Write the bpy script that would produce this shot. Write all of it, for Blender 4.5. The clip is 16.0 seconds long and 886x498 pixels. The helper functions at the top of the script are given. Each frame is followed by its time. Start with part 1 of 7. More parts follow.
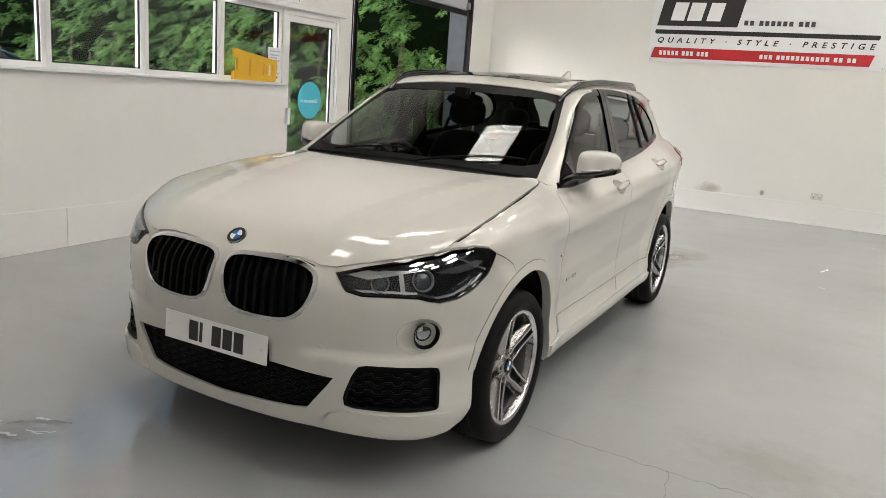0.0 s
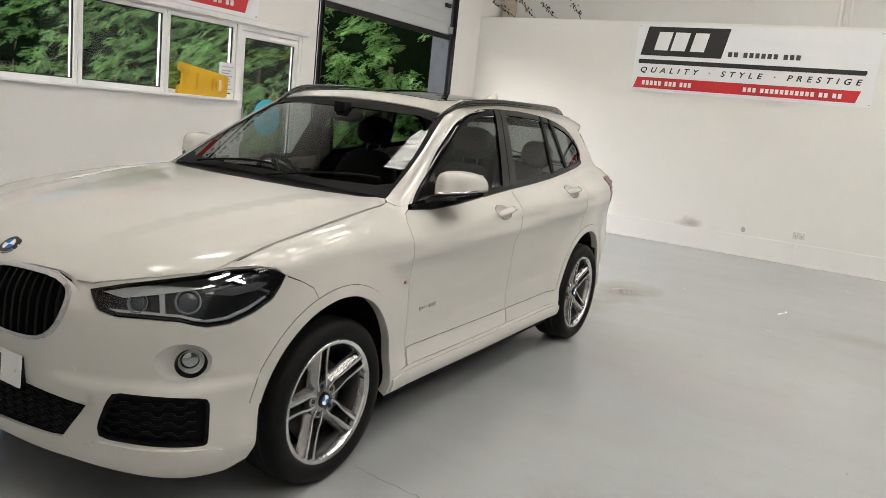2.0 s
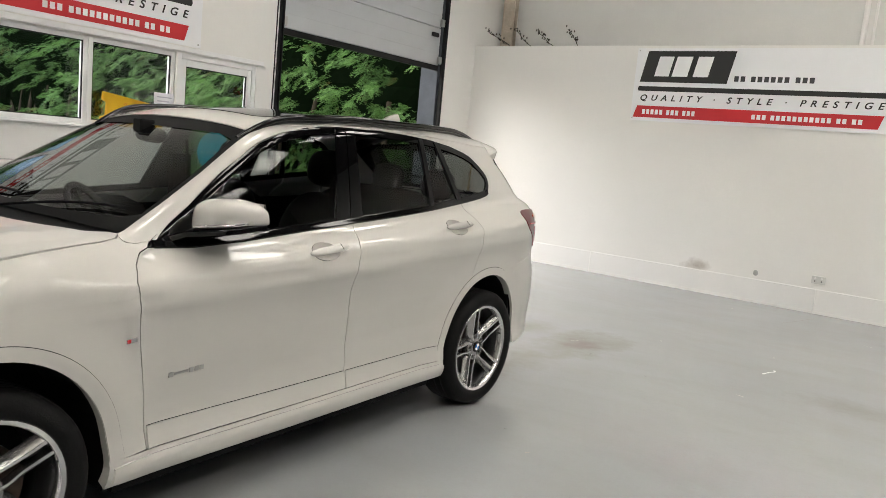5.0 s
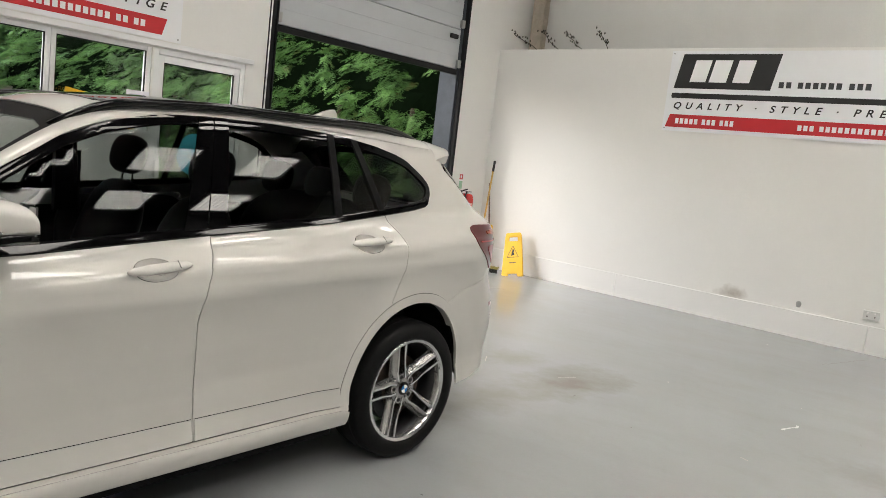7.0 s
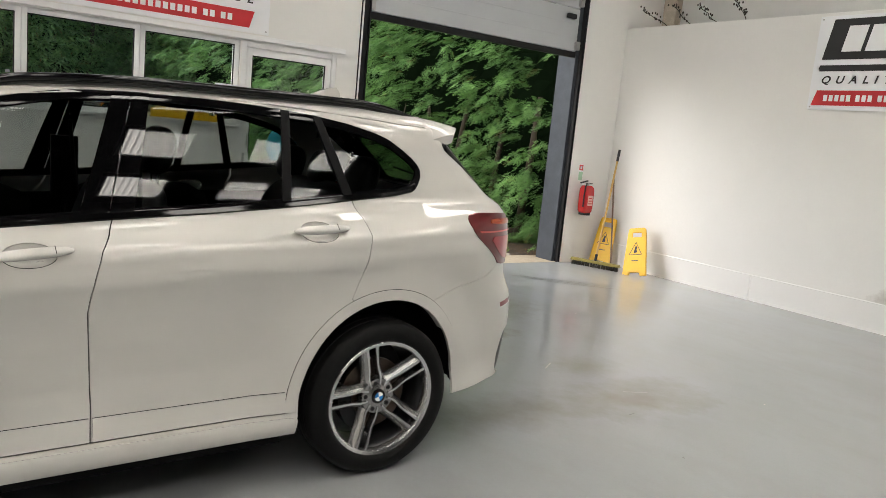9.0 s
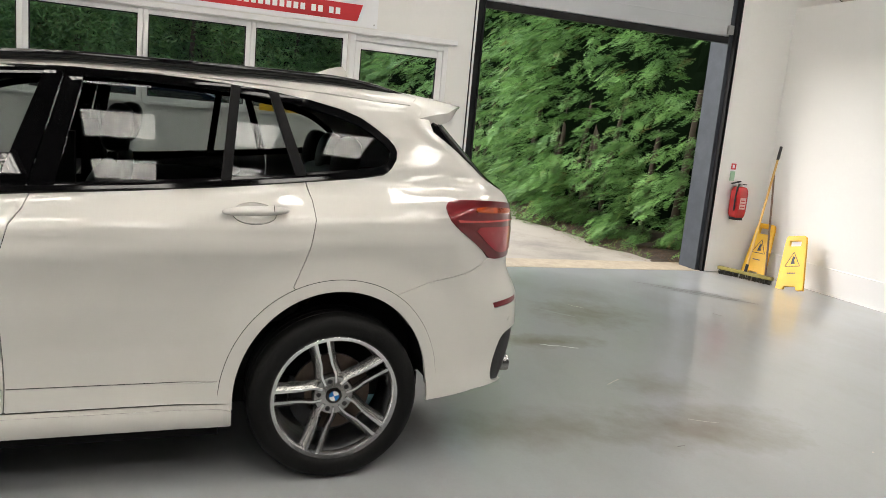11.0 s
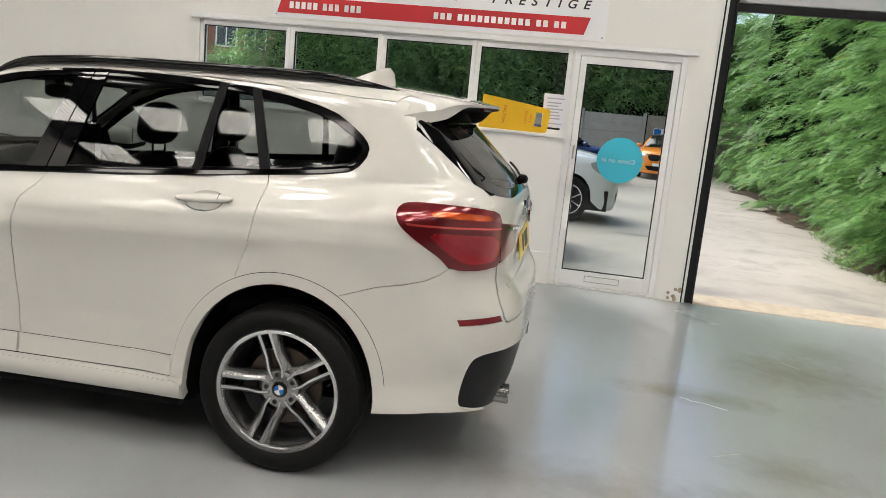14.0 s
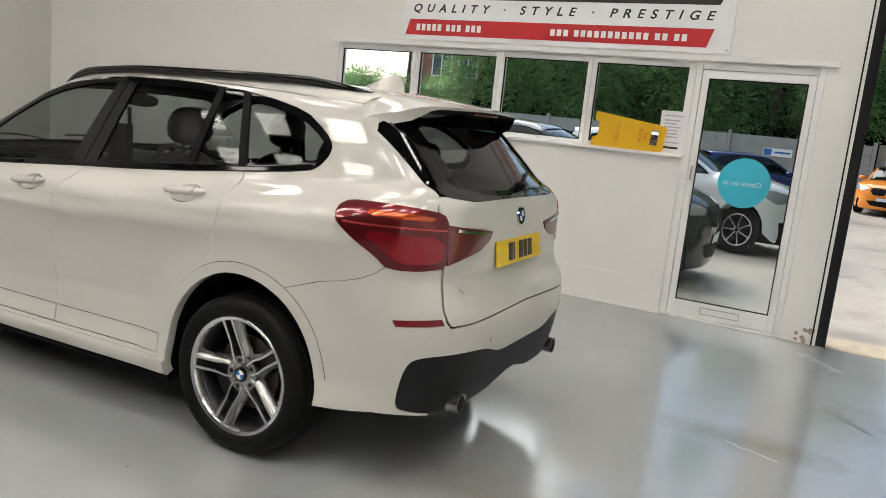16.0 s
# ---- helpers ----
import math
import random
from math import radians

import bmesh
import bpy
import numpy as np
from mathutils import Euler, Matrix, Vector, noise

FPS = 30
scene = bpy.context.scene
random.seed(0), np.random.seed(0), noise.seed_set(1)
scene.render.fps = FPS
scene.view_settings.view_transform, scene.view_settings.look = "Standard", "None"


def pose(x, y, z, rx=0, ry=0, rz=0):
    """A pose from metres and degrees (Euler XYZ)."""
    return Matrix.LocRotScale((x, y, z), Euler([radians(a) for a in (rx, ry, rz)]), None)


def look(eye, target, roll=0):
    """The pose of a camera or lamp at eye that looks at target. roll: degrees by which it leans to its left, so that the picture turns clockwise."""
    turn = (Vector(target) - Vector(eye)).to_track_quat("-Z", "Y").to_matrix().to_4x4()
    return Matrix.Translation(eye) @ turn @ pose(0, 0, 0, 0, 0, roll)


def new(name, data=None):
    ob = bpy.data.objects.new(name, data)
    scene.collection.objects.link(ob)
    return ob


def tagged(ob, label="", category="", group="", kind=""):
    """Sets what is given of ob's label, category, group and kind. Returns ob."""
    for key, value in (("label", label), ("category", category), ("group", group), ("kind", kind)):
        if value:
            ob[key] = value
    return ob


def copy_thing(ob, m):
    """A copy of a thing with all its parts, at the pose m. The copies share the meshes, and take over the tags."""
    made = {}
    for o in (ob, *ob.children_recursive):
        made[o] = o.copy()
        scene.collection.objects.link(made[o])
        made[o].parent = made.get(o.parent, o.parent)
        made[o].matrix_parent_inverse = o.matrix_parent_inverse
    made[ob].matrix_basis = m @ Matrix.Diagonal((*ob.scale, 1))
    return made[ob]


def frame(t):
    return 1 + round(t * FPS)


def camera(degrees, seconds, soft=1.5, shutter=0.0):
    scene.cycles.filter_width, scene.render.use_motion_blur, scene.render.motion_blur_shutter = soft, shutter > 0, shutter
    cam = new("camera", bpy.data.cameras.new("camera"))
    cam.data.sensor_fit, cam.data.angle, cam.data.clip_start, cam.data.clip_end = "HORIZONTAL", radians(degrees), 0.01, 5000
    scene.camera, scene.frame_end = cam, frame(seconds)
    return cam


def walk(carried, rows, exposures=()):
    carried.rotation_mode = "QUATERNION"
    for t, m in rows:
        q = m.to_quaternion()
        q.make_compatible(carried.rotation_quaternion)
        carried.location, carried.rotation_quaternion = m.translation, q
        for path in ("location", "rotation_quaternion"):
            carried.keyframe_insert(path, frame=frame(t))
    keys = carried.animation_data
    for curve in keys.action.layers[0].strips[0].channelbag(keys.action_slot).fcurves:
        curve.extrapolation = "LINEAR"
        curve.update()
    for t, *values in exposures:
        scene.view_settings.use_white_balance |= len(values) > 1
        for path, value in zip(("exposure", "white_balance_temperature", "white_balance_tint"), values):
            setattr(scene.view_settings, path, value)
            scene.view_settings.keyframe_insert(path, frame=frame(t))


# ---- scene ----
cam = camera(61.2, 16.0, .75)

PATH = [
    (0, (1.998, -4.2, 1.461), (1.085, -2.47, 1.045), 4.3),
    (0.5, (2.24, -4.085, 1.467), (1.281, -2.381, 1.047), 4.6),
    (1, (2.373, -3.948, 1.459), (1.395, -2.252, 1.052), 5.2),
    (1.5, (2.472, -3.743, 1.475), (1.489, -2.045, 1.09), 6.2),
    (2, (2.607, -3.559, 1.469), (1.616, -1.858, 1.118), 6.1),
    (2.5, (2.807, -3.37, 1.481), (1.786, -1.681, 1.157), 5.5),
    (3, (2.909, -3.194, 1.469), (1.857, -1.52, 1.168), 5.3),
    (3.5, (2.968, -2.957, 1.481), (1.898, -1.29, 1.204), 5.8),
    (4, (3.024, -2.743, 1.468), (1.937, -1.086, 1.194), 5.5),
    (4.5, (3.094, -2.494, 1.482), (1.969, -0.862, 1.218), 5.6),
    (5, (3.116, -2.282, 1.47), (1.965, -0.667, 1.21), 5.5),
    (7.5, (3.242, -1.019, 1.483), (1.907, 0.449, 1.236), 6.7),
    (8, (3.29, -0.795, 1.463), (1.891, 0.609, 1.196), 6.4),
    (8.5, (3.382, -0.547, 1.49), (1.872, 0.732, 1.202), 6.0),
    (11, (3.612, 0.721, 1.462), (1.76, 1.397, 1.125), 5.2),
    (11.5, (3.596, 0.983, 1.486), (1.693, 1.48, 1.125), 5.7),
    (12, (3.628, 1.295, 1.473), (1.684, 1.599, 1.113), 5.3),
    (12.5, (3.634, 1.561, 1.482), (1.671, 1.693, 1.126), 5.3),
    (13, (3.574, 1.83, 1.48), (1.606, 1.816, 1.126), 5.7),
    (13.5, (3.53, 2.08, 1.471), (1.568, 1.926, 1.114), 5.6),
    (14, (3.497, 2.379, 1.476), (1.556, 2.046, 1.126), 5.5),
    (14.5, (3.444, 2.624, 1.451), (1.522, 2.182, 1.12), 4.8),
    (15, (3.353, 2.867, 1.467), (1.461, 2.306, 1.143), 5.0),
    (15.5, (3.25, 3.097, 1.454), (1.412, 2.379, 1.129), 5.7),
    (16, (3.141, 3.353, 1.468), (1.378, 2.468, 1.136), 5.9),
]
walk(cam, [(t, look(eye, target, roll)) for t, eye, target, roll in PATH],
     [(0, .70), (5, .60), (8.5, .54), (11, .74), (13, .84), (14.5, .79), (16, .68)])


# ==== world and light ====
world = bpy.data.worlds.new("sky")
scene.world = world
world.use_nodes = True
wn = world.node_tree.nodes
sky = wn.new("ShaderNodeTexSky")
sky.sky_type, sky.sun_disc = "NISHITA", False
sky.sun_elevation, sky.sun_rotation = radians(39), radians(209)
sky.air_density, sky.dust_density = 1.0, 2.0
wn["Background"].inputs[1].default_value = 0.15
world.node_tree.links.new(sky.outputs[0], wn["Background"].inputs[0])
sun = new("sun", bpy.data.lights.new("sun", "SUN"))
sun.data.energy, sun.data.angle, sun.data.color = 4.4, radians(80), (1, .98, .95)
sun.matrix_world = look((-13.2, -4.4, 6.9), (-9, 3, 0))

ROOFLIGHT = 9.6


# ==== materials ====
def nodes_of(name):
    m = bpy.data.materials.new(name)
    m.use_nodes = True
    nt = m.node_tree
    return m, nt, nt.nodes["Principled BSDF"]


def noise_fac(nt, scale, detail=4, rough=.6, stretch=None):
    tc = nt.nodes.new("ShaderNodeTexCoord")
    n = nt.nodes.new("ShaderNodeTexNoise")
    n.inputs["Scale"].default_value = scale
    n.inputs["Detail"].default_value = detail
    n.inputs["Roughness"].default_value = rough
    if stretch:
        mp = nt.nodes.new("ShaderNodeMapping")
        mp.inputs["Scale"].default_value = stretch
        nt.links.new(tc.outputs["Object"], mp.inputs[0])
        nt.links.new(mp.outputs[0], n.inputs["Vector"])
    else:
        nt.links.new(tc.outputs["Object"], n.inputs["Vector"])
    return n.outputs["Fac"]


def ramp(nt, fac, stops):
    r = nt.nodes.new("ShaderNodeValToRGB")
    e = r.color_ramp.elements
    while len(e) < len(stops):
        e.new(.5)
    for el, (p, c) in zip(e, stops):
        el.position = p
        el.color = (*c, 1) if len(c) == 3 else c
    nt.links.new(fac, r.inputs[0])
    return r.outputs[0]


def mixed(nt, fac, a, b, mode="MIX"):
    m = nt.nodes.new("ShaderNodeMix")
    m.data_type, m.blend_type = "RGBA", mode
    for sock, v in ((m.inputs[0], fac), (m.inputs[6], a), (m.inputs[7], b)):
        if isinstance(v, (int, float)):
            sock.default_value = v
        elif isinstance(v, tuple):
            sock.default_value = (*v, 1)
        else:
            nt.links.new(v, sock)
    return m.outputs[2]


def bump(nt, bsdf, fac, strength, dist=.01):
    b = nt.nodes.new("ShaderNodeBump")
    b.inputs["Strength"].default_value, b.inputs["Distance"].default_value = strength, dist
    nt.links.new(fac, b.inputs["Height"])
    nt.links.new(b.outputs[0], bsdf.inputs["Normal"])


def mat(name, col, rough=.5, metal=0.0, vary=.08, scale=6, fine=60, relief=.0, coat=0.0, spec=.5):
    """A surface with broad and fine variation of its colour, and fine relief."""
    m, nt, b = nodes_of(name)
    big, small = noise_fac(nt, scale, 5), noise_fac(nt, fine, 3)
    c = mixed(nt, ramp(nt, big, [(.3, (0, 0, 0)), (.7, (1, 1, 1))]), tuple(v * (1 - vary) for v in col), tuple(min(1, v * (1 + vary * .5)) for v in col))
    c = mixed(nt, ramp(nt, small, [(.3, (0, 0, 0)), (.75, (1, 1, 1))]), c, tuple(v * (1 - vary * .6) for v in col))
    nt.links.new(c, b.inputs["Base Color"])
    b.inputs["Roughness"].default_value, b.inputs["Metallic"].default_value = rough, metal
    b.inputs["Coat Weight"].default_value, b.inputs["Coat Roughness"].default_value = coat, .03
    b.inputs["Specular IOR Level"].default_value = spec
    if relief:
        bump(nt, b, small, relief)
    return m


def clear_glass(name, tint, gloss=.02, ior=1.5):
    m, nt, b = nodes_of(name)
    nt.nodes.remove(b)
    tr, gl = nt.nodes.new("ShaderNodeBsdfTransparent"), nt.nodes.new("ShaderNodeBsdfGlossy")
    fr, mx = nt.nodes.new("ShaderNodeLayerWeight"), nt.nodes.new("ShaderNodeMixShader")
    fr.inputs["Blend"].default_value = .5
    base = ((ior - 1) / (ior + 1)) ** 2
    pw, ma = nt.nodes.new("ShaderNodeMath"), nt.nodes.new("ShaderNodeMath")
    pw.operation, ma.operation = "POWER", "MULTIPLY_ADD"
    pw.inputs[1].default_value = 5
    ma.inputs[1].default_value, ma.inputs[2].default_value = 1 - base, base
    nt.links.new(fr.outputs["Facing"], pw.inputs[0])
    nt.links.new(pw.outputs[0], ma.inputs[0])
    tr.inputs[0].default_value = (*tint, 1)
    gl.inputs["Roughness"].default_value = gloss
    nt.links.new(ma.outputs[0], mx.inputs[0])
    nt.links.new(tr.outputs[0], mx.inputs[1])
    nt.links.new(gl.outputs[0], mx.inputs[2])
    nt.links.new(mx.outputs[0], nt.nodes["Material Output"].inputs[0])
    return m


def glow(name, col, strength):
    m, nt, b = nodes_of(name)
    b.inputs["Base Color"].default_value = (*col, 1)
    b.inputs["Emission Color"].default_value = (*col, 1)
    b.inputs["Emission Strength"].default_value = strength
    return m


WALL = mat("white_wall_paint", (.80, .79, .765), .55, vary=.03, scale=1.3, fine=35, relief=.04)
PANEL = mat("white_panel", (.81, .80, .785), .4, vary=.025, scale=2, fine=50, relief=.02)
UPVC = mat("white_upvc", (.82, .82, .82), .3, vary=.03, scale=4)
POSTSTEEL = mat("blue_grey_steel", (.060, .068, .080), .6, .0, vary=.3, scale=6, relief=.05, spec=.2)
DARK = mat("black_rubber", (.014, .014, .015), .65, vary=.2, relief=.1, spec=.25)
DOORSKIN = mat("grey_door_skin", (.52, .54, .56), .42, .1, vary=.06, scale=3, fine=120, relief=.12)
SIGNWHITE = mat("white_board", (.83, .84, .86), .35, vary=.02)
RED = mat("red_print", (.56, .022, .03), .4, vary=.04)
BLACK = mat("black_print", (.02, .02, .02), .45, vary=.1)
INK = mat("dark_ink", (.05, .05, .055), .5)
WHITEINK = mat("white_print", (.86, .86, .86), .4, vary=.02)
YELLOW = mat("yellow_plastic", (.80, .47, .015), .38, vary=.08, scale=8, relief=.03)
EXTRED = mat("red_enamel", (.52, .018, .02), .25, vary=.08, coat=.4)
CYAN = mat("cyan_film", (.06, .50, .66), .3, vary=.03)
PAPER = mat("paper", (.78, .78, .84), .6, vary=.03)
BRISTLE = mat("broom_bristle", (.022, .022, .016), .8, vary=.4, scale=60, relief=.4)
TWIG = mat("dry_twig", (.035, .03, .022), .8, vary=.3)
WINGLASS = clear_glass("window_glass", (.93, .96, .95))
ROOFSHEET = mat("roof_sheet", (.035, .035, .034), .5, vary=.08, scale=1)
RIBGLOW = glow("rooflight_rib", (1.0, .965, .91), ROOFLIGHT * .42)
GLOW = glow("rooflight_sheet", (1.0, .955, .885), ROOFLIGHT)
BRASSY = mat("dull_metal", (.45, .45, .44), .35, .9, vary=.1)


def blot(nt, x, y, rx, ry, seed):
    """A soft-edged patch at a place on the floor, broken up by noise."""
    tc, mp, ln = nt.nodes.new("ShaderNodeTexCoord"), nt.nodes.new("ShaderNodeMapping"), nt.nodes.new("ShaderNodeVectorMath")
    ln.operation = "LENGTH"
    mp.inputs["Location"].default_value, mp.inputs["Scale"].default_value = (-x / rx, -y / ry, 0), (1 / rx, 1 / ry, 0)
    nt.links.new(tc.outputs["Object"], mp.inputs[0])
    nt.links.new(mp.outputs[0], ln.inputs[0])
    add = nt.nodes.new("ShaderNodeMath")
    add.operation = "MULTIPLY_ADD"
    nt.links.new(noise_fac(nt, 4 + seed, 6, .65), add.inputs[0])
    add.inputs[1].default_value = .75
    nt.links.new(ln.outputs["Value"], add.inputs[2])
    return ramp(nt, add.outputs[0], [(.42, (1, 1, 1)), (.90, (0, 0, 0))])


def floor_material():
    m, nt, b = nodes_of("painted_concrete_floor")
    broad, mid, fine = noise_fac(nt, .45, 3, .5), noise_fac(nt, 1.7, 5, .55, (.6, 1.3, 1)), noise_fac(nt, 70, 3)
    c = mixed(nt, ramp(nt, broad, [(.25, (0, 0, 0)), (.75, (1, 1, 1))]), (.325, .338, .350), (.365, .378, .388))
    c = mixed(nt, mixed(nt, .4, (0, 0, 0), ramp(nt, mid, [(.35, (0, 0, 0)), (.85, (1, 1, 1))])), c, (.30, .29, .27))
    c = mixed(nt, mixed(nt, .25, (0, 0, 0), ramp(nt, fine, [(.45, (0, 0, 0)), (.80, (1, 1, 1))])), c, (.30, .31, .315))
    for k, (x, y, rx, ry, f) in enumerate(((.60, 3.35, .66, 1.3, .95), (.52, 2.45, .55, 1.3, .6), (-.90, 3.2, .36, 1.0, .85), (-1.65, 3.95, .95, 1.0, .7), (.0, 3.5, .45, .65, .55), (-2.3, 4.3, .7, .7, .35), (1.9, -.9, .8, .6, .4), (2.6, 3.4, .9, .5, .3), (-.8, -2.5, .5, .4, .6))):
        c = mixed(nt, mixed(nt, f, (0, 0, 0), blot(nt, x, y, rx, ry, k)), c, (.215, .192, .165))
    drag = noise_fac(nt, 3.5, 6, .65, (.7, 1.3, 1))
    c = mixed(nt, mixed(nt, .30, (0, 0, 0), ramp(nt, drag, [(.50, (0, 0, 0)), (.80, (1, 1, 1))])), c, (.285, .28, .27))
    nt.links.new(c, b.inputs["Base Color"])
    bump(nt, b, noise_fac(nt, 11, 4, .5), .035, .004)
    nt.links.new(ramp(nt, broad, [(.2, (.11, .11, .11)), (.8, (.19, .19, .19))]), b.inputs["Roughness"])
    b.inputs["Specular IOR Level"].default_value = .9
    return m


FLOOR = floor_material()


from mathutils.geometry import delaunay_2d_cdt


# ==== building blocks ====
def mesh_of(name, bm, material):
    me = bpy.data.meshes.new(name)
    bm.to_mesh(me)
    bm.free()
    if material:
        me.materials.append(material)
    return me


def part(name, bm, material, parent, label=""):
    ob = new(name, bm if isinstance(bm, bpy.types.Mesh) else mesh_of(name, bm, material))
    ob.parent = parent
    return tagged(ob, label) if label else ob


def thing(name, at, label, category, turn=0, group="", kind=""):
    ob = new(name)
    ob.matrix_world = at if isinstance(at, Matrix) else pose(*at, 0, 0, turn)
    ob.empty_display_size = .1
    return tagged(ob, label, category, group, kind)


def structure(name, bm, material, label, category):
    return tagged(new(name, mesh_of(name, bm, material)), label, category, kind="structure")


def smooth(me, angle=40):
    me.shade_smooth()
    me.set_sharp_from_angle(angle=radians(angle))
    return me


def box(lo, hi, bm=None, bevel=0.0, m=None):
    own = bmesh.new()
    bmesh.ops.create_cube(own, size=1)
    for v in own.verts:
        v.co = Vector([lo[i] + (v.co[i] + .5) * (hi[i] - lo[i]) for i in range(3)])
    if bevel:
        bmesh.ops.bevel(own, geom=own.edges[:], offset=bevel, segments=2, affect="EDGES", profile=.6)
    if m is not None:
        own.transform(m)
    if bm is None:
        return own
    return pour(own, bm)


def pour(src, dst):
    me = bpy.data.meshes.new("t")
    src.to_mesh(me)
    src.free()
    dst.from_mesh(me)
    bpy.data.meshes.remove(me)
    return dst


def tube(a, b, r, bm=None, n=12, r2=None, bevel=0):
    own = bmesh.new()
    a, b = Vector(a), Vector(b)
    bmesh.ops.create_cone(own, cap_ends=True, segments=n, radius1=r, radius2=r if r2 is None else r2, depth=(b - a).length)
    if bevel:
        bmesh.ops.bevel(own, geom=[e for e in own.edges if all(len(f.verts) != 4 for f in e.link_faces[:1]) or len(e.link_faces[1].verts) != 4], offset=bevel, segments=2, affect="EDGES")
    own.transform(Matrix.Translation((a + b) / 2) @ (b - a).to_track_quat("Z", "Y").to_matrix().to_4x4())
    return own if bm is None else pour(own, bm)


def prism(pts, depth, bm=None, m=None, bevel=0.0):
    """A flat outline in x and y, drawn up along z by depth."""
    own = bmesh.new()
    f = own.faces.new([own.verts.new((x, y, 0)) for x, y in pts])
    if f.normal.z < 0 or sum(pts[i - 1][0] * pts[i][1] - pts[i][0] * pts[i - 1][1] for i in range(len(pts))) < 0:
        f.normal_flip()
    got = bmesh.ops.extrude_face_region(own, geom=[f])
    for v in got["geom"]:
        if isinstance(v, bmesh.types.BMVert):
            v.co.z += depth
    bmesh.ops.recalc_face_normals(own, faces=own.faces[:])
    if bevel:
        bmesh.ops.bevel(own, geom=[e for e in own.edges], offset=bevel, segments=2, affect="EDGES")
    if m is not None:
        own.transform(m)
    return own if bm is None else pour(own, bm)


def pipe(points, r, n=8, close=False):
    """A round bar along a line of points."""
    cu = bpy.data.curves.new("bar", "CURVE")
    cu.dimensions, cu.bevel_depth, cu.bevel_resolution, cu.use_fill_caps = "3D", r, max(1, n // 4), True
    sp = cu.splines.new("POLY")
    sp.points.add(len(points) - 1)
    for p, q in zip(sp.points, points):
        p.co = (*q, 1)
    sp.use_cyclic_u = close
    ob = bpy.data.objects.new("t", cu)
    me = bpy.data.meshes.new_from_object(ob)
    bpy.data.objects.remove(ob)
    bpy.data.curves.remove(cu)
    me.shade_smooth()
    bm = bmesh.new()
    bm.from_mesh(me)
    bpy.data.meshes.remove(me)
    return bm


def letters(me, name, parent, label=""):
    """The letters of a word, each as a part of its own."""
    bm = bmesh.new()
    bm.from_mesh(me)
    left = set(bm.verts)
    while left:
        seed = [left.pop()]
        isle = set(seed)
        while seed:
            for e in seed.pop().link_edges:
                for v in e.verts:
                    if v not in isle:
                        isle.add(v)
                        seed.append(v)
        left -= isle
        own = bmesh.new()
        made = {v: own.verts.new(v.co) for v in isle}
        for f in {f for v in isle for f in v.link_faces}:
            own.faces.new([made[v] for v in f.verts])
        part(name, own, me.materials[0], parent, label)
    bm.free()
    bpy.data.meshes.remove(me)


def lettering(text, height, material, spacing=1.0, shear=0.0, depth=.001, bold=0.0):
    cu = bpy.data.curves.new("words", "FONT")
    cu.body, cu.size, cu.space_character, cu.shear, cu.extrude, cu.offset = text, height / .72, spacing, shear, depth, bold
    cu.align_x = "LEFT"
    ob = bpy.data.objects.new("t", cu)
    me = bpy.data.meshes.new_from_object(ob)
    bpy.data.objects.remove(ob)
    bpy.data.curves.remove(cu)
    me.materials.clear()
    me.materials.append(material)
    return me


# ==== the showroom ====
XW, YB, X2, Y2, TOP = -3.476, 7.304, 8.5, -6.05, 6.4
FLOORLINE = ((-6.3, -.075), (-1.335, -.018), (1.335, .023), (2.2, .020), (3.6, 0), (7.6, 0))


def floor_z(y):
    return float(np.interp(y, *np.array(FLOORLINE).T))


bm = bmesh.new()
ys, xs = np.linspace(-6.3, 7.6, 70), np.linspace(XW - .12, X2 + .2, 24)
grid = [[bm.verts.new((x, y, floor_z(y))) for x in xs] for y in ys]
for j in range(len(ys) - 1):
    for i in range(len(xs) - 1):
        bm.faces.new((grid[j][i], grid[j][i + 1], grid[j + 1][i + 1], grid[j + 1][i]))
smooth(mesh_f := mesh_of("floor", bm, FLOOR))
floor = tagged(new("floor", mesh_f), "grey painted concrete floor, scuffed and stained", "floor", kind="structure")

# the wall with the windows, the glazed door and the vehicle door
T = .13
WY = (-1.42, -.49, .42, 1.315, 2.19)
DOORY, ROLL = (2.21, 3.18), (3.45, 6.57)
bm = bmesh.new()
for lo, hi in (((XW - T, Y2, -.1), (XW, WY[0], TOP)), ((XW - T, WY[0], -.1), (XW, WY[-1], 1.40)), ((XW - T, WY[0], 2.17), (XW, DOORY[1], TOP)),
               ((XW - T, WY[-1], -.1), (XW, DOORY[0], 2.17)), ((XW - T, DOORY[1], -.1), (XW, ROLL[0], TOP)), ((XW - T, ROLL[0], 3.6), (XW, ROLL[1], TOP)),
               ((XW - T, ROLL[1], -.1), (XW, YB + .8, TOP))):
    box(lo, hi, bm)
structure("wall_west", bm, WALL, "white painted wall with windows and vehicle door", "wall")
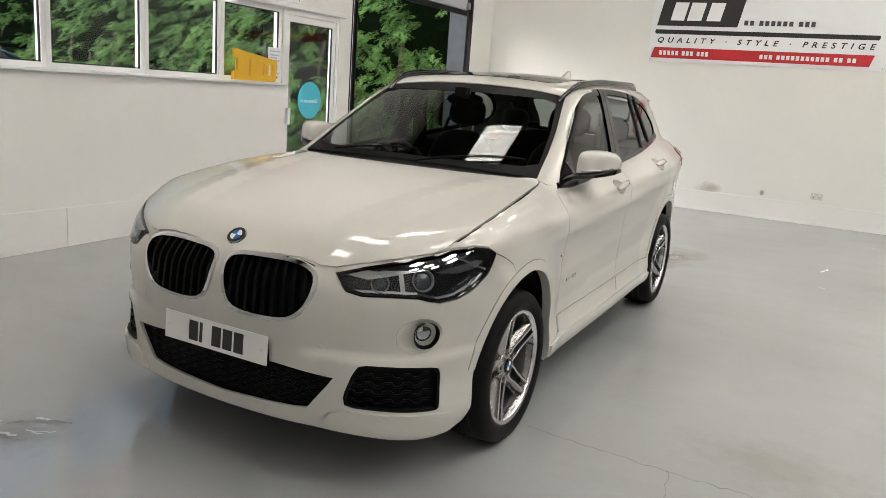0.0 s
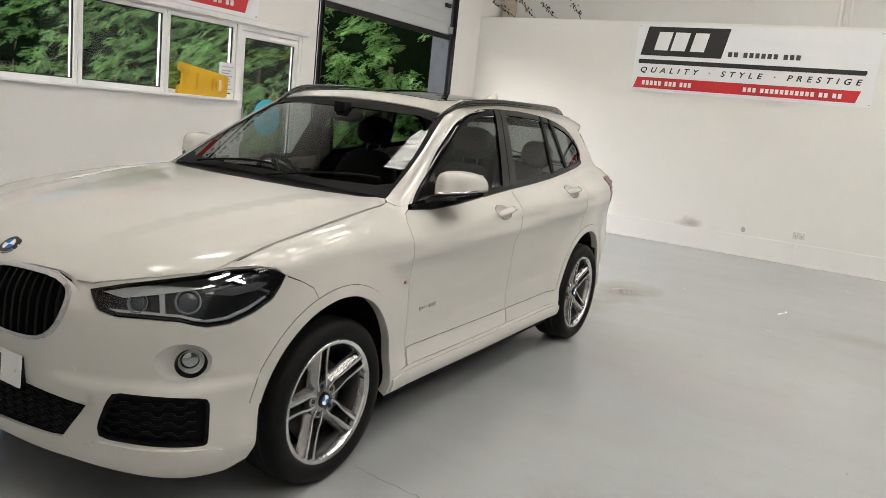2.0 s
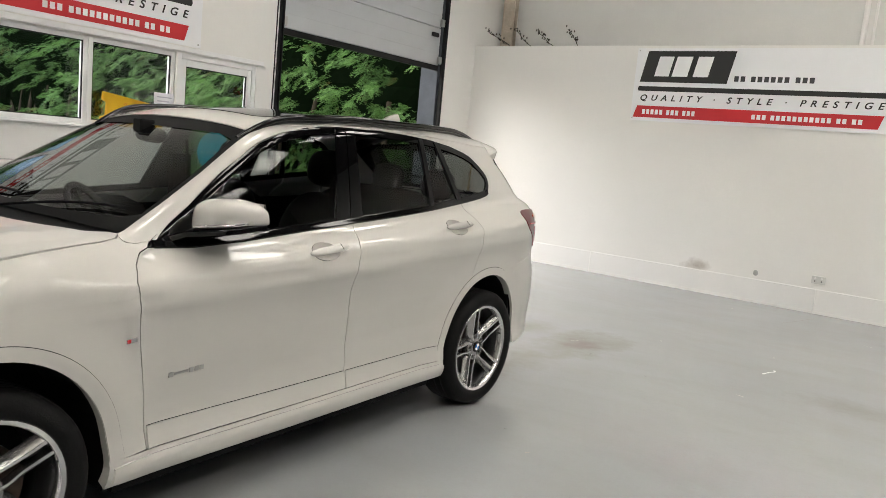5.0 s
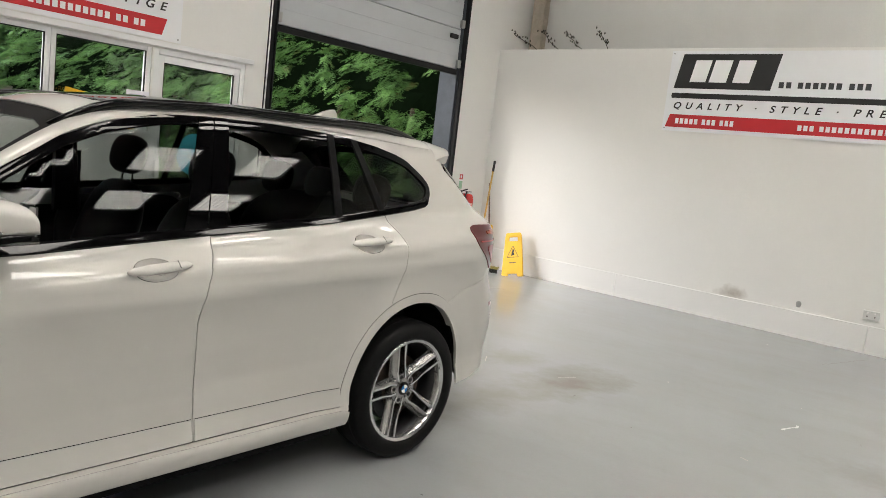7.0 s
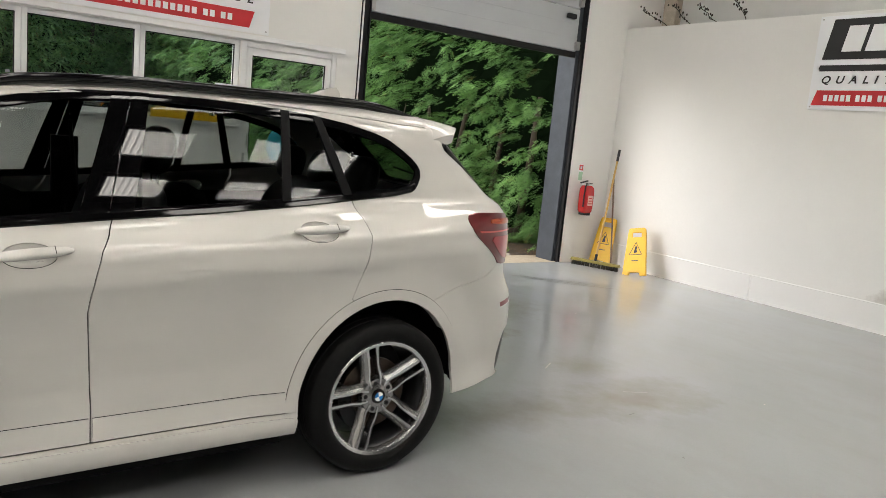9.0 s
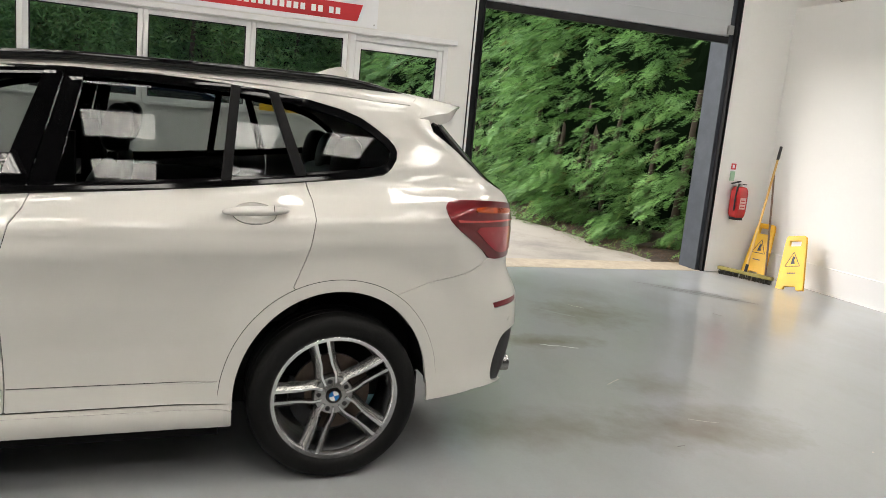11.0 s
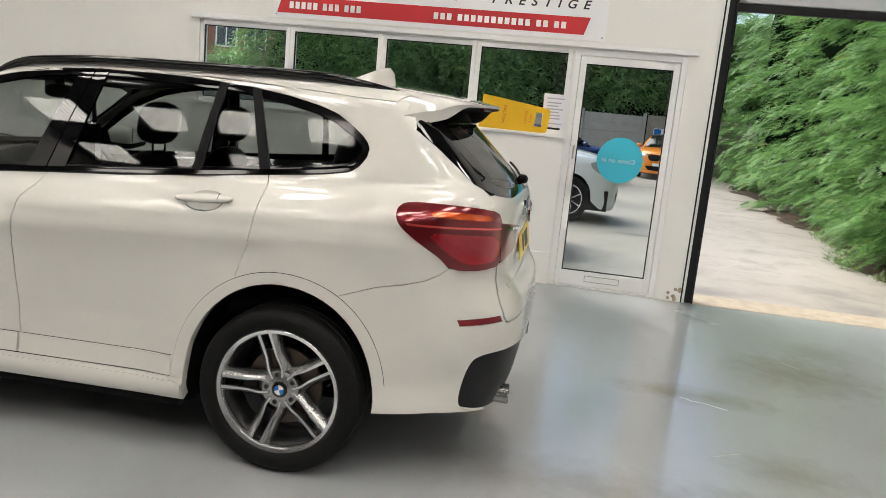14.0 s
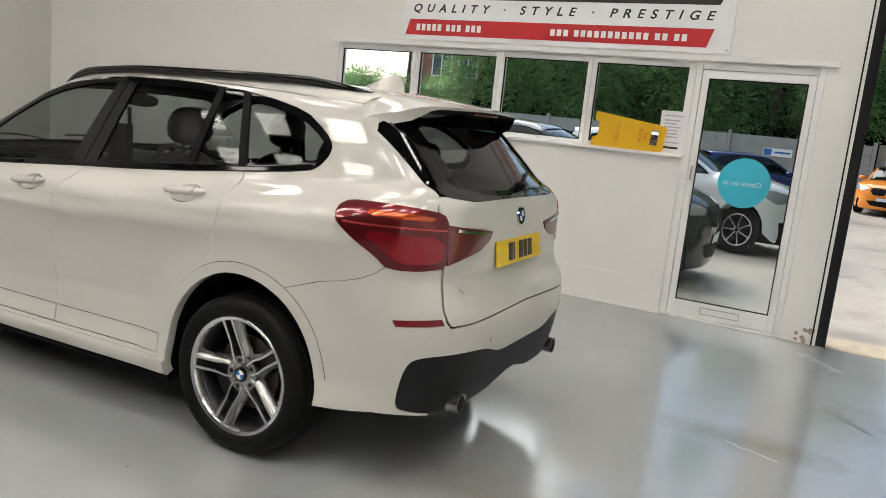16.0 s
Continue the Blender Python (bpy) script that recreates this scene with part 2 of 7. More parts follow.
def stained_wall():
    m = WALL.copy()
    m.name = "stained_wall_paint"
    nt = m.node_tree
    b = nt.nodes["Principled BSDF"]
    old = b.inputs["Base Color"].links[0].from_socket
    tc, mp, ln = nt.nodes.new("ShaderNodeTexCoord"), nt.nodes.new("ShaderNodeMapping"), nt.nodes.new("ShaderNodeVectorMath")
    ln.operation = "LENGTH"
    mp.inputs["Location"].default_value = (-.24 / .36, 0, -.33 / .17)
    mp.inputs["Scale"].default_value = (1 / .36, 0, 1 / .17)
    nt.links.new(tc.outputs["Object"], mp.inputs[0])
    nt.links.new(mp.outputs[0], ln.inputs[0])
    add = nt.nodes.new("ShaderNodeMath")
    add.operation = "MULTIPLY_ADD"
    nt.links.new(noise_fac(nt, 9, 5), add.inputs[0])
    add.inputs[1].default_value = .8
    nt.links.new(ln.outputs["Value"], add.inputs[2])
    f = ramp(nt, add.outputs[0], [(.42, (.7, .7, .7)), (1.0, (0, 0, 0))])
    nt.links.new(mixed(nt, f, old, (.22, .17, .12)), b.inputs["Base Color"])
    return m


structure("wall_north", box((XW, YB, -.02), (X2, YB + .14, 3.07), bevel=.004), stained_wall(), "white painted partition wall with a stain", "wall")
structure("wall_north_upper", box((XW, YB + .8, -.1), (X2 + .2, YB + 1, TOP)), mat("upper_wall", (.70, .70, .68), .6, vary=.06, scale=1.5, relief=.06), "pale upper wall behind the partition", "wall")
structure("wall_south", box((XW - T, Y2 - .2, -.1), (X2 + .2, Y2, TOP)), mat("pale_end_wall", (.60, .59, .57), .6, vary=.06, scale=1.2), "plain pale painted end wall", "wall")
# added out of view; its near-black colour keeps reflections and bounce dark
structure("wall_east", box((X2, Y2, -.1), (X2 + .2, YB + .8, TOP)), mat("grey_wall_paint", (.045, .045, .045), .6, vary=.1, scale=1), "unseen near-black wall that keeps reflections in the car dark", "wall")
structure("ceiling", box((XW - T, Y2 - .2, TOP), (X2 + .2, YB + 1, TOP + .12)), ROOFSHEET, "dark sheeted roof", "ceiling")

# skirting panels, with butt joints
sk = [(-6.0, -3.2), (-3.2, -.4), (-.4, 2.2)]
for a, b in sk:
    structure("skirting_panel", box((XW + .0281, a + .002, -.07), (XW + .040, b - .003, .315), bevel=.003), PANEL, "white skirting panel along the window wall", "skirting")
for a, b in ((XW + .02, -1.2), (-1.2, 1.66), (1.66, 4.5), (4.5, 7.9)):
    structure("skirting_panel", box((a + .002, YB - .024, -.02), (b - .002, YB, .285), bevel=.004), PANEL, "white skirting panel on the partition wall", "skirting")
structure("wall_panel", box((XW, -6.0, -.07), (XW + .028, DOORY[0] - .012, 1.374), bevel=.003), PANEL, "white boarded wall below the windows", "wall panel")
structure("window_board", box((XW - .01, WY[0] - .06, 1.375), (XW + .062, DOORY[0] - .005, 1.402), bevel=.006), UPVC, "white window board under the row of windows", "window sill")
structure("lintel_trim", box((XW, WY[0] - .08, 2.185), (XW + .03, DOORY[1] + .08, 2.232), bevel=.004), UPVC, "white trim above windows and door", "trim")

# windows, each with its frame and pane
for i in range(4):
    a, b = WY[i] + .001, WY[i + 1] - .001
    win = thing(f"window_{i + 1}", (XW - .05, (a + b) / 2, 1.40), "white framed window with one clear pane", "window", kind="structure")
    h, w, f = .77, (b - a) / 2, .042
    bm = bmesh.new()
    for lo, hi in (((-.035, -w, 0), (.035, -w + f, h)), ((-.035, w - f, 0), (.035, w, h)), ((-.035, -w + f, 0), (.035, w - f, f)), ((-.035, -w + f, h - f), (.035, w - f, h))):
        box(lo, hi, bm, bevel=.004)
    part("window_frame", bm, UPVC, win)
    bm = bmesh.new()
    g = .009
    for lo, hi in (((.008, -w + f - .002, f), (.024, -w + f + g, h - f)), ((.008, w - f - g, f), (.024, w - f + .002, h - f)), ((.008, -w + f + g, f - .002), (.024, w - f - g, f + g)), ((.008, -w + f + g, h - f - g), (.024, w - f - g, h - f + .002))):
        box(lo, hi, bm)
    part("gasket", bm, DARK, win, "black rubber gasket")
    p = part("pane", box((-.008, -w + f - .003, f - .003), (.008, w - f + .003, h - f + .003)), WINGLASS, win)
    p.visible_shadow = False

# glazed door with letter box, closer and round sticker
dr = thing("door_1", (XW - .045, (DOORY[0] + DOORY[1]) / 2, 0.0), "white framed glass door, closed", "door", kind="structure")
w = (DOORY[1] - DOORY[0]) / 2
bm = bmesh.new()
for lo, hi in (((-.035, -w, 0), (.040, -w + .05, 2.17)), ((-.035, w - .05, 0), (.040, w, 2.17)), ((-.035, -w + .05, 2.12), (.040, w - .05, 2.17)), ((-.035, -w + .05, 0), (.04, w - .05, .03))):
    box(lo, hi, bm, bevel=.004)
part("door_frame", bm, UPVC, dr)
bm = bmesh.new()
l, r = -w + .053, w - .053
for lo, hi in (((-.025, l, .035), (.03, l + .055, 2.117)), ((-.025, r - .055, .035), (.03, r, 2.117)), ((-.025, l + .055, .035), (.03, r - .055, .17)), ((-.025, l + .055, 2.05), (.03, r - .055, 2.117))):
    box(lo, hi, bm, bevel=.004)
leaf = part("door_leaf", bm, UPVC, dr)
bm = bmesh.new()
g = .010
for lo, hi in (((.006, l + .053, .17), (.022, l + .055 + g, 2.05)), ((.006, r - .055 - g, .17), (.022, r - .053, 2.05)), ((.006, l + .055 + g, .168), (.022, r - .055 - g, .17 + g)), ((.006, l + .055 + g, 2.05 - g), (.022, r - .055 - g, 2.052))):
    box(lo, hi, bm)
part("gasket", bm, DARK, dr, "black rubber gasket")
p = part("pane", box((-.006, l + .052, .167), (.006, r - .052, 2.053)), WINGLASS, dr)
p.visible_shadow = False
bm = bmesh.new()
for lo, hi in (((.03, -.16, .075), (.036, .16, .081)), ((.03, -.16, .129), (.036, .16, .135)), ((.03, -.16, .081), (.036, -.154, .129)), ((.03, .154, .081), (.036, .16, .129))):
    box(lo, hi, bm)
part("letter_box", bm, BRASSY, leaf, "metal letter box rim")
part("door_lock", box((.03, l + .005, .96), (.075, l + .05, 1.14), bevel=.006), PANEL, leaf, "white lock case")
part("door_handle", tube((.06, l + .03, 1.20), (.06, l + .03, 1.32), .009), BRASSY, leaf)

st = thing("door_sticker", (XW - .036, 2.715, 1.225), "round cyan welcome sticker on the door glass", "sticker")
bm = bmesh.new()
bmesh.ops.create_cone(bm, cap_ends=True, segments=48, radius1=.205, radius2=.205, depth=.002)
bm.transform(Matrix.Rotation(radians(90), 4, "Y"))
part("disc", bm, CYAN, st)
me = lettering("Come on in", .045, PAPER, 1.0)
me.transform(Matrix(((0, 0, 1, .0015), (-1, 0, 0, .14), (0, 1, 0, -.025), (0, 0, 0, 1))) @ Matrix.Diagonal((1, 1, .5, 1)))
letters(me, "letter", st)

# vehicle door: tracks, sections that hang above the opening, seal and handle
rd = thing("vehicle_door", (XW - .08, (ROLL[0] + ROLL[1]) / 2, 0), "grey sectional vehicle door, half raised", "garage door")
w = (ROLL[1] - ROLL[0]) / 2
for k in range(3):
    z0 = 2.66 + k * .52
    bm = box((-.02, -w + .03, z0 + .004), (.024, w - .03, z0 + .516), bevel=.008)
    for q in (.17, .34):
        box((.020, -w + .05, z0 + q - .006), (.028, w - .05, z0 + q + .006), bm, bevel=.002)
    part("door_section", bm, DOORSKIN, rd)
part("bottom_seal", box((-.025, -w + .02, 2.59), (.03, w - .02, 2.66), bevel=.008), DARK, rd, "black rubber bottom seal")
part("pull_handle", pour(box((.03, w - .31, 3.04), (.07, w - .17, 3.10), bevel=.012), bmesh.new()), DARK, rd, "black pull handle")
for s in (-1, 1):
    bm = box((-.27 if s > 0 else -.10, s * w - (.09 if s > 0 else .05), -.01), (.035, s * w + (.05 if s > 0 else .05), 3.9), bevel=.004)
    part("side_post", bm, POSTSTEEL, rd, "blue grey steel door post")
    wide = .055 if s < 0 else .022
    bm = box((.035, s * (w - .02) - wide, .0), (.062, s * (w - .02) + wide, 3.9), bevel=.003)
    box((.062, s * (w - .02) - wide, .0), (.090, s * (w - .02) - wide + .012, 3.9), bm, bevel=.002)
    box((.062, s * (w - .02) + wide - .012, .0), (.090, s * (w - .02) + wide, 3.9), bm, bevel=.002)
    part("guide_track", bm, DARK, rd, "dark steel guide track")
    part("hinge_bracket", box((.03, s * (w - .10) - .03, 2.68), (.075, s * (w - .10) + .03, 2.78), bevel=.004), BRASSY, rd)
    part("hinge_bracket", box((.03, s * (w - .10) - .03, 3.20), (.075, s * (w - .10) + .03, 3.30), bevel=.004), BRASSY, rd)

chip = thing("chipped_plaster", (XW, 3.32, 0), "broken brown plaster at the foot of the pier", "plaster")
rnd = random.Random(2)
for k in range(7):
    bm = bmesh.new()
    bmesh.ops.create_icosphere(bm, subdivisions=2, radius=rnd.uniform(.012, .026))
    for v in bm.verts:
        v.co *= rnd.uniform(.75, 1.2)
        v.co.x *= .22
    bm.transform(Matrix.Translation((.004, rnd.uniform(-.05, .09), rnd.uniform(.01, .12))))
    part("lump", bm, mat("bare_plaster", (.46, .38, .29), .9, vary=.4, scale=25, relief=.4) if k == 0 else bpy.data.materials["bare_plaster"], chip)

# rooflights in the roof, each a ribbed translucent sheet
rl = None
ROWS = (-5.4, -3.6, -1.8, 0, 2.23, 3.97, 5.73)
# the column at x 3.85 is added for room light, not traced from reflections
for x, y in [(x, y) for x in (5.97, 7.66) for y in ROWS] + [(x, y) for x in (-1.2, 2.05) for y in (-3.2, -.95, 1.3, 3.5, 5.7)] + [(3.85, y) for y in ROWS[1:]]:
    if rl is None:
        rl = thing("rooflight", (x, y, TOP - .05), "ribbed translucent rooflight panel glowing with daylight", "rooflight", group="rooflights in the roof")
        part("sheet", box((-.43, -.42, 0), (.43, .42, .03)), GLOW, rl)
        for q in range(9):
            yq = -.368 + q * .092
            part("rib", box((-.43, yq - .016, -.012), (.43, yq + .016, -.001), bevel=.004), RIBGLOW, rl)
        bm = bmesh.new()
        for lo, hi in (((-.49, -.48, -.03), (-.431, .48, .04)), ((.431, -.48, -.03), (.49, .48, .04)), ((-.431, -.48, -.03), (.431, -.421, .04)), ((-.431, .421, -.03), (.431, .48, .04))):
            box(lo, hi, bm)
        part("rim", bm, ROOFSHEET, rl)
    else:
        copy_thing(rl, pose(x, y, TOP - .05))


# boards with print
def board(at, turn, length, height, skew_end):
    b = thing("sign_board", at, "white dealer sign board with black and red print", "sign", turn)
    part("panel", box((0, -.012, 0), (length, 0, height), bevel=.002), SIGNWHITE, b)
    M = Matrix(((1, 0, 0, 0), (0, 0, -1, -.0125), (0, 1, 0, 0), (0, 0, 0, 1)))
    up = lambda pts, mat_, name, d=.001: part(name, prism(pts, d, m=M), mat_, b)
    k = length / 3.08
    def q(x, z):
        return (x * k, z)
    up([q(.075, .50), q(1.19, .50), q(1.265, .895), q(.15, .895)], BLACK, "black_panel")
    for x0, wd in ((.26, .19), (.49, .20), (.76, .19)):
        up([q(x0, .575), q(x0 + wd, .575), q(x0 + wd + .05, .825), q(x0 + .05, .825)], WHITEINK, "white_block", .003)
    def bars(x0, x1, z0, z1, words, mat_, name, d):
        pitch = (x1 - x0) / (sum(words) + .6 * (len(words) - 1))
        for count in words:
            for _ in range(count):
                up([q(x0 + pitch * .12, z0), q(x0 + pitch * .80, z0), q(x0 + pitch * .80, z1), q(x0 + pitch * .12, z1)], mat_, name, d)
                x0 += pitch
            x0 += pitch * .6
    bars(1.265, 2.19, .53, .595, (2, 6, 3), INK, "dark_bar", .001)
    up([q(.07, .385), q(2.95, .385), q(2.965, .415), q(2.96, .445), q(.07, .445), q(.06, .415)], BLACK, "black_line")
    me = lettering("QUALITY \u00b7 STYLE \u00b7 PRESTIGE", .075, BLACK, 1.95, .25, .001, .002)
    wd = max(v.co.x for v in me.vertices)
    sx = 2.83 * k / wd
    me.transform(M @ Matrix.Translation((.10 * k, .265, .001)) @ Matrix.Diagonal((sx, 1, 1, 1)))
    letters(me, "letter", b)
    up([q(.035, .045), q(2.89, .045), q(2.935, .195), q(.08, .195)], RED, "red_band")
    bars(.15, .86, .088, .150, (5, 3, 3), WHITEINK, "white_bar", .003)
    bars(1.53, 2.74, .088, .145, (3, 11, 2, 2), WHITEINK, "white_bar", .003)
    for px in (.03, length - .03):
        for pz in (.03, height - .03):
            part("screw", tube((px, -.012, pz), (px, -.018, pz), .008, n=10), BRASSY, b)
    return b


board((-.88, YB - .001, 2.105), 0, 3.08, .93, 0)
board((XW + .001, -.66, 2.245), 90, 3.11, .94, 0)

# ---- body form of the estate car, in its own frame: nose towards -y, z up from the ground ----
def curve(keys):
    ks, vs = np.array(keys, float).T
    n = len(ks)
    sl = np.zeros(n)
    d = np.diff(vs) / np.diff(ks)
    sl[1:-1] = np.where(d[:-1] * d[1:] > 0, 2 * d[:-1] * d[1:] / np.where(d[:-1] + d[1:] == 0, 1, d[:-1] + d[1:]), 0)
    sl[0], sl[-1] = d[0], d[-1]

    def at(t):
        t = np.clip(t, ks[0], ks[-1])
        i = np.clip(np.searchsorted(ks, t) - 1, 0, n - 2)
        h = ks[i + 1] - ks[i]
        s = (t - ks[i]) / h
        return (vs[i] * (1 + 2 * s) * (1 - s) ** 2 + h * sl[i] * s * (1 - s) ** 2
                + vs[i + 1] * s * s * (3 - 2 * s) + h * sl[i + 1] * s * s * (s - 1))
    return at


WID = curve([(-2.3, .74), (-1.9, .855), (-1.335, .902), (-.8, .900), (0, .907), (.9, .905), (1.335, .905), (1.8, .862), (2.0, .83), (2.3, .76)])
SHOULDER = curve([(.15, -.075), (.22, -.045), (.30, -.02), (.36, -.034), (.42, -.042), (.50, -.037), (.62, -.034), (.72, -.030), (.80, -.022), (.86, -.010), (.90, 0), (.96, -.008), (1.02, -.042), (1.08, -.098), (1.15, -.175), (1.25, -.28)])
PROF = curve([(.15, -.075), (.22, -.045), (.30, -.02), (.36, -.03), (.42, -.036), (.55, -.022), (.75, -.006), (.90, 0), (1.0, -.012), (1.1, -.045), (1.25, -.12)])
NOSE = curve([(.15, -2.10), (.25, -2.165), (.35, -2.175), (.5, -2.19), (.62, -2.197), (.75, -2.185), (.85, -2.15), (.9, -2.115), (1.0, -2.02)])
HOOD = curve([(-2.25, .84), (-2.1, .905), (-1.95, .965), (-1.7, 1.022), (-1.4, 1.068), (-1.1, 1.10), (-.8, 1.118), (0, 1.13), (1.0, 1.17), (1.9, 1.2)])
TAIL = curve([(.15, 2.10), (.25, 2.16), (.4, 2.215), (.55, 2.235), (.7, 2.225), (.78, 2.185), (.84, 2.165), (1.0, 2.165), (1.12, 2.155), (1.2, 2.12), (1.3, 2.03)])
ROOF = curve([(-.6, 1.38), (-.25, 1.51), (0, 1.556), (.5, 1.588), (1.0, 1.585), (1.5, 1.563), (1.95, 1.522), (2.2, 1.47)])
GWID = curve([(-1.0, .770), (-.5, .785), (0, .790), (.8, .788), (1.2, .770), (1.6, .736), (1.9, .70), (2.2, .65)])


def smax(a, b, k):
    h = np.maximum(k - np.abs(a - b), 0) / k
    return np.maximum(a, b) + h * h * k / 4


def crease(d, width):
    return np.maximum(0, 1 - np.abs(d) / width)


def ease(v):
    v = np.clip(v, 0, 1)
    return v * v * (3 - 2 * v)


ONLY_CABIN = [False]


def form(x, y, z):
    """Below zero inside the body."""
    x = np.abs(x)
    part_of = np.clip((y + 1.15) / .4, 0, 1) * (1 - .5 * np.clip((y - 1.75) / .25, 0, 1))
    dx = PROF(z) * (1 - part_of) + part_of * SHOULDER(z - .046 * (y - .28) * np.clip((z - .7) / .25, 0, 1))
    # shoulder line that rises to the rear, and a hollow under it
    line = .945 + .045 * (y + .9)
    dx = dx + .010 * crease(z - line, .05) * np.clip((y + 1.3) * 2.5, 0, 1)
    low = .50 + .05 * (y + .6)
    dx = dx - .010 * crease(z - low, .14) * (np.clip((y + 1.0) * 4, 0, 1) * np.clip((1.0 - y) * 4, 0, 1))
    for wy in (-1.335, 1.335):
        r = np.hypot(y - wy, z - .335)
        fl = np.clip((.60 - r) / .16, 0, 1)
        dx = dx + .016 * fl * fl * (3 - 2 * fl) * np.clip((r - .30) / .03, 0, 1) * np.clip((z - .2) * 6, 0, 1)
    side = x - (WID(y) + dx)
    front = NOSE(z) + .12 * x * x + (.50 - .16 * np.clip((.55 - z) * 5, 0, 1)) * x ** 4 - y
    rear = y - (TAIL(z) - .66 * x ** 6)
    hood = HOOD(y) - .035 * (x / .7) ** 2 * np.clip((y + 2.35) * 2, .3, 1)
    ridge = .40 + .20 * (y + 2.1) / 1.3
    hood = hood + .009 * crease(x - ridge, .11) * np.clip((-.85 - y) * 3, 0, 1)
    top = z - hood
    low_body = smax(smax(side, top, .10), smax(front, rear, .02), .12)
    # hollow round the fog lamps, with a ledge over the side intakes
    hollow = ease((z - .520) / .03) * (1 - ease((z - .60) / .15)) * ease((x - .34) / .14) * ease((-1.66 - y) / .12)
    low_body = low_body + .014 * hollow
    screen = (-.985 + (z - 1.085) * 1.83 + .34 * x * x) - y
    flank = (x - (GWID(y) - .36 * (z - 1.08) - .12 * (z - 1.08) ** 2)) / 1.10
    back = (y - np.minimum(2.13 - .28 * x * x, 2.125 - (z - 1.18) * 1.02 - .28 * x * x)) / 1.43
    roof = z - (ROOF(y) - .032 * (x / .55) ** 2)
    cabin = smax(smax(screen / 2.08, flank, .05), smax(roof, back, .03), .07)
    if ONLY_CABIN[0]:
        return cabin
    cabin = smax(cabin, 1.0 - z, .05)
    return -smax(-low_body, -cabin, .025)


YF, YR, RAD = -1.42, 1.42, .8
CORNER = curve([(1.42, 0), (1.8, -.001), (1.9, -.010), (2.0, -.022), (2.1, -.037), (2.2, -.042), (2.3, -.032), (2.4, -.014), (2.5, -.002), (2.68, 0)])


def chart(x, y):
    """The belt coordinate of a place: y along the sides, and the turn round the ends."""
    if y < YF:
        return YF - RAD * math.atan2(YF - y, abs(x))
    if y > YR:
        return YR + RAD * math.atan2(y - YR, abs(x))
    return y


def cast(o, d, far=2.4):
    """Where rays that start inside leave the body."""
    lo, hi = np.zeros(len(o)), np.full(len(o), far)
    ts = np.linspace(0, far, 120)
    val = np.array([form(*(o + d * t).T) for t in ts])
    out = val > 0
    last = len(ts) - 1 - np.argmax((~out)[::-1], 0)
    last = np.clip(last, 0, len(ts) - 2)
    lo, hi = ts[last], ts[last + 1]
    for _ in range(26):
        m = (lo + hi) / 2
        inside = form(*(o + d * m[:, None]).T) < 0
        lo, hi = np.where(inside, m, lo), np.where(inside, hi, m)
    p = o + d * ((lo + hi) / 2)[:, None]
    bad = val[0] > 0
    if bad.any():
        # a ray that never was inside: the nearest place of the skin instead
        q = (o + d * ts[np.argmin(np.abs(val), 0)][:, None])[bad]
        for _ in range(12):
            f = form(*q.T)
            e = 1e-3
            g = np.stack([form(*(q + np.eye(3)[i] * e).T) - form(*(q - np.eye(3)[i] * e).T) for i in range(3)], 1) / (2 * e)
            q = q - g * (f / np.maximum((g * g).sum(1), .05))[:, None]
        p[bad] = q
    return p


def on_belt(uv):
    u, z = np.asarray(uv, float).T
    u = u + CORNER(u) * np.clip((1.16 - z) / .06, 0, 1)
    th = np.where(u < YF, (YF - u) / RAD, np.where(u > YR, (u - YR) / RAD, 0))
    oy = np.clip(u, YF, YR)
    o = np.stack([0 * u, oy, z], 1)
    d = np.stack([np.cos(th), np.where(u < YF, -np.sin(th), np.sin(th)), 0 * u], 1)
    return cast(o, d, 1.3)


def on_top(uv):
    x, y = np.asarray(uv, float).T
    return cast(np.stack([x, y, 0 * x + .6], 1), np.tile([0., 0, 1], (len(x), 1)), 1.1)


def on_front(uv):
    x, z = np.asarray(uv, float).T
    return cast(np.stack([x, 0 * x + .3, z], 1), np.tile([0., -1, 0], (len(x), 1)), 2.6)


def on_back(uv):
    x, z = np.asarray(uv, float).T
    return cast(np.stack([x, 0 * x + .8, z], 1), np.tile([0., 1, 0], (len(x), 1)), 1.6)


def normals(p):
    e = 2e-3
    g = np.stack([form(*(p + np.eye(3)[i] * e).T) - form(*(p - np.eye(3)[i] * e).T) for i in range(3)], 1)
    return g / np.linalg.norm(g, axis=1, keepdims=True)



# ==== the car: materials ====
def car_paint(name, col):
    m, nt, b = nodes_of(name)
    fl = noise_fac(nt, 900, 2)
    c = mixed(nt, fl, tuple(v * .97 for v in col), col)
    nt.links.new(c, b.inputs["Base Color"])
    b.inputs["Roughness"].default_value, b.inputs["Specular IOR Level"].default_value = .6, .25
    b.inputs["Coat Weight"].default_value, b.inputs["Coat Roughness"].default_value = 1.0, .0
    return m


PAINT = car_paint("white_car_paint", (.585, .57, .535))
GLOSSBLACK = mat("gloss_black", (.004, .004, .0045), .03, vary=.1, spec=.45)
PLASTIC = mat("black_plastic", (.006, .006, .0065), .5, vary=.2, relief=.08, fine=200, spec=.1)
GREYPLAST = mat("dark_grey_plastic", (.014, .0145, .016), .5, vary=.15, relief=.06, fine=200, spec=.25)
CHROME = mat("chrome", (.70, .70, .71), .05, 1.0, vary=.02)
ALLOY = mat("machined_alloy", (.66, .66, .67), .22, 1.0, vary=.05, fine=150)
ALLOYGREY = mat("grey_alloy", (.36, .355, .35), .24, .9, vary=.05)
BARREL = mat("dark_rim_barrel", (.030, .030, .032), .4, .3, vary=.2)
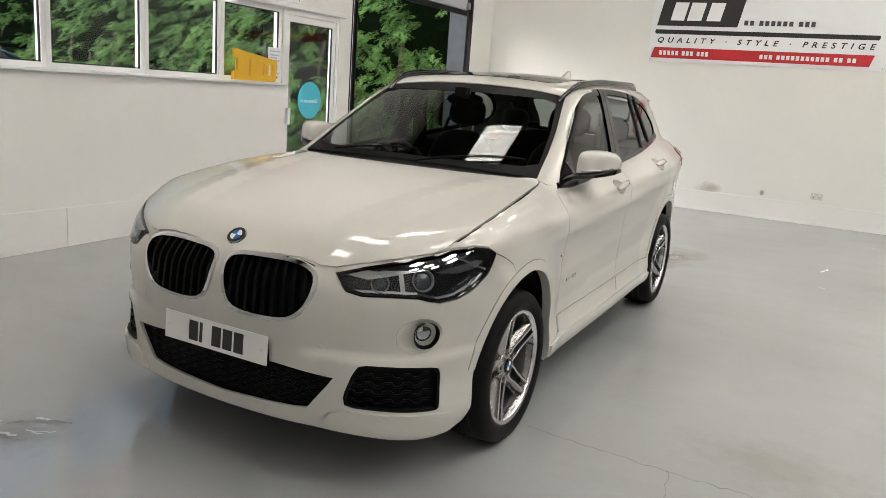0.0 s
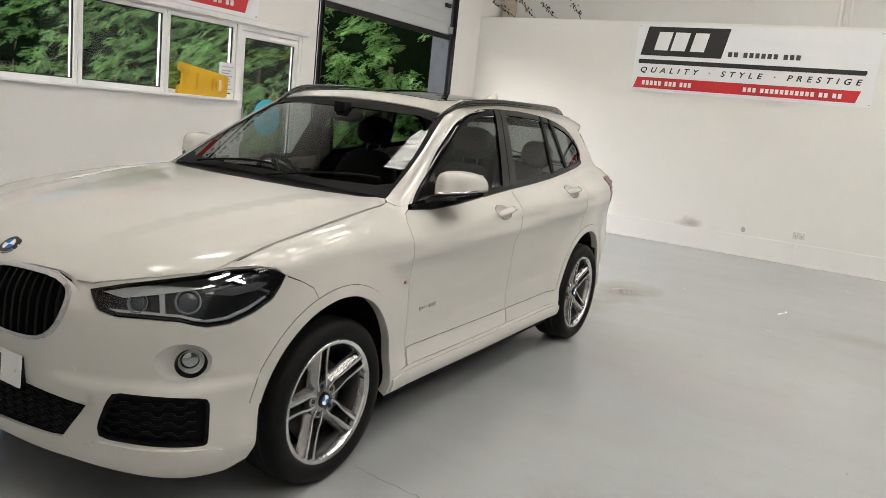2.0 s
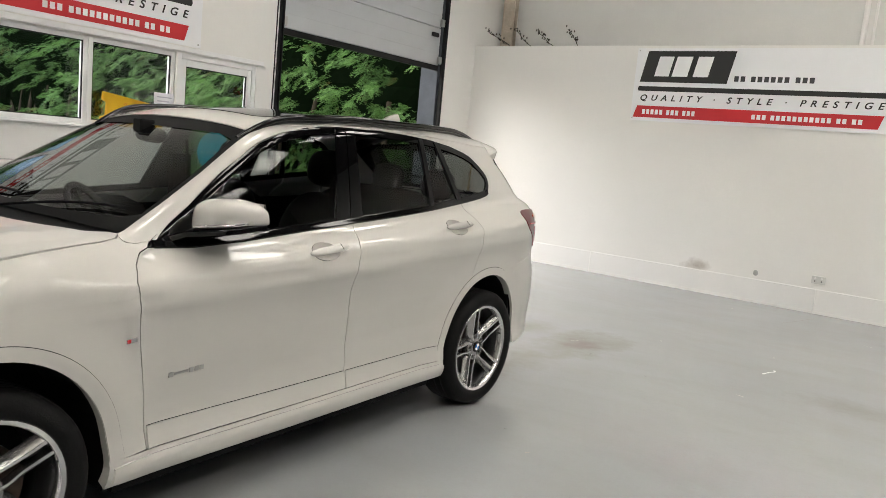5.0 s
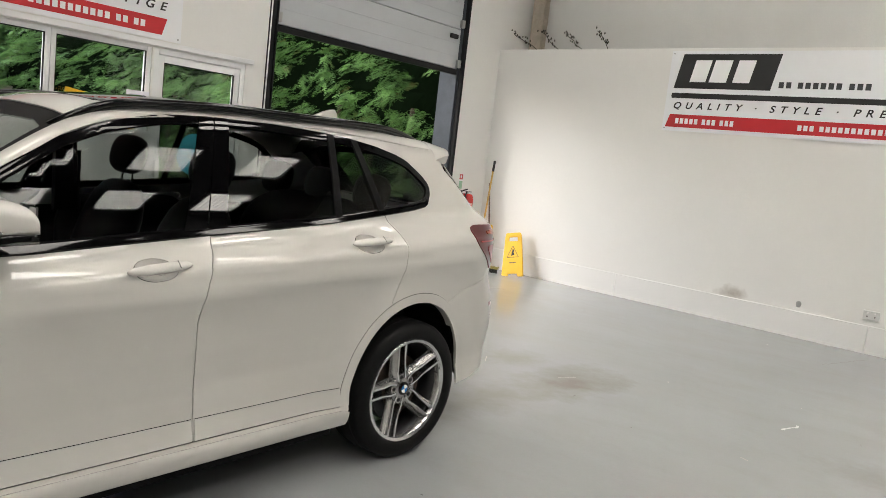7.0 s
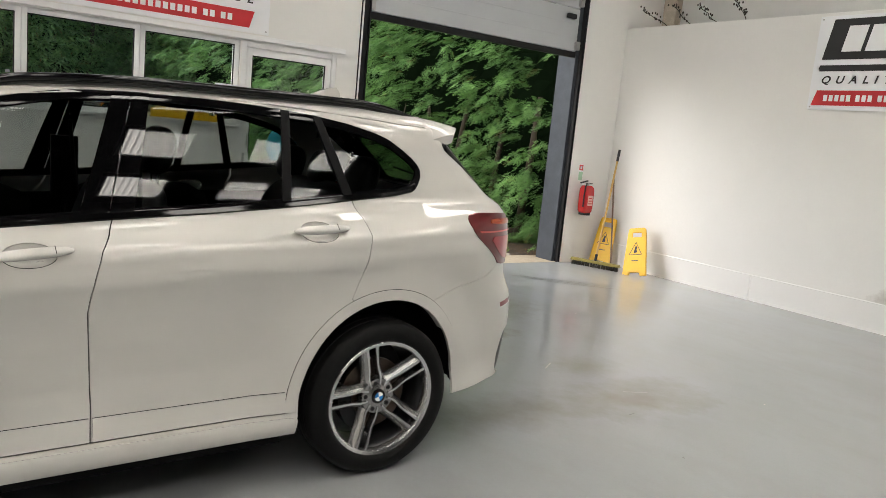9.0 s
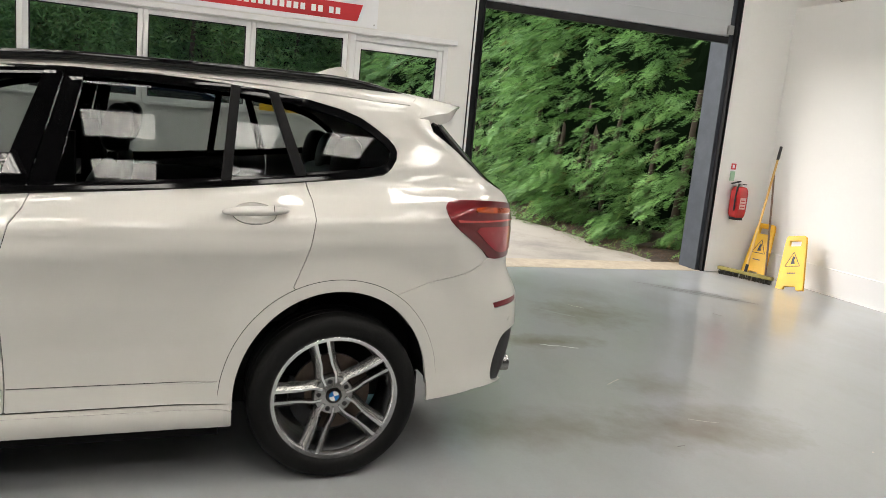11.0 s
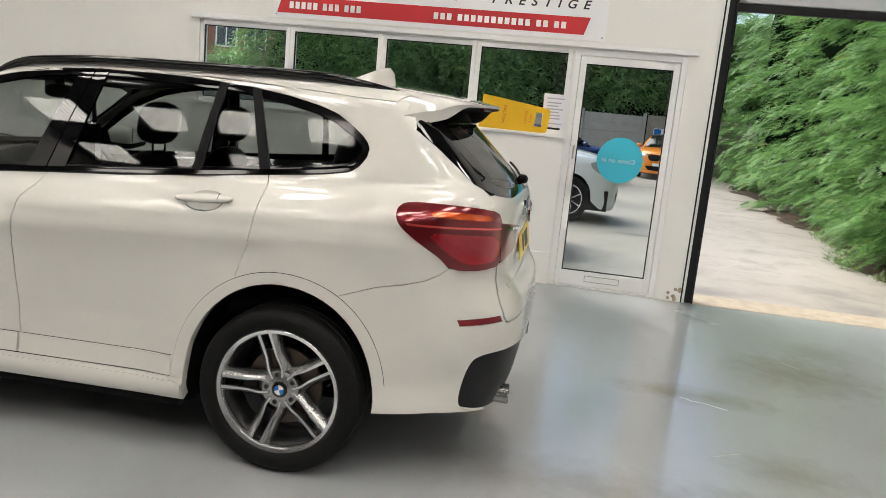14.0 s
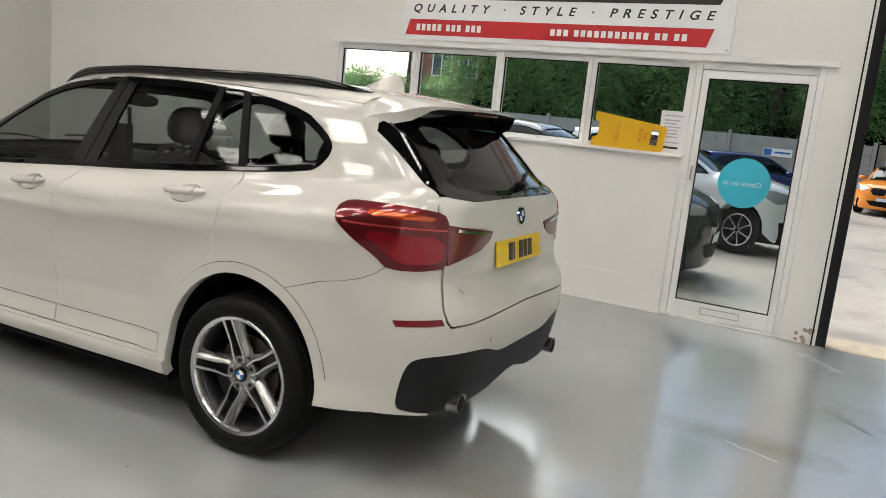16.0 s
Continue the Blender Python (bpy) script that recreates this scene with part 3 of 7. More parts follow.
TYRE = mat("tyre_rubber", (.009, .009, .009), .6, vary=.25, fine=90, relief=.15, spec=.12)
DISC = mat("brake_disc", (.11, .085, .07), .38, .9, vary=.25, scale=20)
CARGLASS = clear_glass("tinted_car_glass", (.50, .53, .52), .0, 1.39)
REARGLASS = clear_glass("dark_rear_glass", (.30, .32, .31), .0, 1.40)
SCREENGLASS = clear_glass("windscreen_glass", (.60, .64, .62), .0, 1.45)
LENSGLASS = clear_glass("lamp_lens", (.86, .88, .9), .0, 1.4)
SEAT = mat("black_leather", (.007, .007, .0075), .5, vary=.2, fine=120, relief=.1, spec=.2)
TRIM = mat("dark_trim", (.003, .003, .0033), .6, vary=.15, spec=.15)
BLUE = mat("blue_enamel", (.02, .16, .46), .2, coat=.5)
WHITEENAMEL = mat("white_enamel", (.8, .8, .8), .2, coat=.5)
PLATEWHITE = mat("white_plate", (.80, .80, .80), .35, vary=.02)
PLATEYELLOW = mat("yellow_plate", (.78, .52, .02), .35, vary=.03)
ORANGE = mat("amber_lens", (.62, .085, .012), .2, .6, coat=1.0)


def red_lens(name, col):
    m, nt, b = nodes_of(name)
    n = noise_fac(nt, 14, 2)
    nt.links.new(mixed(nt, n, tuple(v * .85 for v in col), col), b.inputs["Base Color"])
    b.inputs["Roughness"].default_value, b.inputs["Metallic"].default_value = .28, .65
    b.inputs["Coat Weight"].default_value, b.inputs["Coat Roughness"].default_value = 1.0, .0
    return m


REDLENS = red_lens("red_lens", (.145, .001, .005))
REDDARK = red_lens("dark_red_lens", (.24, .0015, .008))


# ==== the car: panels on the form ====
def inside(pts, poly):
    x, y = pts.T
    r = np.zeros(len(pts), bool)
    for (x1, y1), (x2, y2) in zip(poly, np.roll(poly, 1, 0)):
        c = (y1 > y) != (y2 > y)
        r ^= c & (x < (x2 - x1) * (y - y1) / (y2 - y1 + 1e-12) + x1)
    return r


def rounded(poly, turns=2, cut=.25):
    p = np.array(poly, float)
    for _ in range(turns):
        n = np.roll(p, -1, 0)
        p = np.stack([p * (1 - cut) + n * cut, p * cut + n * (1 - cut)], 1).reshape(-1, 2)
    return p


def dense(poly, step):
    out = []
    p = np.array(poly, float)
    for a, b in zip(p, np.roll(p, -1, 0)):
        k = max(1, int(np.ceil(np.linalg.norm(b - a) / step)))
        out.extend(a + (b - a) * i / k for i in range(k))
    return np.array(out)


def area2(p):
    return float(np.sum(p[:, 0] * np.roll(p[:, 1], -1) - np.roll(p[:, 0], -1) * p[:, 1]))


def shrunk(poly, d):
    """The outline moved in by d (out where d is negative)."""
    p = np.array(poly, float)
    if area2(p) < 0:
        p = p[::-1]
    a, b = p - np.roll(p, 1, 0), np.roll(p, -1, 0) - p
    na = np.stack([-a[:, 1], a[:, 0]], 1) / (np.linalg.norm(a, axis=1, keepdims=True) + 1e-9)
    nb = np.stack([-b[:, 1], b[:, 0]], 1) / (np.linalg.norm(b, axis=1, keepdims=True) + 1e-9)
    n = na + nb
    ln = np.linalg.norm(n, axis=1, keepdims=True)
    n = n / np.maximum(ln, .3)
    return p + n * d / np.maximum(ln / 2, .5)


CHARTS = {"belt": on_belt, "top": on_top, "front": on_front, "back": on_back}


def skin(chart_name, poly, holes=(), step=.035, gap=.0019, lift=0.0, flange=.012, fine=True):
    """Vertices, normals and triangles of a panel cut out of the form."""
    poly = dense(shrunk(poly, gap), min(step * .7, .012) if fine else step * .7)
    holes = [dense(shrunk(h, -gap), min(step * .7, .012) if fine else step * .7) for h in holes]
    lo, hi = poly.min(0), poly.max(0)
    gx, gy = np.meshgrid(np.arange(lo[0] + step / 2, hi[0], step), np.arange(lo[1] + step / 2, hi[1], step))
    gx = gx + (np.arange(gx.shape[0]) % 2)[:, None] * step / 2
    pts = np.stack([gx.ravel(), gy.ravel()], 1)
    keep = inside(pts, shrunk(poly, step * .35))
    for h in holes:
        keep &= ~inside(pts, shrunk(h, -step * .35))
    verts, edges, n = [], [], 0
    for ring in (poly, *holes):
        verts.extend(ring)
        edges.extend((n + i, n + (i + 1) % len(ring)) for i in range(len(ring)))
        n += len(ring)
    verts.extend(pts[keep])
    got = delaunay_2d_cdt([Vector(v) for v in verts], edges, [], 0, 1e-6)
    uv = np.array([(v.x, v.y) for v in got[0]])
    tri = np.array([f for f in got[2] if len(f) == 3])
    c = uv[tri].mean(1)
    good = inside(c, poly)
    ab, ac = uv[tri[:, 1]] - uv[tri[:, 0]], uv[tri[:, 2]] - uv[tri[:, 0]]
    good &= np.abs(ab[:, 0] * ac[:, 1] - ab[:, 1] * ac[:, 0]) > 1.2e-6
    for h in holes:
        good &= ~inside(c, h)
    tri = tri[good]
    p = CHARTS[chart_name](uv)
    nrm = normals(p)
    p = p + nrm * lift
    # turn the triangles to face outwards
    fn = np.cross(p[tri[:, 1]] - p[tri[:, 0]], p[tri[:, 2]] - p[tri[:, 0]])
    flip = (fn * nrm[tri[:, 0]]).sum(1) < 0
    tri[flip] = tri[flip][:, ::-1]
    if flange:
        # the folded edge of the sheet
        e = {}
        for a, b, d in tri:
            for u, v in ((a, b), (b, d), (d, a)):
                e[(u, v)] = e.get((u, v), 0) + 1
        rim = [(u, v) for u, v in e if (v, u) not in e]
        ids = sorted({i for r in rim for i in r})
        new_id = {i: len(p) + k for k, i in enumerate(ids)}
        p = np.vstack([p, p[ids] - nrm[ids] * flange])
        nrm = np.vstack([nrm, nrm[ids]])
        extra = [t for u, v in rim for t in ((u, new_id[v], v), (u, new_id[u], new_id[v]))]
        return p, nrm, tri, np.array(extra, int).reshape(-1, 3)
    return p, nrm, tri, np.zeros((0, 3), int)


def sheet(name, p, nrm, tri, extra, material, both=False):
    if both:
        m = np.array([-1, 1, 1])
        n = len(p)
        p, nrm = np.vstack([p, p * m]), np.vstack([nrm, nrm * m])
        tri = np.vstack([tri, tri[:, ::-1] + n])
        extra = np.vstack([extra, extra[:, ::-1] + n])
    me = bpy.data.meshes.new(name)
    me.from_pydata(p.tolist(), [], [tuple(int(i) for i in t) for t in np.vstack([tri, extra])])
    me.shade_smooth()
    loops = []
    nt = len(tri)
    for k, poly in enumerate(me.polygons):
        if k < nt:
            loops.extend(tuple(nrm[i]) for i in poly.vertices)
        else:
            loops.extend([tuple(poly.normal)] * len(poly.vertices))
    me.normals_split_custom_set(loops)
    me.materials.append(material)
    return me


def panel(name, chart_name, poly, material, parent, holes=(), mode="pair", label="", turns=0, **kw):
    """mode pair: one on each side; mid: one over the middle; left: one alone."""
    if turns:
        poly = rounded(poly, turns)
    p, nrm, tri, extra = skin(chart_name, poly, holes, **kw)
    if mode == "mid":
        on_axis = np.abs(p[:, 0]) < .0045
        p[on_axis, 0] = 0
        nrm[on_axis, 0] = 0
        nrm = nrm / np.linalg.norm(nrm, axis=1, keepdims=True)
        return part(name, sheet(name, p, nrm, tri, extra, material, True), None, parent, label)
    ob = part(name, sheet(name, p, nrm, tri, extra, material), None, parent, label)
    if mode == "pair":
        m = np.array([-1, 1, 1])
        part(name, sheet(name, p * m, nrm * m, tri[:, ::-1], extra[:, ::-1], material), None, parent, label)
    return ob


def arch(wy, a, b, start, end, n=26):
    """Part of a wheel arch's outline, by angles from the rear over the top to the front."""
    return [(wy + a * math.cos(radians(q)), .335 + b * math.sin(radians(q))) for q in np.linspace(start, end, n)]


def belt_arch(wy, a, b, start, end, n=26):
    """The same in belt coordinates, by the body's own width there."""
    out = []
    for y, z in arch(wy, a, b, start, end, n):
        out.append((chart(.89, y) if abs(y) > YR else y, z))
    return out


SLOPE = Matrix.Rotation(radians(.9), 4, "X")
car = thing("car", Matrix.Translation((0, 0, .003)) @ SLOPE, "white compact SUV, clean and parked on the showroom floor", "car")

MID_F, MID_R = YF - RAD * math.pi / 2, YR + RAD * math.pi / 2
FR, RR = -1.335, 1.335
OA, OB, IA, IB = .443, .478, .392, .434

SHUT_A = [(-.80, .345), (-.806, .43), (-.81, .536), (-.829, .68), (-.852, .861), (-.860, .95), (-.838, 1.0), (-.80, 1.035), (-.765, 1.048)]
SHUT_B = [(.196, .345), (.199, .45), (.191, .637), (.184, .80), (.193, .86), (.204, .914), (.228, 1.0), (.257, 1.045), (.276, 1.094)]
SHUT_C = [(1.155, .785), (1.191, .878), (1.206, .925), (1.217, .972), (1.228, 1.04), (1.223, 1.104), (1.205, 1.164)]
BELT_F = [(-.765, 1.048), (-.6, 1.040), (-.35, 1.050), (-.1, 1.068), (.276, 1.094)]
BELT_R = [(.276, 1.094), (.6, 1.113), (.9, 1.136), (1.205, 1.164)]
DLO_TOP = [(-.75, 1.070), (-.66, 1.127), (-.56, 1.191), (-.395, 1.305), (-.30, 1.362), (-.213, 1.411), (-.067, 1.466), (.05, 1.494), (.15, 1.512), (.27, 1.522), (.38, 1.526), (.60, 1.525), (.80, 1.517), (.95, 1.507), (1.065, 1.497), (1.23, 1.473),
           (1.36, 1.444), (1.45, 1.414), (1.53, 1.374), (1.58, 1.342), (1.607, 1.316), (1.617, 1.292), (1.608, 1.260), (1.578, 1.224), (1.54, 1.202), (1.43, 1.186), (1.31, 1.175), (1.212, 1.165)]
ROOF_EDGE = [(.555, -.15), (.578, -.05), (.588, .1), (.592, .4), (.592, .8), (.588, 1.2), (.575, 1.5), (.560, 1.66)]

# bonnet
BONNET = [(0, -2.135), (.06, -2.13), (.17, -2.118), (.32, -2.103), (.41, -2.105), (.47, -2.088), (.567, -2.032), (.646, -1.972), (.733, -1.884), (.765, -1.826), (.797, -1.70), (.80, -1.618), (.797, -1.45), (.788, -1.334),
          (.772, -1.15), (.755, -1.007), (.738, -.90), (.722, -.845), (.70, -.822), (.66, -.845), (.603, -.905), (.48, -.965), (.355, -1.01), (.18, -1.045), (0, -1.055)]
panel("bonnet", "top", BONNET, PAINT, car, mode="mid", step=.035, gap=.0022)

# front bumper with its openings
HEADLAMP = [(-2.187, .833), (-2.083, .861), (-1.990, .880), (-1.874, .900), (-1.789, .917), (-1.701, .923), (-1.645, .914), (-1.613, .894), (-1.632, .855), (-1.657, .818), (-1.722, .777), (-1.788, .749), (-1.852, .742),
            (-1.89, .750), (-1.928, .762), (-2.016, .767), (-2.104, .767), (-2.154, .781)]
KIDNEY = rounded([(-2.660, .800), (-2.640, .838), (-2.585, .850), (-2.486, .855), (-2.329, .856), (-2.262, .838), (-2.243, .805), (-2.254, .752), (-2.285, .690), (-2.335, .648), (-2.40, .636), (-2.53, .634), (-2.605, .650), (-2.640, .70)], 1)
MIDIN = [(MID_F + .001, .470), (-2.397, .468), (-2.186, .450), (-2.200, .425), (-2.274, .318), (-2.33, .309), (-2.455, .302), (MID_F + .001, .292)]
SIDEIN = rounded([(-2.100, .512), (-1.98, .507), (-1.848, .494), (-1.836, .470), (-1.840, .340), (-1.855, .330), (-1.988, .338), (-2.142, .345), (-2.150, .385), (-2.122, .475)], 1, .18)
FOG = [(-1.912 + .078 * math.cos(q), .617 + .066 * math.sin(q)) for q in np.linspace(0, 2 * math.pi, 24, endpoint=False)]
half_lamp = [(-2.187, .826), (-2.154, .776), (-2.104, .762), (-2.016, .762), (-1.928, .757), (-1.89, .745), (-1.852, .737), (-1.788, .744), (-1.722, .772), (-1.657, .814), (-1.632, .852), (-1.613, .890)]
BUMPER = ([(MID_F, .852), (-2.585, .856), (-2.486, .861), (-2.329, .862), (-2.255, .842), (-2.225, .822)] + half_lamp + [(-1.55, .862), (-1.498, .831)]
          + [p for p in belt_arch(FR, IA, IB, 108, 178, 26)] + [(-1.69, .29), (-1.71, .235), (-1.78, .212), (-1.9, .212), (-2.07, .230), (-2.15, .238), (-2.242, .244), (-2.40, .240), (-2.583, .238), (MID_F, .237)])
# let the outline itself run round the middle intake, as it opens on the centre line
BUMPER_OUT = BUMPER[:-1] + [(MID_F, .237), (MID_F, .290), (-2.455, .300), (-2.33, .307), (-2.274, .316), (-2.200, .425), (-2.184, .452), (-2.397, .471), (MID_F, .473)]
panel("front_bumper", "belt", BUMPER_OUT, PAINT, car, holes=[KIDNEY, SIDEIN, FOG], mode="mid", step=.028, gap=.0006)

# ledge under the side intakes
panel("bumper_lip", "belt", [(-2.225, .256), (-2.10, .250), (-1.95, .240), (-1.80, .236), (-1.765, .262), (-1.80, .312), (-1.855, .322), (-1.988, .327), (-2.145, .334), (-2.19, .312)], PAINT, car, step=.02, gap=0, lift=.011, flange=.016)

# wings, arch lips, doors, sills, sides
WING = ([(-1.611, .892), (-1.549, .8622), (-1.498, .8305)] + belt_arch(FR, IA, IB, 108, .5, 30) + [(-.80, .345)] + SHUT_A[1:]
        + [(-.752, 1.074), (-.79, 1.098)] + [(chart(p[0], p[1]), p[2]) for p in on_top(BONNET[8:19])[::-1]] + [(-1.80, .921), (-1.701, .927), (-1.645, .918)])
panel("front_wing", "belt", WING, PAINT, car, step=.030)
for wy in (FR, RR):
    lo_, hi_ = (1, 166) if wy < 0 else (9, 179)
    outer = belt_arch(wy, OA, OB, lo_, hi_, 60)
    inner = belt_arch(wy, IA, IB, hi_, lo_, 60)
    seam = belt_arch(wy, OA + .0022, OB + .0022, lo_, hi_, 60)
    panel("lip_seam", "belt", seam + belt_arch(wy, OA - .006, OB - .006, hi_, lo_, 60), TRIM, car, step=.02, gap=0, lift=.0008, flange=0)
    panel("arch_lip", "belt", outer + inner, PAINT, car, step=.02, gap=.0, lift=.004, flange=.005)
    a0, a1 = (-4, 140) if wy < 0 else (40, 182)
    panel("arch_return", "belt", belt_arch(wy, IA + .006, IB + .006, a0, a1, 60) + belt_arch(wy, IA - .001, IB - .001, a1, a0, 60), PAINT, car, step=.02, gap=0, lift=-.0012, flange=.035)
FDOOR = SHUT_A + BELT_F[1:] + SHUT_B[::-1][1:] + []
CUP_F = [(.018 + .076 * math.cos(q), .992 + .034 * math.sin(q)) for q in np.linspace(0, 2 * math.pi, 28, endpoint=False)]
CUP_R = [(1.008 + .076 * math.cos(q), 1.052 + .034 * math.sin(q)) for q in np.linspace(0, 2 * math.pi, 28, endpoint=False)]
panel("front_door", "belt", FDOOR, PAINT, car, step=.03, holes=[CUP_F])
RDOOR = SHUT_B + BELT_R[1:] + SHUT_C[::-1][1:] + arch(RR, IA, IB, 112, 178, 24) + [(.943, .345)]
panel("rear_door", "belt", RDOOR, PAINT, car, step=.03, holes=[CUP_R])
SILL = [(-.955, .243), (.945, .245), (.943, .3435), (-.80, .3435), (-.943, .3435), (-.950, .30)]
panel("sill", "belt", SILL, PAINT, car, step=.03, flange=.04)
panel("sill_trim", "belt", [(-.93, .262), (.935, .262), (.94, .315), (.90, .325), (-.86, .325), (-.93, .318)], PAINT, car, step=.03, gap=0, lift=.010, flange=.022)
for a, b in ((-.80, .192), (.200, .890)):
    far = .895 if b > .5 else b
    panel("moulding_seam", "belt", [(a + .004, .412), (b, .412), (b, .4275), (a + .004, .4275)], TRIM, car, step=.03, gap=0, lift=.0008, flange=0)
    panel("door_moulding", "belt", [(a + .004, .3462), (far, .3462), (b, .425), (a + .004, .425)], PAINT, car, step=.03, gap=0, lift=.007, flange=.008)
TAILLAMP = [(1.730, 1.066), (1.736, 1.088), (1.758, 1.103), (1.80, 1.109), (1.918, 1.108), (2.02, 1.100), (2.108, 1.087), (2.126, 1.05), (2.138, .895), (2.032, .884), (1.945, .885), (1.908, .895), (1.872, .930), (1.804, .979), (1.758, 1.020), (1.736, 1.046)]
roof_line = on_top(ROOF_EDGE)
SIDE = (DLO_TOP[8:] + [(1.208, 1.1645)] + SHUT_C[::-1][1:] + arch(RR, IA, IB, 112, 60, 20)[::1] + [belt_arch(RR, OA, OB, 59.5, 59, 2)[0]] + [(1.673, .792), (1.76, .812), (1.829, .835), (1.875, .860), (1.905, .884), (1.868, .926), (1.800, .974), (1.748, 1.034), (1.730, 1.066), (1.748, 1.10), (1.80, 1.111), (1.918, 1.112), (2.02, 1.104),
         (2.085, 1.095), (2.072, 1.150), (2.05, 1.187), (2.0, 1.237), (1.943, 1.290), (1.878, 1.343), (1.808, 1.395), (1.775, 1.43), (1.735, 1.475)]
        + [(chart(p[0], p[1]), p[2]) for p in roof_line[::-1]][:-3] + [(.15, float(on_top([(.588, .15)])[0][2]))])
panel("side_panel", "belt", SIDE, PAINT, car, step=.030, gap=.0010)
# the pillar beside the windscreen, seen from ahead
PILLAR = [(.700, 1.086), (.690, 1.12), (.672, 1.20), (.640, 1.30), (.606, 1.38), (.575, 1.45), (.556, 1.487), (.578, 1.502), (.590, 1.517), (.603, 1.510), (.612, 1.494), (.628, 1.466), (.647, 1.411), (.667, 1.362), (.687, 1.305), (.737, 1.191), (.760, 1.127), (.782, 1.072), (.772, 1.06)]
panel("windscreen_pillar", "front", PILLAR, PAINT, car, step=.02, gap=.001)
# roof, glass roof and windscreen
ROOFP = [(0, -.175), (.25, -.168), (.42, -.155), (.52, -.15)] + ROOF_EDGE + [(.50, 1.70), (.3, 1.715), (0, 1.72)]
panel("roof", "top", ROOFP, PAINT, car, mode="mid", step=.04, gap=.001, holes=[])
panel("glass_roof", "top", [(0, .0), (.38, .0), (.43, .03), (.44, .10), (.44, 1.0), (.40, 1.04), (0, 1.05)], GLOSSBLACK, car, mode="mid", step=.05, gap=.0, lift=.003, flange=.004, label="gloss black glass roof panel")
SCREEN = [(0, 1.118), (.35, 1.112), (.60, 1.098), (.70, 1.09), (.678, 1.20), (.646, 1.30), (.612, 1.38), (.58, 1.45), (.562, 1.49), (.42, 1.512), (.25, 1.522), (0, 1.527)]
ONLY_CABIN[0] = True
panel("windscreen", "front", SCREEN, SCREENGLASS, car, mode="mid", step=.06, gap=0, lift=-.006, flange=0, label="clear windscreen").visible_shadow = False
panel("screen_border", "front", [(0, 1.118), (.35, 1.112), (.60, 1.098), (.702, 1.09), (.680, 1.20), (.648, 1.30), (.614, 1.38), (.582, 1.45), (.564, 1.49), (.42, 1.513), (.25, 1.523), (0, 1.527)] + [(0, 1.465), (.25, 1.462), (.46, 1.455), (.545, 1.435), (.583, 1.37), (.62, 1.29), (.652, 1.19), (.664, 1.150), (.60, 1.135), (.35, 1.136), (0, 1.140)],
      TRIM, car, mode="mid", step=.03, gap=0, lift=-.004, flange=0, label="black ceramic border of the windscreen")
ONLY_CABIN[0] = False
panel("cowl", "top", [(0, -1.052), (.36, -1.006), (.60, -.90), (.69, -.815), (.62, -.80), (.40, -.87), (0, -.90)], PLASTIC, car, mode="mid", step=.02, gap=0, lift=-.016, flange=0, label="black plastic scuttle below the windscreen")

# side windows: a black surround, pillars and panes
DLO = DLO_TOP + BELT_R[::-1][1:] + BELT_F[::-1][1:]
DLO_IN = shrunk(np.array(DLO), .032)
ONLY_CABIN[0] = True
MOULDING = mat("satin_black", (.003, .003, .0033), .06, vary=.1, spec=.22)
SATIN = mat("piano_black", (.003, .003, .0033), .02, vary=.1, spec=.35)
panel("window_surround", "belt", DLO, MOULDING, car, holes=[DLO_IN], step=.02, gap=0, lift=-.001, flange=.01, label="gloss black window surround")
def post(a0, a1, b0, b1, name="window_post", mat_=None):
    foot = lambda y: float(np.interp(y, *np.array(BELT_F + BELT_R[1:]).T)) + .006
    head_ = lambda y: float(np.interp(y, *np.array(DLO_TOP[:20]).T)) - .003
    panel(name, "belt", [(a0, foot(a0)), (a1, foot(a1)), (b1, head_(b1)), ((b0 + b1) / 2, head_((b0 + b1) / 2)), (b0, head_(b0))], mat_ or SATIN, car, step=.02, gap=0, lift=.0025, flange=.012, label="black window post")
post(.168, .258, .308, .368)
post(.264, .345, .374, .432)
post(.892, .930, .932, .967, mat_=PLASTIC)
post(1.173, 1.216, 1.070, 1.108, mat_=PLASTIC)
GL = shrunk(np.array(DLO), .004)
panel("side_glass", "belt", GL, CARGLASS, car, step=.05, gap=0, lift=-.007, flange=0, label="tinted side glass")
ONLY_CABIN[0] = False
# black moulding that closes the step between door tops and glass
line_y = np.linspace(-.745, 1.56, 90)
line_z = np.interp(line_y, *np.array(BELT_F + BELT_R[1:] + [(1.31, 1.174), (1.43, 1.186), (1.54, 1.202), (1.578, 1.224)]).T)
p0 = on_belt(np.stack([line_y, line_z - .004], 1))
n0 = normals(p0)
p1 = on_belt(np.stack([line_y, line_z + .002], 1))
ONLY_CABIN[0] = True
p2 = on_belt(np.stack([line_y, line_z + .024], 1))
n2 = normals(p2)
ONLY_CABIN[0] = False
for s in (1, -1):
    bm = bmesh.new()
    rows = [[bm.verts.new((p[0] * s, p[1], p[2])) for p in row] for row in (p0 + n0 * .001, p0 + n0 * .006 + (0, 0, .004), p1 + (0, 0, .012), p2 + n2 * .004 + (0, 0, -.004), p2 + n2 * .001)]
    for a, b in zip(rows, rows[1:]):
        for i in range(len(a) - 1):
            bm.faces.new((a[i], a[i + 1], b[i + 1], b[i]))
    bmesh.ops.recalc_face_normals(bm, faces=bm.faces[:])
    part("belt_moulding", smooth(mesh_of("belt_moulding", bm, MOULDING), 30), None, car, "gloss black moulding under the side windows")

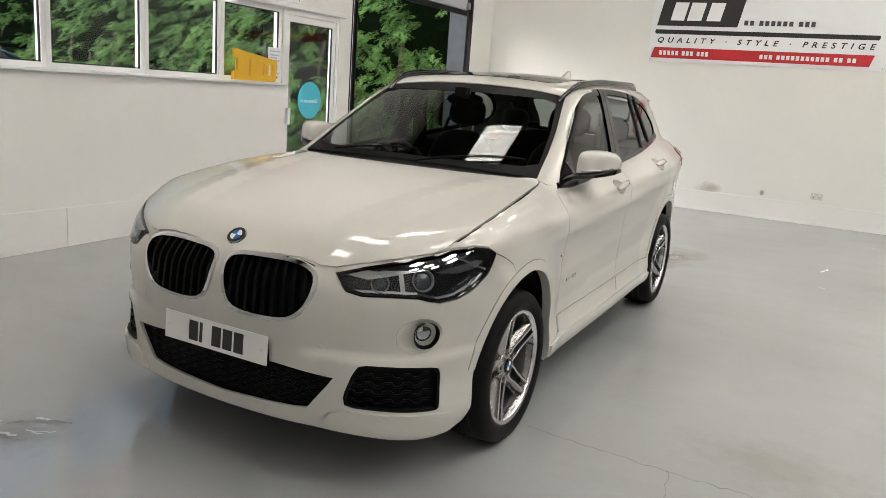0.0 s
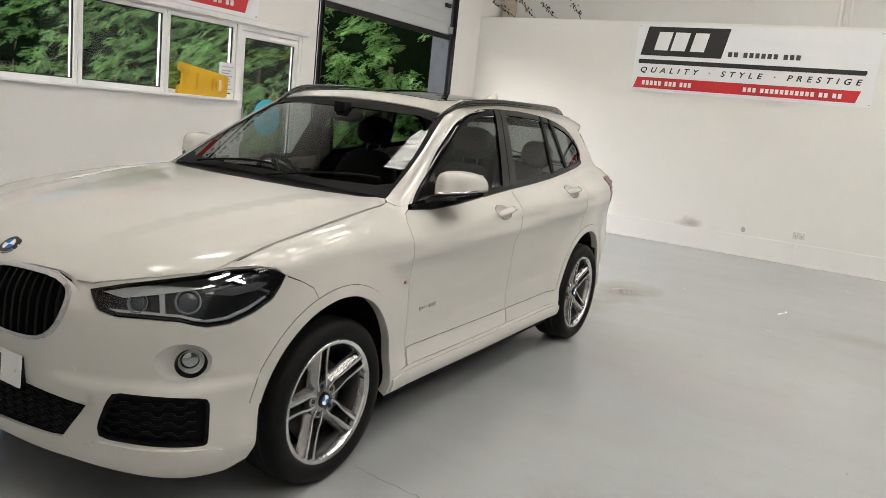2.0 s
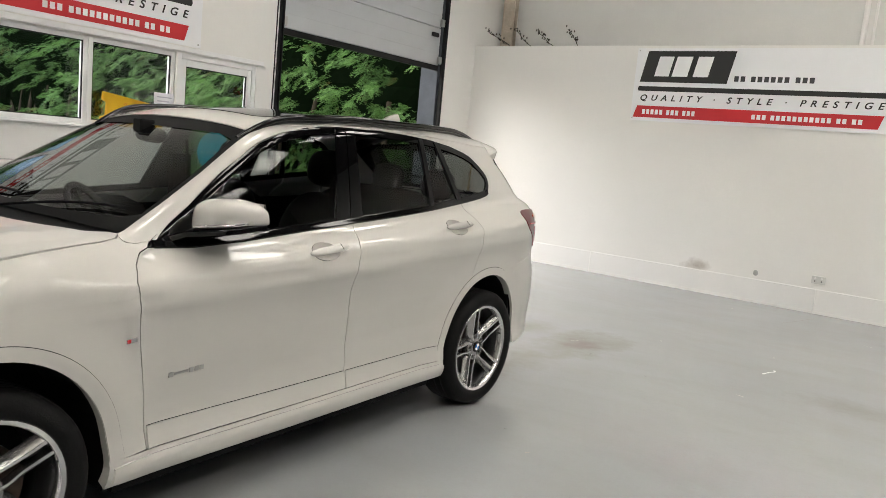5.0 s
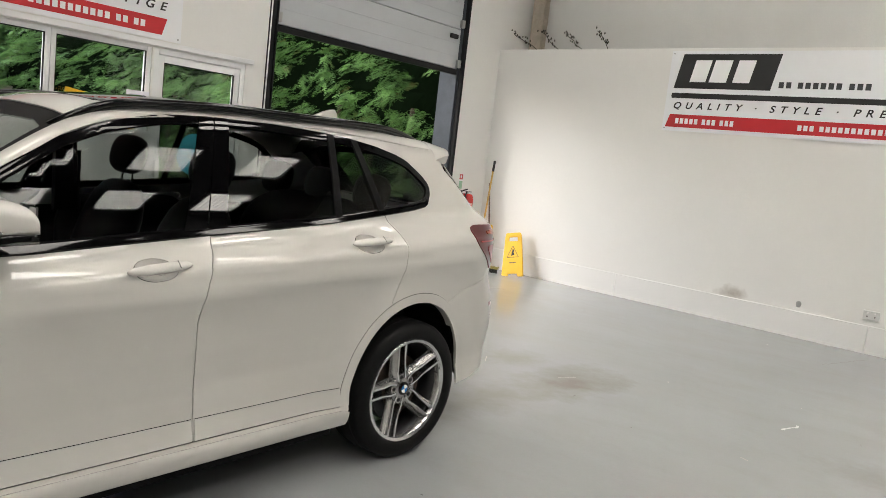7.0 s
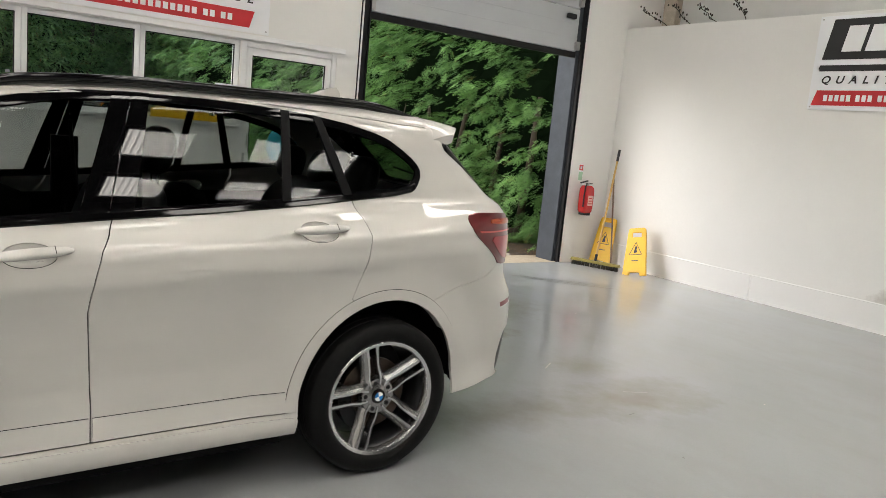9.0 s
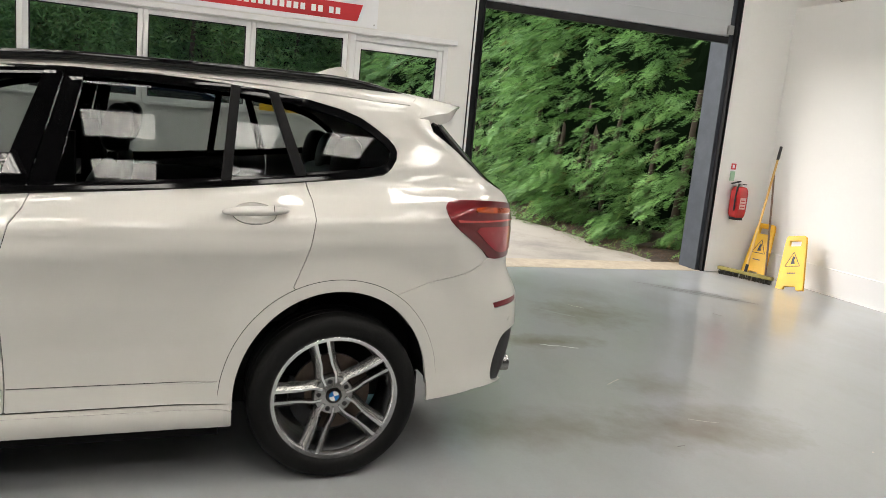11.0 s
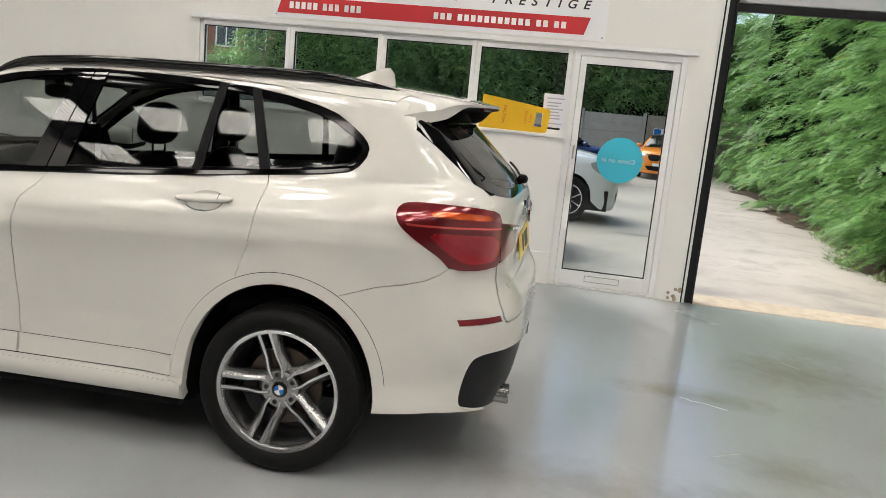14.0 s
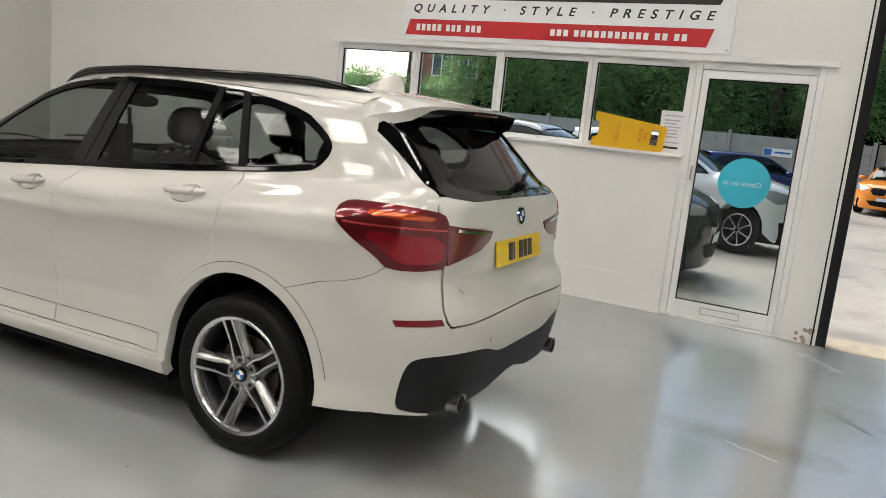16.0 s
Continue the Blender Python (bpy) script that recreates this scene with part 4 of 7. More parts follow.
# tail: lamps, tailgate, bumper
GATE = [(MID_R, 1.145), (2.45, 1.147), (2.235, 1.147), (2.12, 1.155), (2.066, 1.152), (2.090, 1.096), (2.112, 1.084), (2.128, 1.05), (2.126, .90), (2.128, .80), (2.126, .733), (2.14, .69), (2.158, .668), (2.25, .668), (2.40, .675), (MID_R, .682)]
GLAMP = [(2.129, 1.05), (2.25, 1.03), (2.378, 1.008), (2.36, .975), (2.300, .940), (2.21, .918), (2.139, .898)]
panel("pillar_cap", "belt", [(1.60, 1.36), (1.79, 1.37), (1.83, 1.385), (1.83, 1.47), (1.76, 1.51), (1.60, 1.53)], PAINT, car, step=.02, gap=0, lift=-.003, flange=0)
panel("tailgate", "belt", GATE, PAINT, car, mode="mid", step=.028, gap=.0015)
panel("tail_lamp", "belt", rounded(TAILLAMP, 1, .2), REDLENS, car, step=.02, gap=-.008, lift=.005, flange=.012, label="dark red tail lamp")
panel("gate_lamp", "belt", GLAMP, REDLENS, car, step=.02, gap=-.002, lift=.006, flange=.012, label="red lamp on the tailgate")
REFL = [(1.944, .690), (2.02, .695), (2.118, .700), (2.130, .676), (2.04, .670), (1.955, .666)]
def eased(line, turns=3):
    p = np.array(line, float)
    for _ in range(turns):
        q = np.stack([p[:-1] * .75 + p[1:] * .25, p[:-1] * .25 + p[1:] * .75], 1).reshape(-1, 2)
        p = np.vstack([p[:1], q, p[-1:]])
    return [tuple(v) for v in p]


CUT = eased([(2.108, .309), (2.02, .326), (1.974, .344), (1.982, .43), (2.002, .520), (2.04, .550), (2.15, .562), (2.323, .549), (2.421, .502), (2.52, .50)])
RBUMP = (belt_arch(RR, OA, OB, 59.5, 59, 2)[:1] + belt_arch(RR, IA, IB, 59.5, 1, 26) + [(1.684, .32), (1.682, .300), (1.80, .31), (1.90, .318), (2.0, .316)] + CUT + [(MID_R, .50), (MID_R, .678), (2.40, .671), (2.25, .664), (2.155, .663), (2.135, .687), (2.122, .733), (2.122, .80), (2.122, .888), (2.032, .880), (1.928, .882), (1.905, .883), (1.875, .859), (1.829, .834), (1.76, .811), (1.673, .791)])
panel("rear_bumper", "belt", RBUMP, PAINT, car, mode="mid", holes=[REFL], step=.028, gap=.0008)
panel("reflector", "belt", REFL, REDDARK, car, step=.02, gap=.001, lift=-.002, label="dark red reflector")
DIFF = CUT + [(MID_R, .498), (MID_R, .36), (2.439, .302), (2.30, .295), (2.2, .298)]
panel("rear_diffuser", "belt", DIFF, GREYPLAST, car, mode="mid", step=.03, gap=0, lift=-.012, flange=.03, label="dark grey plastic rear valance")

# rear window with black glass wings and roof spoiler
RWIN = [(0, 1.135), (.44, 1.132), (.575, 1.150), (.602, 1.17), (.612, 1.19), (.608, 1.281), (.598, 1.375), (.58, 1.40), (.53, 1.425), (0, 1.48)]
panel("rear_screen", "back", [(0, 1.155), (.46, 1.155), (.52, 1.18), (.50, 1.31), (.46, 1.43), (0, 1.44)], REARGLASS, car, mode="mid", step=.05, gap=0, lift=-.004, flange=0, label="tinted rear window")
panel("rear_screen_border", "back", RWIN[:-1] + [(0, 1.48), (0, 1.42), (.40, 1.415), (.445, 1.395), (.48, 1.30), (.495, 1.20), (.47, 1.178), (.40, 1.170), (0, 1.168)], GLOSSBLACK, car, mode="mid", step=.03, gap=0, lift=.002, flange=.01, label="gloss black border of the rear window")
panel("wing_glass", "belt", [(1.80, 1.398), (1.876, 1.347), (1.941, 1.294), (1.998, 1.241), (2.048, 1.191), (2.10, 1.165), (2.22, 1.165), (2.16, 1.28), (2.05, 1.40), (1.95, 1.44), (1.85, 1.42)], SATIN, car, step=.03, gap=0, lift=-.0035, flange=0, label="gloss black glass wing beside the rear window")

# inner shell behind the gaps, floor pan and wheel houses
SHELL = [(MID_F, .20), (-1.9, .20), (-1.80, .26)] + belt_arch(FR, .40, .442, 176, 4, 24) + [(-.93, .24), (.93, .24)] + belt_arch(RR, .40, .442, 176, 4, 24) + [(1.75, .30), (1.95, .31), (MID_R, .31), (MID_R, 1.06), (2.0, 1.06), (1.2, 1.05), (0, 1.02), (-.8, 1.00), (-1.3, .97), (-1.6, .90), (-2.2, .80), (MID_F, .82)]
panel("inner_shell", "belt", SHELL, TRIM, car, mode="mid", step=.05, gap=0, lift=-.034, flange=0)
bm = bmesh.new()
for lo, hi in (((-.50, -1.90, .20), (.50, -1.78, .225)), ((-.52, -1.78, .19), (.52, -.9, .24)), ((-.83, -.9, .20), (.83, .9, .26)), ((-.52, .9, .20), (.52, 1.78, .30)), ((-.50, 1.78, .30), (.50, 1.98, .34))):
    box(lo, hi, bm)
part("floor_pan", bm, TRIM, car)
for s in (-1, 1):
    for wy in (FR, RR):
        bm = bmesh.new()
        n = 24
        ring = [(wy + .405 * math.cos(q), .335 + .447 * math.sin(q)) for q in np.linspace(-.25 if wy < 0 else .05, math.pi + (.0 if wy < 0 else .25), n)]
        a = [bm.verts.new((s * .838, y, z)) for y, z in ring]
        b = [bm.verts.new((s * .50, y, z)) for y, z in ring]
        for i in range(n - 1):
            bm.faces.new((a[i], a[i + 1], b[i + 1], b[i]))
        bm.faces.new(b)
        part("wheel_house", bm, PLASTIC, car)


# wheels: tyre, rim, five pairs of spokes, hub, bolts, disc and caliper
def ring_mesh(profile, n=64):
    """A profile of (radius, x) turned round the x axis."""
    bm = bmesh.new()
    rows = [[bm.verts.new((x, r * math.cos(q), r * math.sin(q))) for r, x in profile] for q in np.linspace(0, 2 * math.pi, n, endpoint=False)]
    for i in range(n):
        for j in range(len(profile) - 1):
            bm.faces.new((rows[i][j], rows[i][j + 1], rows[(i + 1) % n][j + 1], rows[(i + 1) % n][j]))
    bmesh.ops.recalc_face_normals(bm, faces=bm.faces[:])
    return bm


def spoke_bar(line, sign, face, turn, bright):
    """One spoke of a pair: a narrow bright edge on top of a broad grey flank that falls away from the gap."""
    bm = bmesh.new()
    rows = []
    for r, o in line:
        x = face(r)
        w = .0075 + .004 * max(0, (r - .12) / .1)
        if bright:
            pts = [(x + .0012, o), (x + .0012, o + w), (x - .003, o + w + .001), (x - .003, o - .001)]
        else:
            pts = [(x, o - .0005), (x, o + w), (x - .010, o + w + .012), (x - .034, o + w + .022), (x - .045, o + .004)]
        rows.append([bm.verts.new((px, sign * po, r)) for px, po in pts])
    n = len(rows[0])
    for a, b in zip(rows, rows[1:]):
        for k in range(n):
            bm.faces.new((a[k], a[(k + 1) % n], b[(k + 1) % n], b[k]))
    bm.faces.new(rows[0])
    bm.faces.new(rows[-1])
    bmesh.ops.recalc_face_normals(bm, faces=bm.faces[:])
    bm.transform(Matrix.Rotation(turn, 4, "X"))
    return bm


WHEEL = None
def wheel(at, m):
    global WHEEL
    if WHEEL:
        made = {}
        for o in (WHEEL, *WHEEL.children_recursive):
            made[o] = o.copy()
            scene.collection.objects.link(made[o])
            made[o].parent = made.get(o.parent, o.parent)
        made[WHEEL].matrix_basis = m
        return
    tp = [(.246, .092), (.253, .106), (.268, .115), (.290, .118), (.312, .112), (.326, .098), (.332, .085), (.334, .0), (.332, -.085), (.326, -.098), (.30, -.115), (.262, -.116), (.235, -.10)]
    w = part("wheel", smooth(mesh_of("wheel", ring_mesh(tp, 72), TYRE), 50), None, car, "black low profile tyre on a double spoke alloy rim")
    w.matrix_basis = m
    # tread grooves
    for x in (-.045, 0, .045):
        part("tread_groove", mesh_of("tread_groove", ring_mesh([(.3345, x - .005), (.3365, x - .003), (.3365, x + .003), (.3345, x + .005)], 48), DARK), None, w)
    part("rim", smooth(mesh_of("rim", ring_mesh([(.222, .094), (.232, .102), (.240, .104), (.236, .097), (.226, .086), (.222, .060)], 72), ALLOYGREY), 40), None, w)
    part("rim_barrel", smooth(mesh_of("rim_barrel", ring_mesh([(.222, .060), (.214, .05), (.205, -.02), (.208, -.025), (.21, -.10), (.232, -.11)], 72), BARREL), 40), None, w, "dark inner rim barrel")
    part("rim_lip", smooth(mesh_of("rim_lip", ring_mesh([(.219, .093), (.223, .1015), (.236, .1055), (.241, .101), (.236, .099)], 72), ALLOY), 40), None, w, "bright machined rim lip")
    face = lambda r: .068 + .030 * min(1, max(0, (r - .05) / .17)) ** 1.5
    line = [(.044, .016), (.060, .0195), (.078, .0218), (.094, .0212), (.114, .0178), (.132, .0162), (.18, .0158), (.226, .0160)]
    for k in range(5):
        base = 2 * math.pi * k / 5
        for sg in (-1, 1):
            sp = part("spoke", smooth(mesh_of("spoke", spoke_bar(line, sg, face, base, False), ALLOYGREY), 35), None, w)
            part("spoke_face", spoke_bar(line, sg, face, base, True), ALLOY, w, "bright machined spoke edge")
    part("hub", smooth(mesh_of("hub", ring_mesh([(.001, .070), (.034, .070), (.040, .066), (.072, .066), (.078, .055), (.078, .03)], 40), ALLOYGREY), 40), None, w)
    part("centre_cap", smooth(mesh_of("centre_cap", ring_mesh([(.0005, .077), (.024, .077), (.030, .074), (.031, .068)], 32), GLOSSBLACK), 40), None, w)
    for q in range(4):
        bm = bmesh.new()
        c = bm.verts.new((.0782, 0, 0))
        arcs = [bm.verts.new((.0782, .019 * math.cos(a), .019 * math.sin(a))) for a in np.linspace(q * math.pi / 2, (q + 1) * math.pi / 2, 8)]
        for i in range(7):
            bm.faces.new((c, arcs[i], arcs[i + 1]))
        part("badge_quarter", bm, BLUE if q % 2 else WHITEENAMEL, w)
    for k in range(5):
        a = 2 * math.pi * k / 5 + math.pi / 2
        part("wheel_bolt", tube((.045, .056 * math.cos(a), .056 * math.sin(a)), (.0675, .056 * math.cos(a), .056 * math.sin(a)), .0095, n=6), DARK, w)
    part("brake_disc", smooth(mesh_of("brake_disc", ring_mesh([(.06, .02), (.155, .02), (.155, .0), (.06, .0)], 48), DISC), 40), None, w)
    bm = bmesh.new()
    loops = []
    for i in range(10):
        rot = Matrix.Rotation(radians(55 + 10 * i), 4, "X")
        loops.append([bm.verts.new(rot @ Vector(p)) for p in ((-.02, 0, .11), (.035, 0, .11), (.035, 0, .172), (-.02, 0, .172))])
    for p, q in zip(loops, loops[1:]):
        for k in range(4):
            bm.faces.new((p[k], p[(k + 1) % 4], q[(k + 1) % 4], q[k]))
    bm.faces.new(loops[0][::-1])
    bm.faces.new(loops[-1])
    bmesh.ops.recalc_face_normals(bm, faces=bm.faces)
    part("brake_caliper", bm, GREYPLAST, w)
    part("valve", tube((.08, .205, .0), (.105, .2, 0), .004, n=8), DARK, w)
    # rims of nineteen inches
    for o in w.children:
        if o.name.split(".")[0] not in ("tread_groove", "brake_disc", "brake_caliper"):
            o.data.transform(Matrix.Diagonal((1, 1.055, 1.055, 1)))
    WHEEL = w


wheel(None, pose(.775, FR, .335, 12, 0, 0))
wheel(None, pose(.775, RR, .335, 15, 0, 0))
wheel(None, pose(-.775, FR, .335, 40, 0, 180))
wheel(None, pose(-.775, RR, .335, 15, 0, 180))



# ==== the car: fittings ====
def spot(u, z, lift=0.0, chart_name="belt", side=1):
    """A frame on the body: its z axis stands off the skin, its y axis points up."""
    p = CHARTS[chart_name]([(u, z)])
    n = Vector(normals(p)[0])
    p = Vector(p[0]) + n * lift
    n.x *= side
    p.x *= side
    xax = Vector((0, 0, 1)).cross(n).normalized()
    yax = n.cross(xax)
    return Matrix(((xax.x, yax.x, n.x, p.x), (xax.y, yax.y, n.y, p.y), (xax.z, yax.z, n.z, p.z), (0, 0, 0, 1)))


def egg(size, power=2.6, n=24, m=None, bm=None):
    """A rounded block with soft edges."""
    own = bmesh.new()
    bmesh.ops.create_uvsphere(own, u_segments=n, v_segments=n // 2, radius=1)
    for v in own.verts:
        s = sum(abs(c) ** power for c in v.co) ** (-1 / power)
        v.co = Vector([c * s * k for c, k in zip(v.co, size)])
    if m is not None:
        own.transform(m)
    return own if bm is None else pour(own, bm)


def soft(name, bm, material, parent, label="", angle=60):
    return part(name, smooth(mesh_of(name, bm, material), angle), None, parent, label)


def dish(name, outline, depth, material, parent):
    """A hollow pressed into the skin inside an outline, on both sides of the car."""
    o = np.array(outline)
    c = o.mean(0)
    rows, rings = [], 7
    for k in range(rings + 1):
        r = 1 - k / rings
        uv = c + (o - c) * max(r, .001)
        p = on_belt(uv)
        rows.append(p - normals(p) * depth * (1 - r ** 3))
    for s in (1, -1):
        bm = bmesh.new()
        vs = [[bm.verts.new((p[0] * s, p[1], p[2])) for p in row] for row in rows]
        n = len(o)
        for k in range(rings):
            for i in range(n):
                bm.faces.new((vs[k][i], vs[k][(i + 1) % n], vs[k + 1][(i + 1) % n], vs[k + 1][i]))
        bmesh.ops.recalc_face_normals(bm, faces=bm.faces[:])
        soft(name, bm, material, parent)


dish("handle_cup", CUP_F, .032, PAINT, car)
dish("handle_cup", CUP_R, .032, PAINT, car)
for s in (1, -1):
    for y0, z0, tilt in ((.026, .990, 6), (1.013, 1.051, 4)):
        m = spot(y0, z0, .018, side=s)
        t = Matrix.Rotation(radians(tilt * s), 4, "Z")
        h = soft("door_handle", egg((.118, .0185, .014), 2.7, m=m @ t), PAINT, car)
        part("key_cover", box((.062, -.015, .0115), (.064, .015, .0135), m=m @ t), TRIM, h)

# head lamps
for_lamp = np.array(HEADLAMP)
LAMPIN = mat("lamp_inner", (.075, .077, .08), .18, .85, vary=.5, scale=30)
panel("lamp_ledge", "belt", [(-2.238, .80), (-2.10, .80), (-1.70, .86), (-1.60, .88), (-1.60, .93), (-1.75, .945), (-2.0, .92), (-2.20, .885), (-2.34, .885), (-2.34, .866), (-2.268, .850), (-2.240, .828)], PAINT, car, holes=[shrunk(HEADLAMP, .003)], step=.03, gap=0, lift=-.007, flange=0)
panel("lamp_bowl", "belt", HEADLAMP, LAMPIN, car, step=.03, gap=0, lift=-.030, flange=0, label="dark lamp housing")
panel("lamp_edge", "belt", HEADLAMP, GLOSSBLACK, car, holes=[shrunk(for_lamp, .006)], step=.02, gap=0, lift=.001, flange=.03, label="black lamp surround")
TOPB = [(-2.15, .834), (-2.083, .852), (-1.99, .871), (-1.874, .890), (-1.789, .906), (-1.72, .911), (-1.74, .898), (-1.80, .878), (-1.88, .860), (-1.99, .840), (-2.083, .822)]
panel("light_strip", "belt", TOPB, CHROME, car, step=.02, gap=0, lift=-.008, flange=.012, label="bright strip along the head lamp")
panel("lamp_wedge", "belt", [(-1.86, .848), (-1.78, .866), (-1.70, .880), (-1.665, .872), (-1.70, .850), (-1.78, .838)], CHROME, car, step=.02, gap=0, lift=-.016, flange=.01, label="bright corner reflector")
panel("lamp_divider", "belt", [(-1.985, .845), (-1.970, .848), (-1.965, .775), (-1.98, .775)], CHROME, car, step=.02, gap=0, lift=-.014, flange=.014)
LOWB = [(-2.13, .785), (-2.10, .777), (-2.016, .777), (-1.928, .772), (-1.89, .760), (-1.852, .752), (-1.792, .759), (-1.728, .786), (-1.672, .820), (-1.68, .828), (-1.735, .797), (-1.795, .770), (-1.852, .762), (-1.885, .768), (-1.925, .780), (-2.016, .786), (-2.10, .786)]
panel("lower_strip", "belt", LOWB, CHROME, car, step=.02, gap=0, lift=-.012, flange=.01, label="bright lower lamp strip")
panel("head_lamp", "belt", shrunk(for_lamp, .004), LENSGLASS, car, step=.03, gap=0, lift=.0005, flange=0, label="clear head lamp with twin projectors")
for s in (1, -1):
    for u, z, r in ((-2.045, .812, .034), (-1.905, .822, .042)):
        m = spot(u, z, -.024, side=s)
        bm = bmesh.new()
        n = 32
        vs = [[bm.verts.new(m @ Vector((q * math.cos(a), q * math.sin(a), h))) for q, h in ((r, .010), (r * .93, .014), (r * .86, .010), (r * .80, .0))] for a in np.linspace(0, 2 * math.pi, n, endpoint=False)]
        for i in range(n):
            for j in range(3):
                bm.faces.new((vs[i][j], vs[i][j + 1], vs[(i + 1) % n][j + 1], vs[(i + 1) % n][j]))
        soft("lamp_ring", bm, mat("pale_lamp_ring", (.45, .47, .5), .2, .6) if s > 0 and u < -2 else bpy.data.materials["pale_lamp_ring"], car, "pale ring light")
        soft("projector", egg((r * .78, r * .78, .012), 2, m=m), mat("lamp_eye", (.03, .035, .045), .05, coat=1) if s > 0 and u < -2 else bpy.data.materials["lamp_eye"], car, "dark projector lens")
    for k in range(4):
        m = spot(-1.76 + .025 * k, .885 - .012 * k, -.014, side=s)
        part("reflector_fin", box((-.022, -.004, 0), (.022, .004, .008), m=m @ Matrix.Rotation(radians(-20 * s), 4, "Z")), CHROME, car)

# kidney grilles
panel("kidney_frame", "belt", KIDNEY, CHROME, car, holes=[shrunk(KIDNEY, .013)], step=.015, gap=0, lift=.010, flange=.045, label="chrome kidney grille frame")
panel("grille_back", "belt", KIDNEY, TRIM, car, step=.04, gap=0, lift=-.030, flange=0)
inner_k = shrunk(KIDNEY, .006)
for k in range(9):
    u = -2.615 + .040 * k
    zs = np.linspace(.62, .87, 120)
    ok = zs[inside(np.stack([0 * zs + u, zs], 1), inner_k)]
    if len(ok) > 10:
        panel("grille_slat", "belt", [(u - .006, ok[0]), (u + .006, ok[0]), (u + .006, ok[-1]), (u - .006, ok[-1])], TRIM, car, step=.03, gap=0, lift=-.003, flange=.028)

# intakes: dark backs with rows of stepped bars
panel("intake_back", "belt", SIDEIN, TRIM, car, step=.04, gap=0, lift=-.028, flange=0)
panel("intake_rim", "belt", SIDEIN, PLASTIC, car, holes=[shrunk(SIDEIN, .010)], step=.02, gap=0, lift=-.001, flange=.03, label="black plastic intake surround")
MID_HALF = [(MID_F, .470)] + MIDIN[1:-1] + [(MID_F, .292)]
panel("intake_back", "belt", MID_HALF, TRIM, car, mode="mid", step=.04, gap=0, lift=-.028, flange=0)


def stepped(u0, u1, z, shape):
    us = np.arange(u0, u1, .006)
    ph = (us - u0) / .062 % 1
    zz = z + .007 * np.clip(np.sin(2 * math.pi * ph) * 2.2, -1, 1)
    uv = np.stack([us, zz], 1)
    return uv[inside(uv, shape)]


for z in (.372, .404, .436, .468):
    uv = stepped(-2.15, -1.87, z, shrunk(SIDEIN, .008))
    if len(uv) > 4:
        p = on_belt(uv)
        p = p - normals(p) * .014
        for s in (1, -1):
            part("grille_bar", pipe([(a * s, b, c) for a, b, c in p], .0045, 4), PLASTIC, car)
mid_poly = np.array(MID_HALF)
for z in (.322, .350, .378, .406, .434):
    uv = stepped(MID_F, -2.19, z, shrunk(mid_poly, .006))
    if len(uv) > 4:
        p = on_belt(uv)
        p = p - normals(p) * .014
        line = [(-a, b, c) for a, b, c in p[::-1]] + [tuple(q) for q in p]
        part("grille_bar", pipe(line, .0045, 4), PLASTIC, car)

# fog lamps, set in hollows
dish("fog_recess", FOG, .020, PAINT, car)
for s in (1, -1):
    m = spot(-1.892, .618, -.022, side=s)
    n = 36
    bm = bmesh.new()
    prof = ((.052, .028), (.048, .020), (.042, .004), (.040, .010))
    vs = [[bm.verts.new(m @ Vector((q * math.cos(a), q * math.sin(a), h))) for q, h in prof] for a in np.linspace(0, 2 * math.pi, n, endpoint=False)]
    for i in range(n):
        for j in range(3):
            bm.faces.new((vs[i][j], vs[i][j + 1], vs[(i + 1) % n][j + 1], vs[(i + 1) % n][j]))
    f = soft("fog_lamp", bm, PLASTIC, car, "round fog lamp in a black ring")
    soft("reflector_bowl", egg((.036, .036, .016), 2, m=m @ Matrix.Translation((0, 0, -.004))), CHROME, f)
    soft("lens", egg((.039, .039, .010), 2, m=m @ Matrix.Translation((0, 0, .008))), LENSGLASS, f)


# roundels and plates
def roundel(m, r):
    bm = bmesh.new()
    bmesh.ops.create_cone(bm, cap_ends=True, segments=40, radius1=r, radius2=r * .93, depth=.008)
    bm.transform(m)
    rim = part("roundel", bm, CHROME, car, "round blue and white badge")
    for k, (q, mt) in enumerate(((.93, GLOSSBLACK), )):
        bm = bmesh.new()
        bmesh.ops.create_cone(bm, cap_ends=True, segments=40, radius1=r * q, radius2=r * q * .98, depth=.009)
        bm.transform(m)
        part("badge_ring", bm, mt, rim)
    for q in range(4):
        pts = [(0, 0)] + [(r * .60 * math.cos(a), r * .60 * math.sin(a)) for a in np.linspace(q * math.pi / 2, (q + 1) * math.pi / 2, 9)]
        part("badge_quarter", prism(pts, .0055, m=m), BLUE if q % 2 else WHITEENAMEL, rim)


roundel(spot(0, -2.085, .003, "top"), .041)
roundel(spot(MID_R, 1.055, .004), .041)


def plate(m, material, label):
    p = part("number_plate", box((-.26, -.0555, 0), (.26, .0555, .005), bevel=.002, m=m), material, car, label)
    for x0, wd in ((-.13, .046), (-.075, .014), (-.012, .046), (.044, .046), (.100, .046)):
        part("plate_bar", box((x0, -.039, .005), (x0 + wd, .039, .0062), m=m), BLACK, p)
    for x in (-.235, .235):
        part("plate_screw", tube(m @ Vector((x, 0, .004)), m @ Vector((x, 0, .008)), .006, n=10), WHITEENAMEL, p)


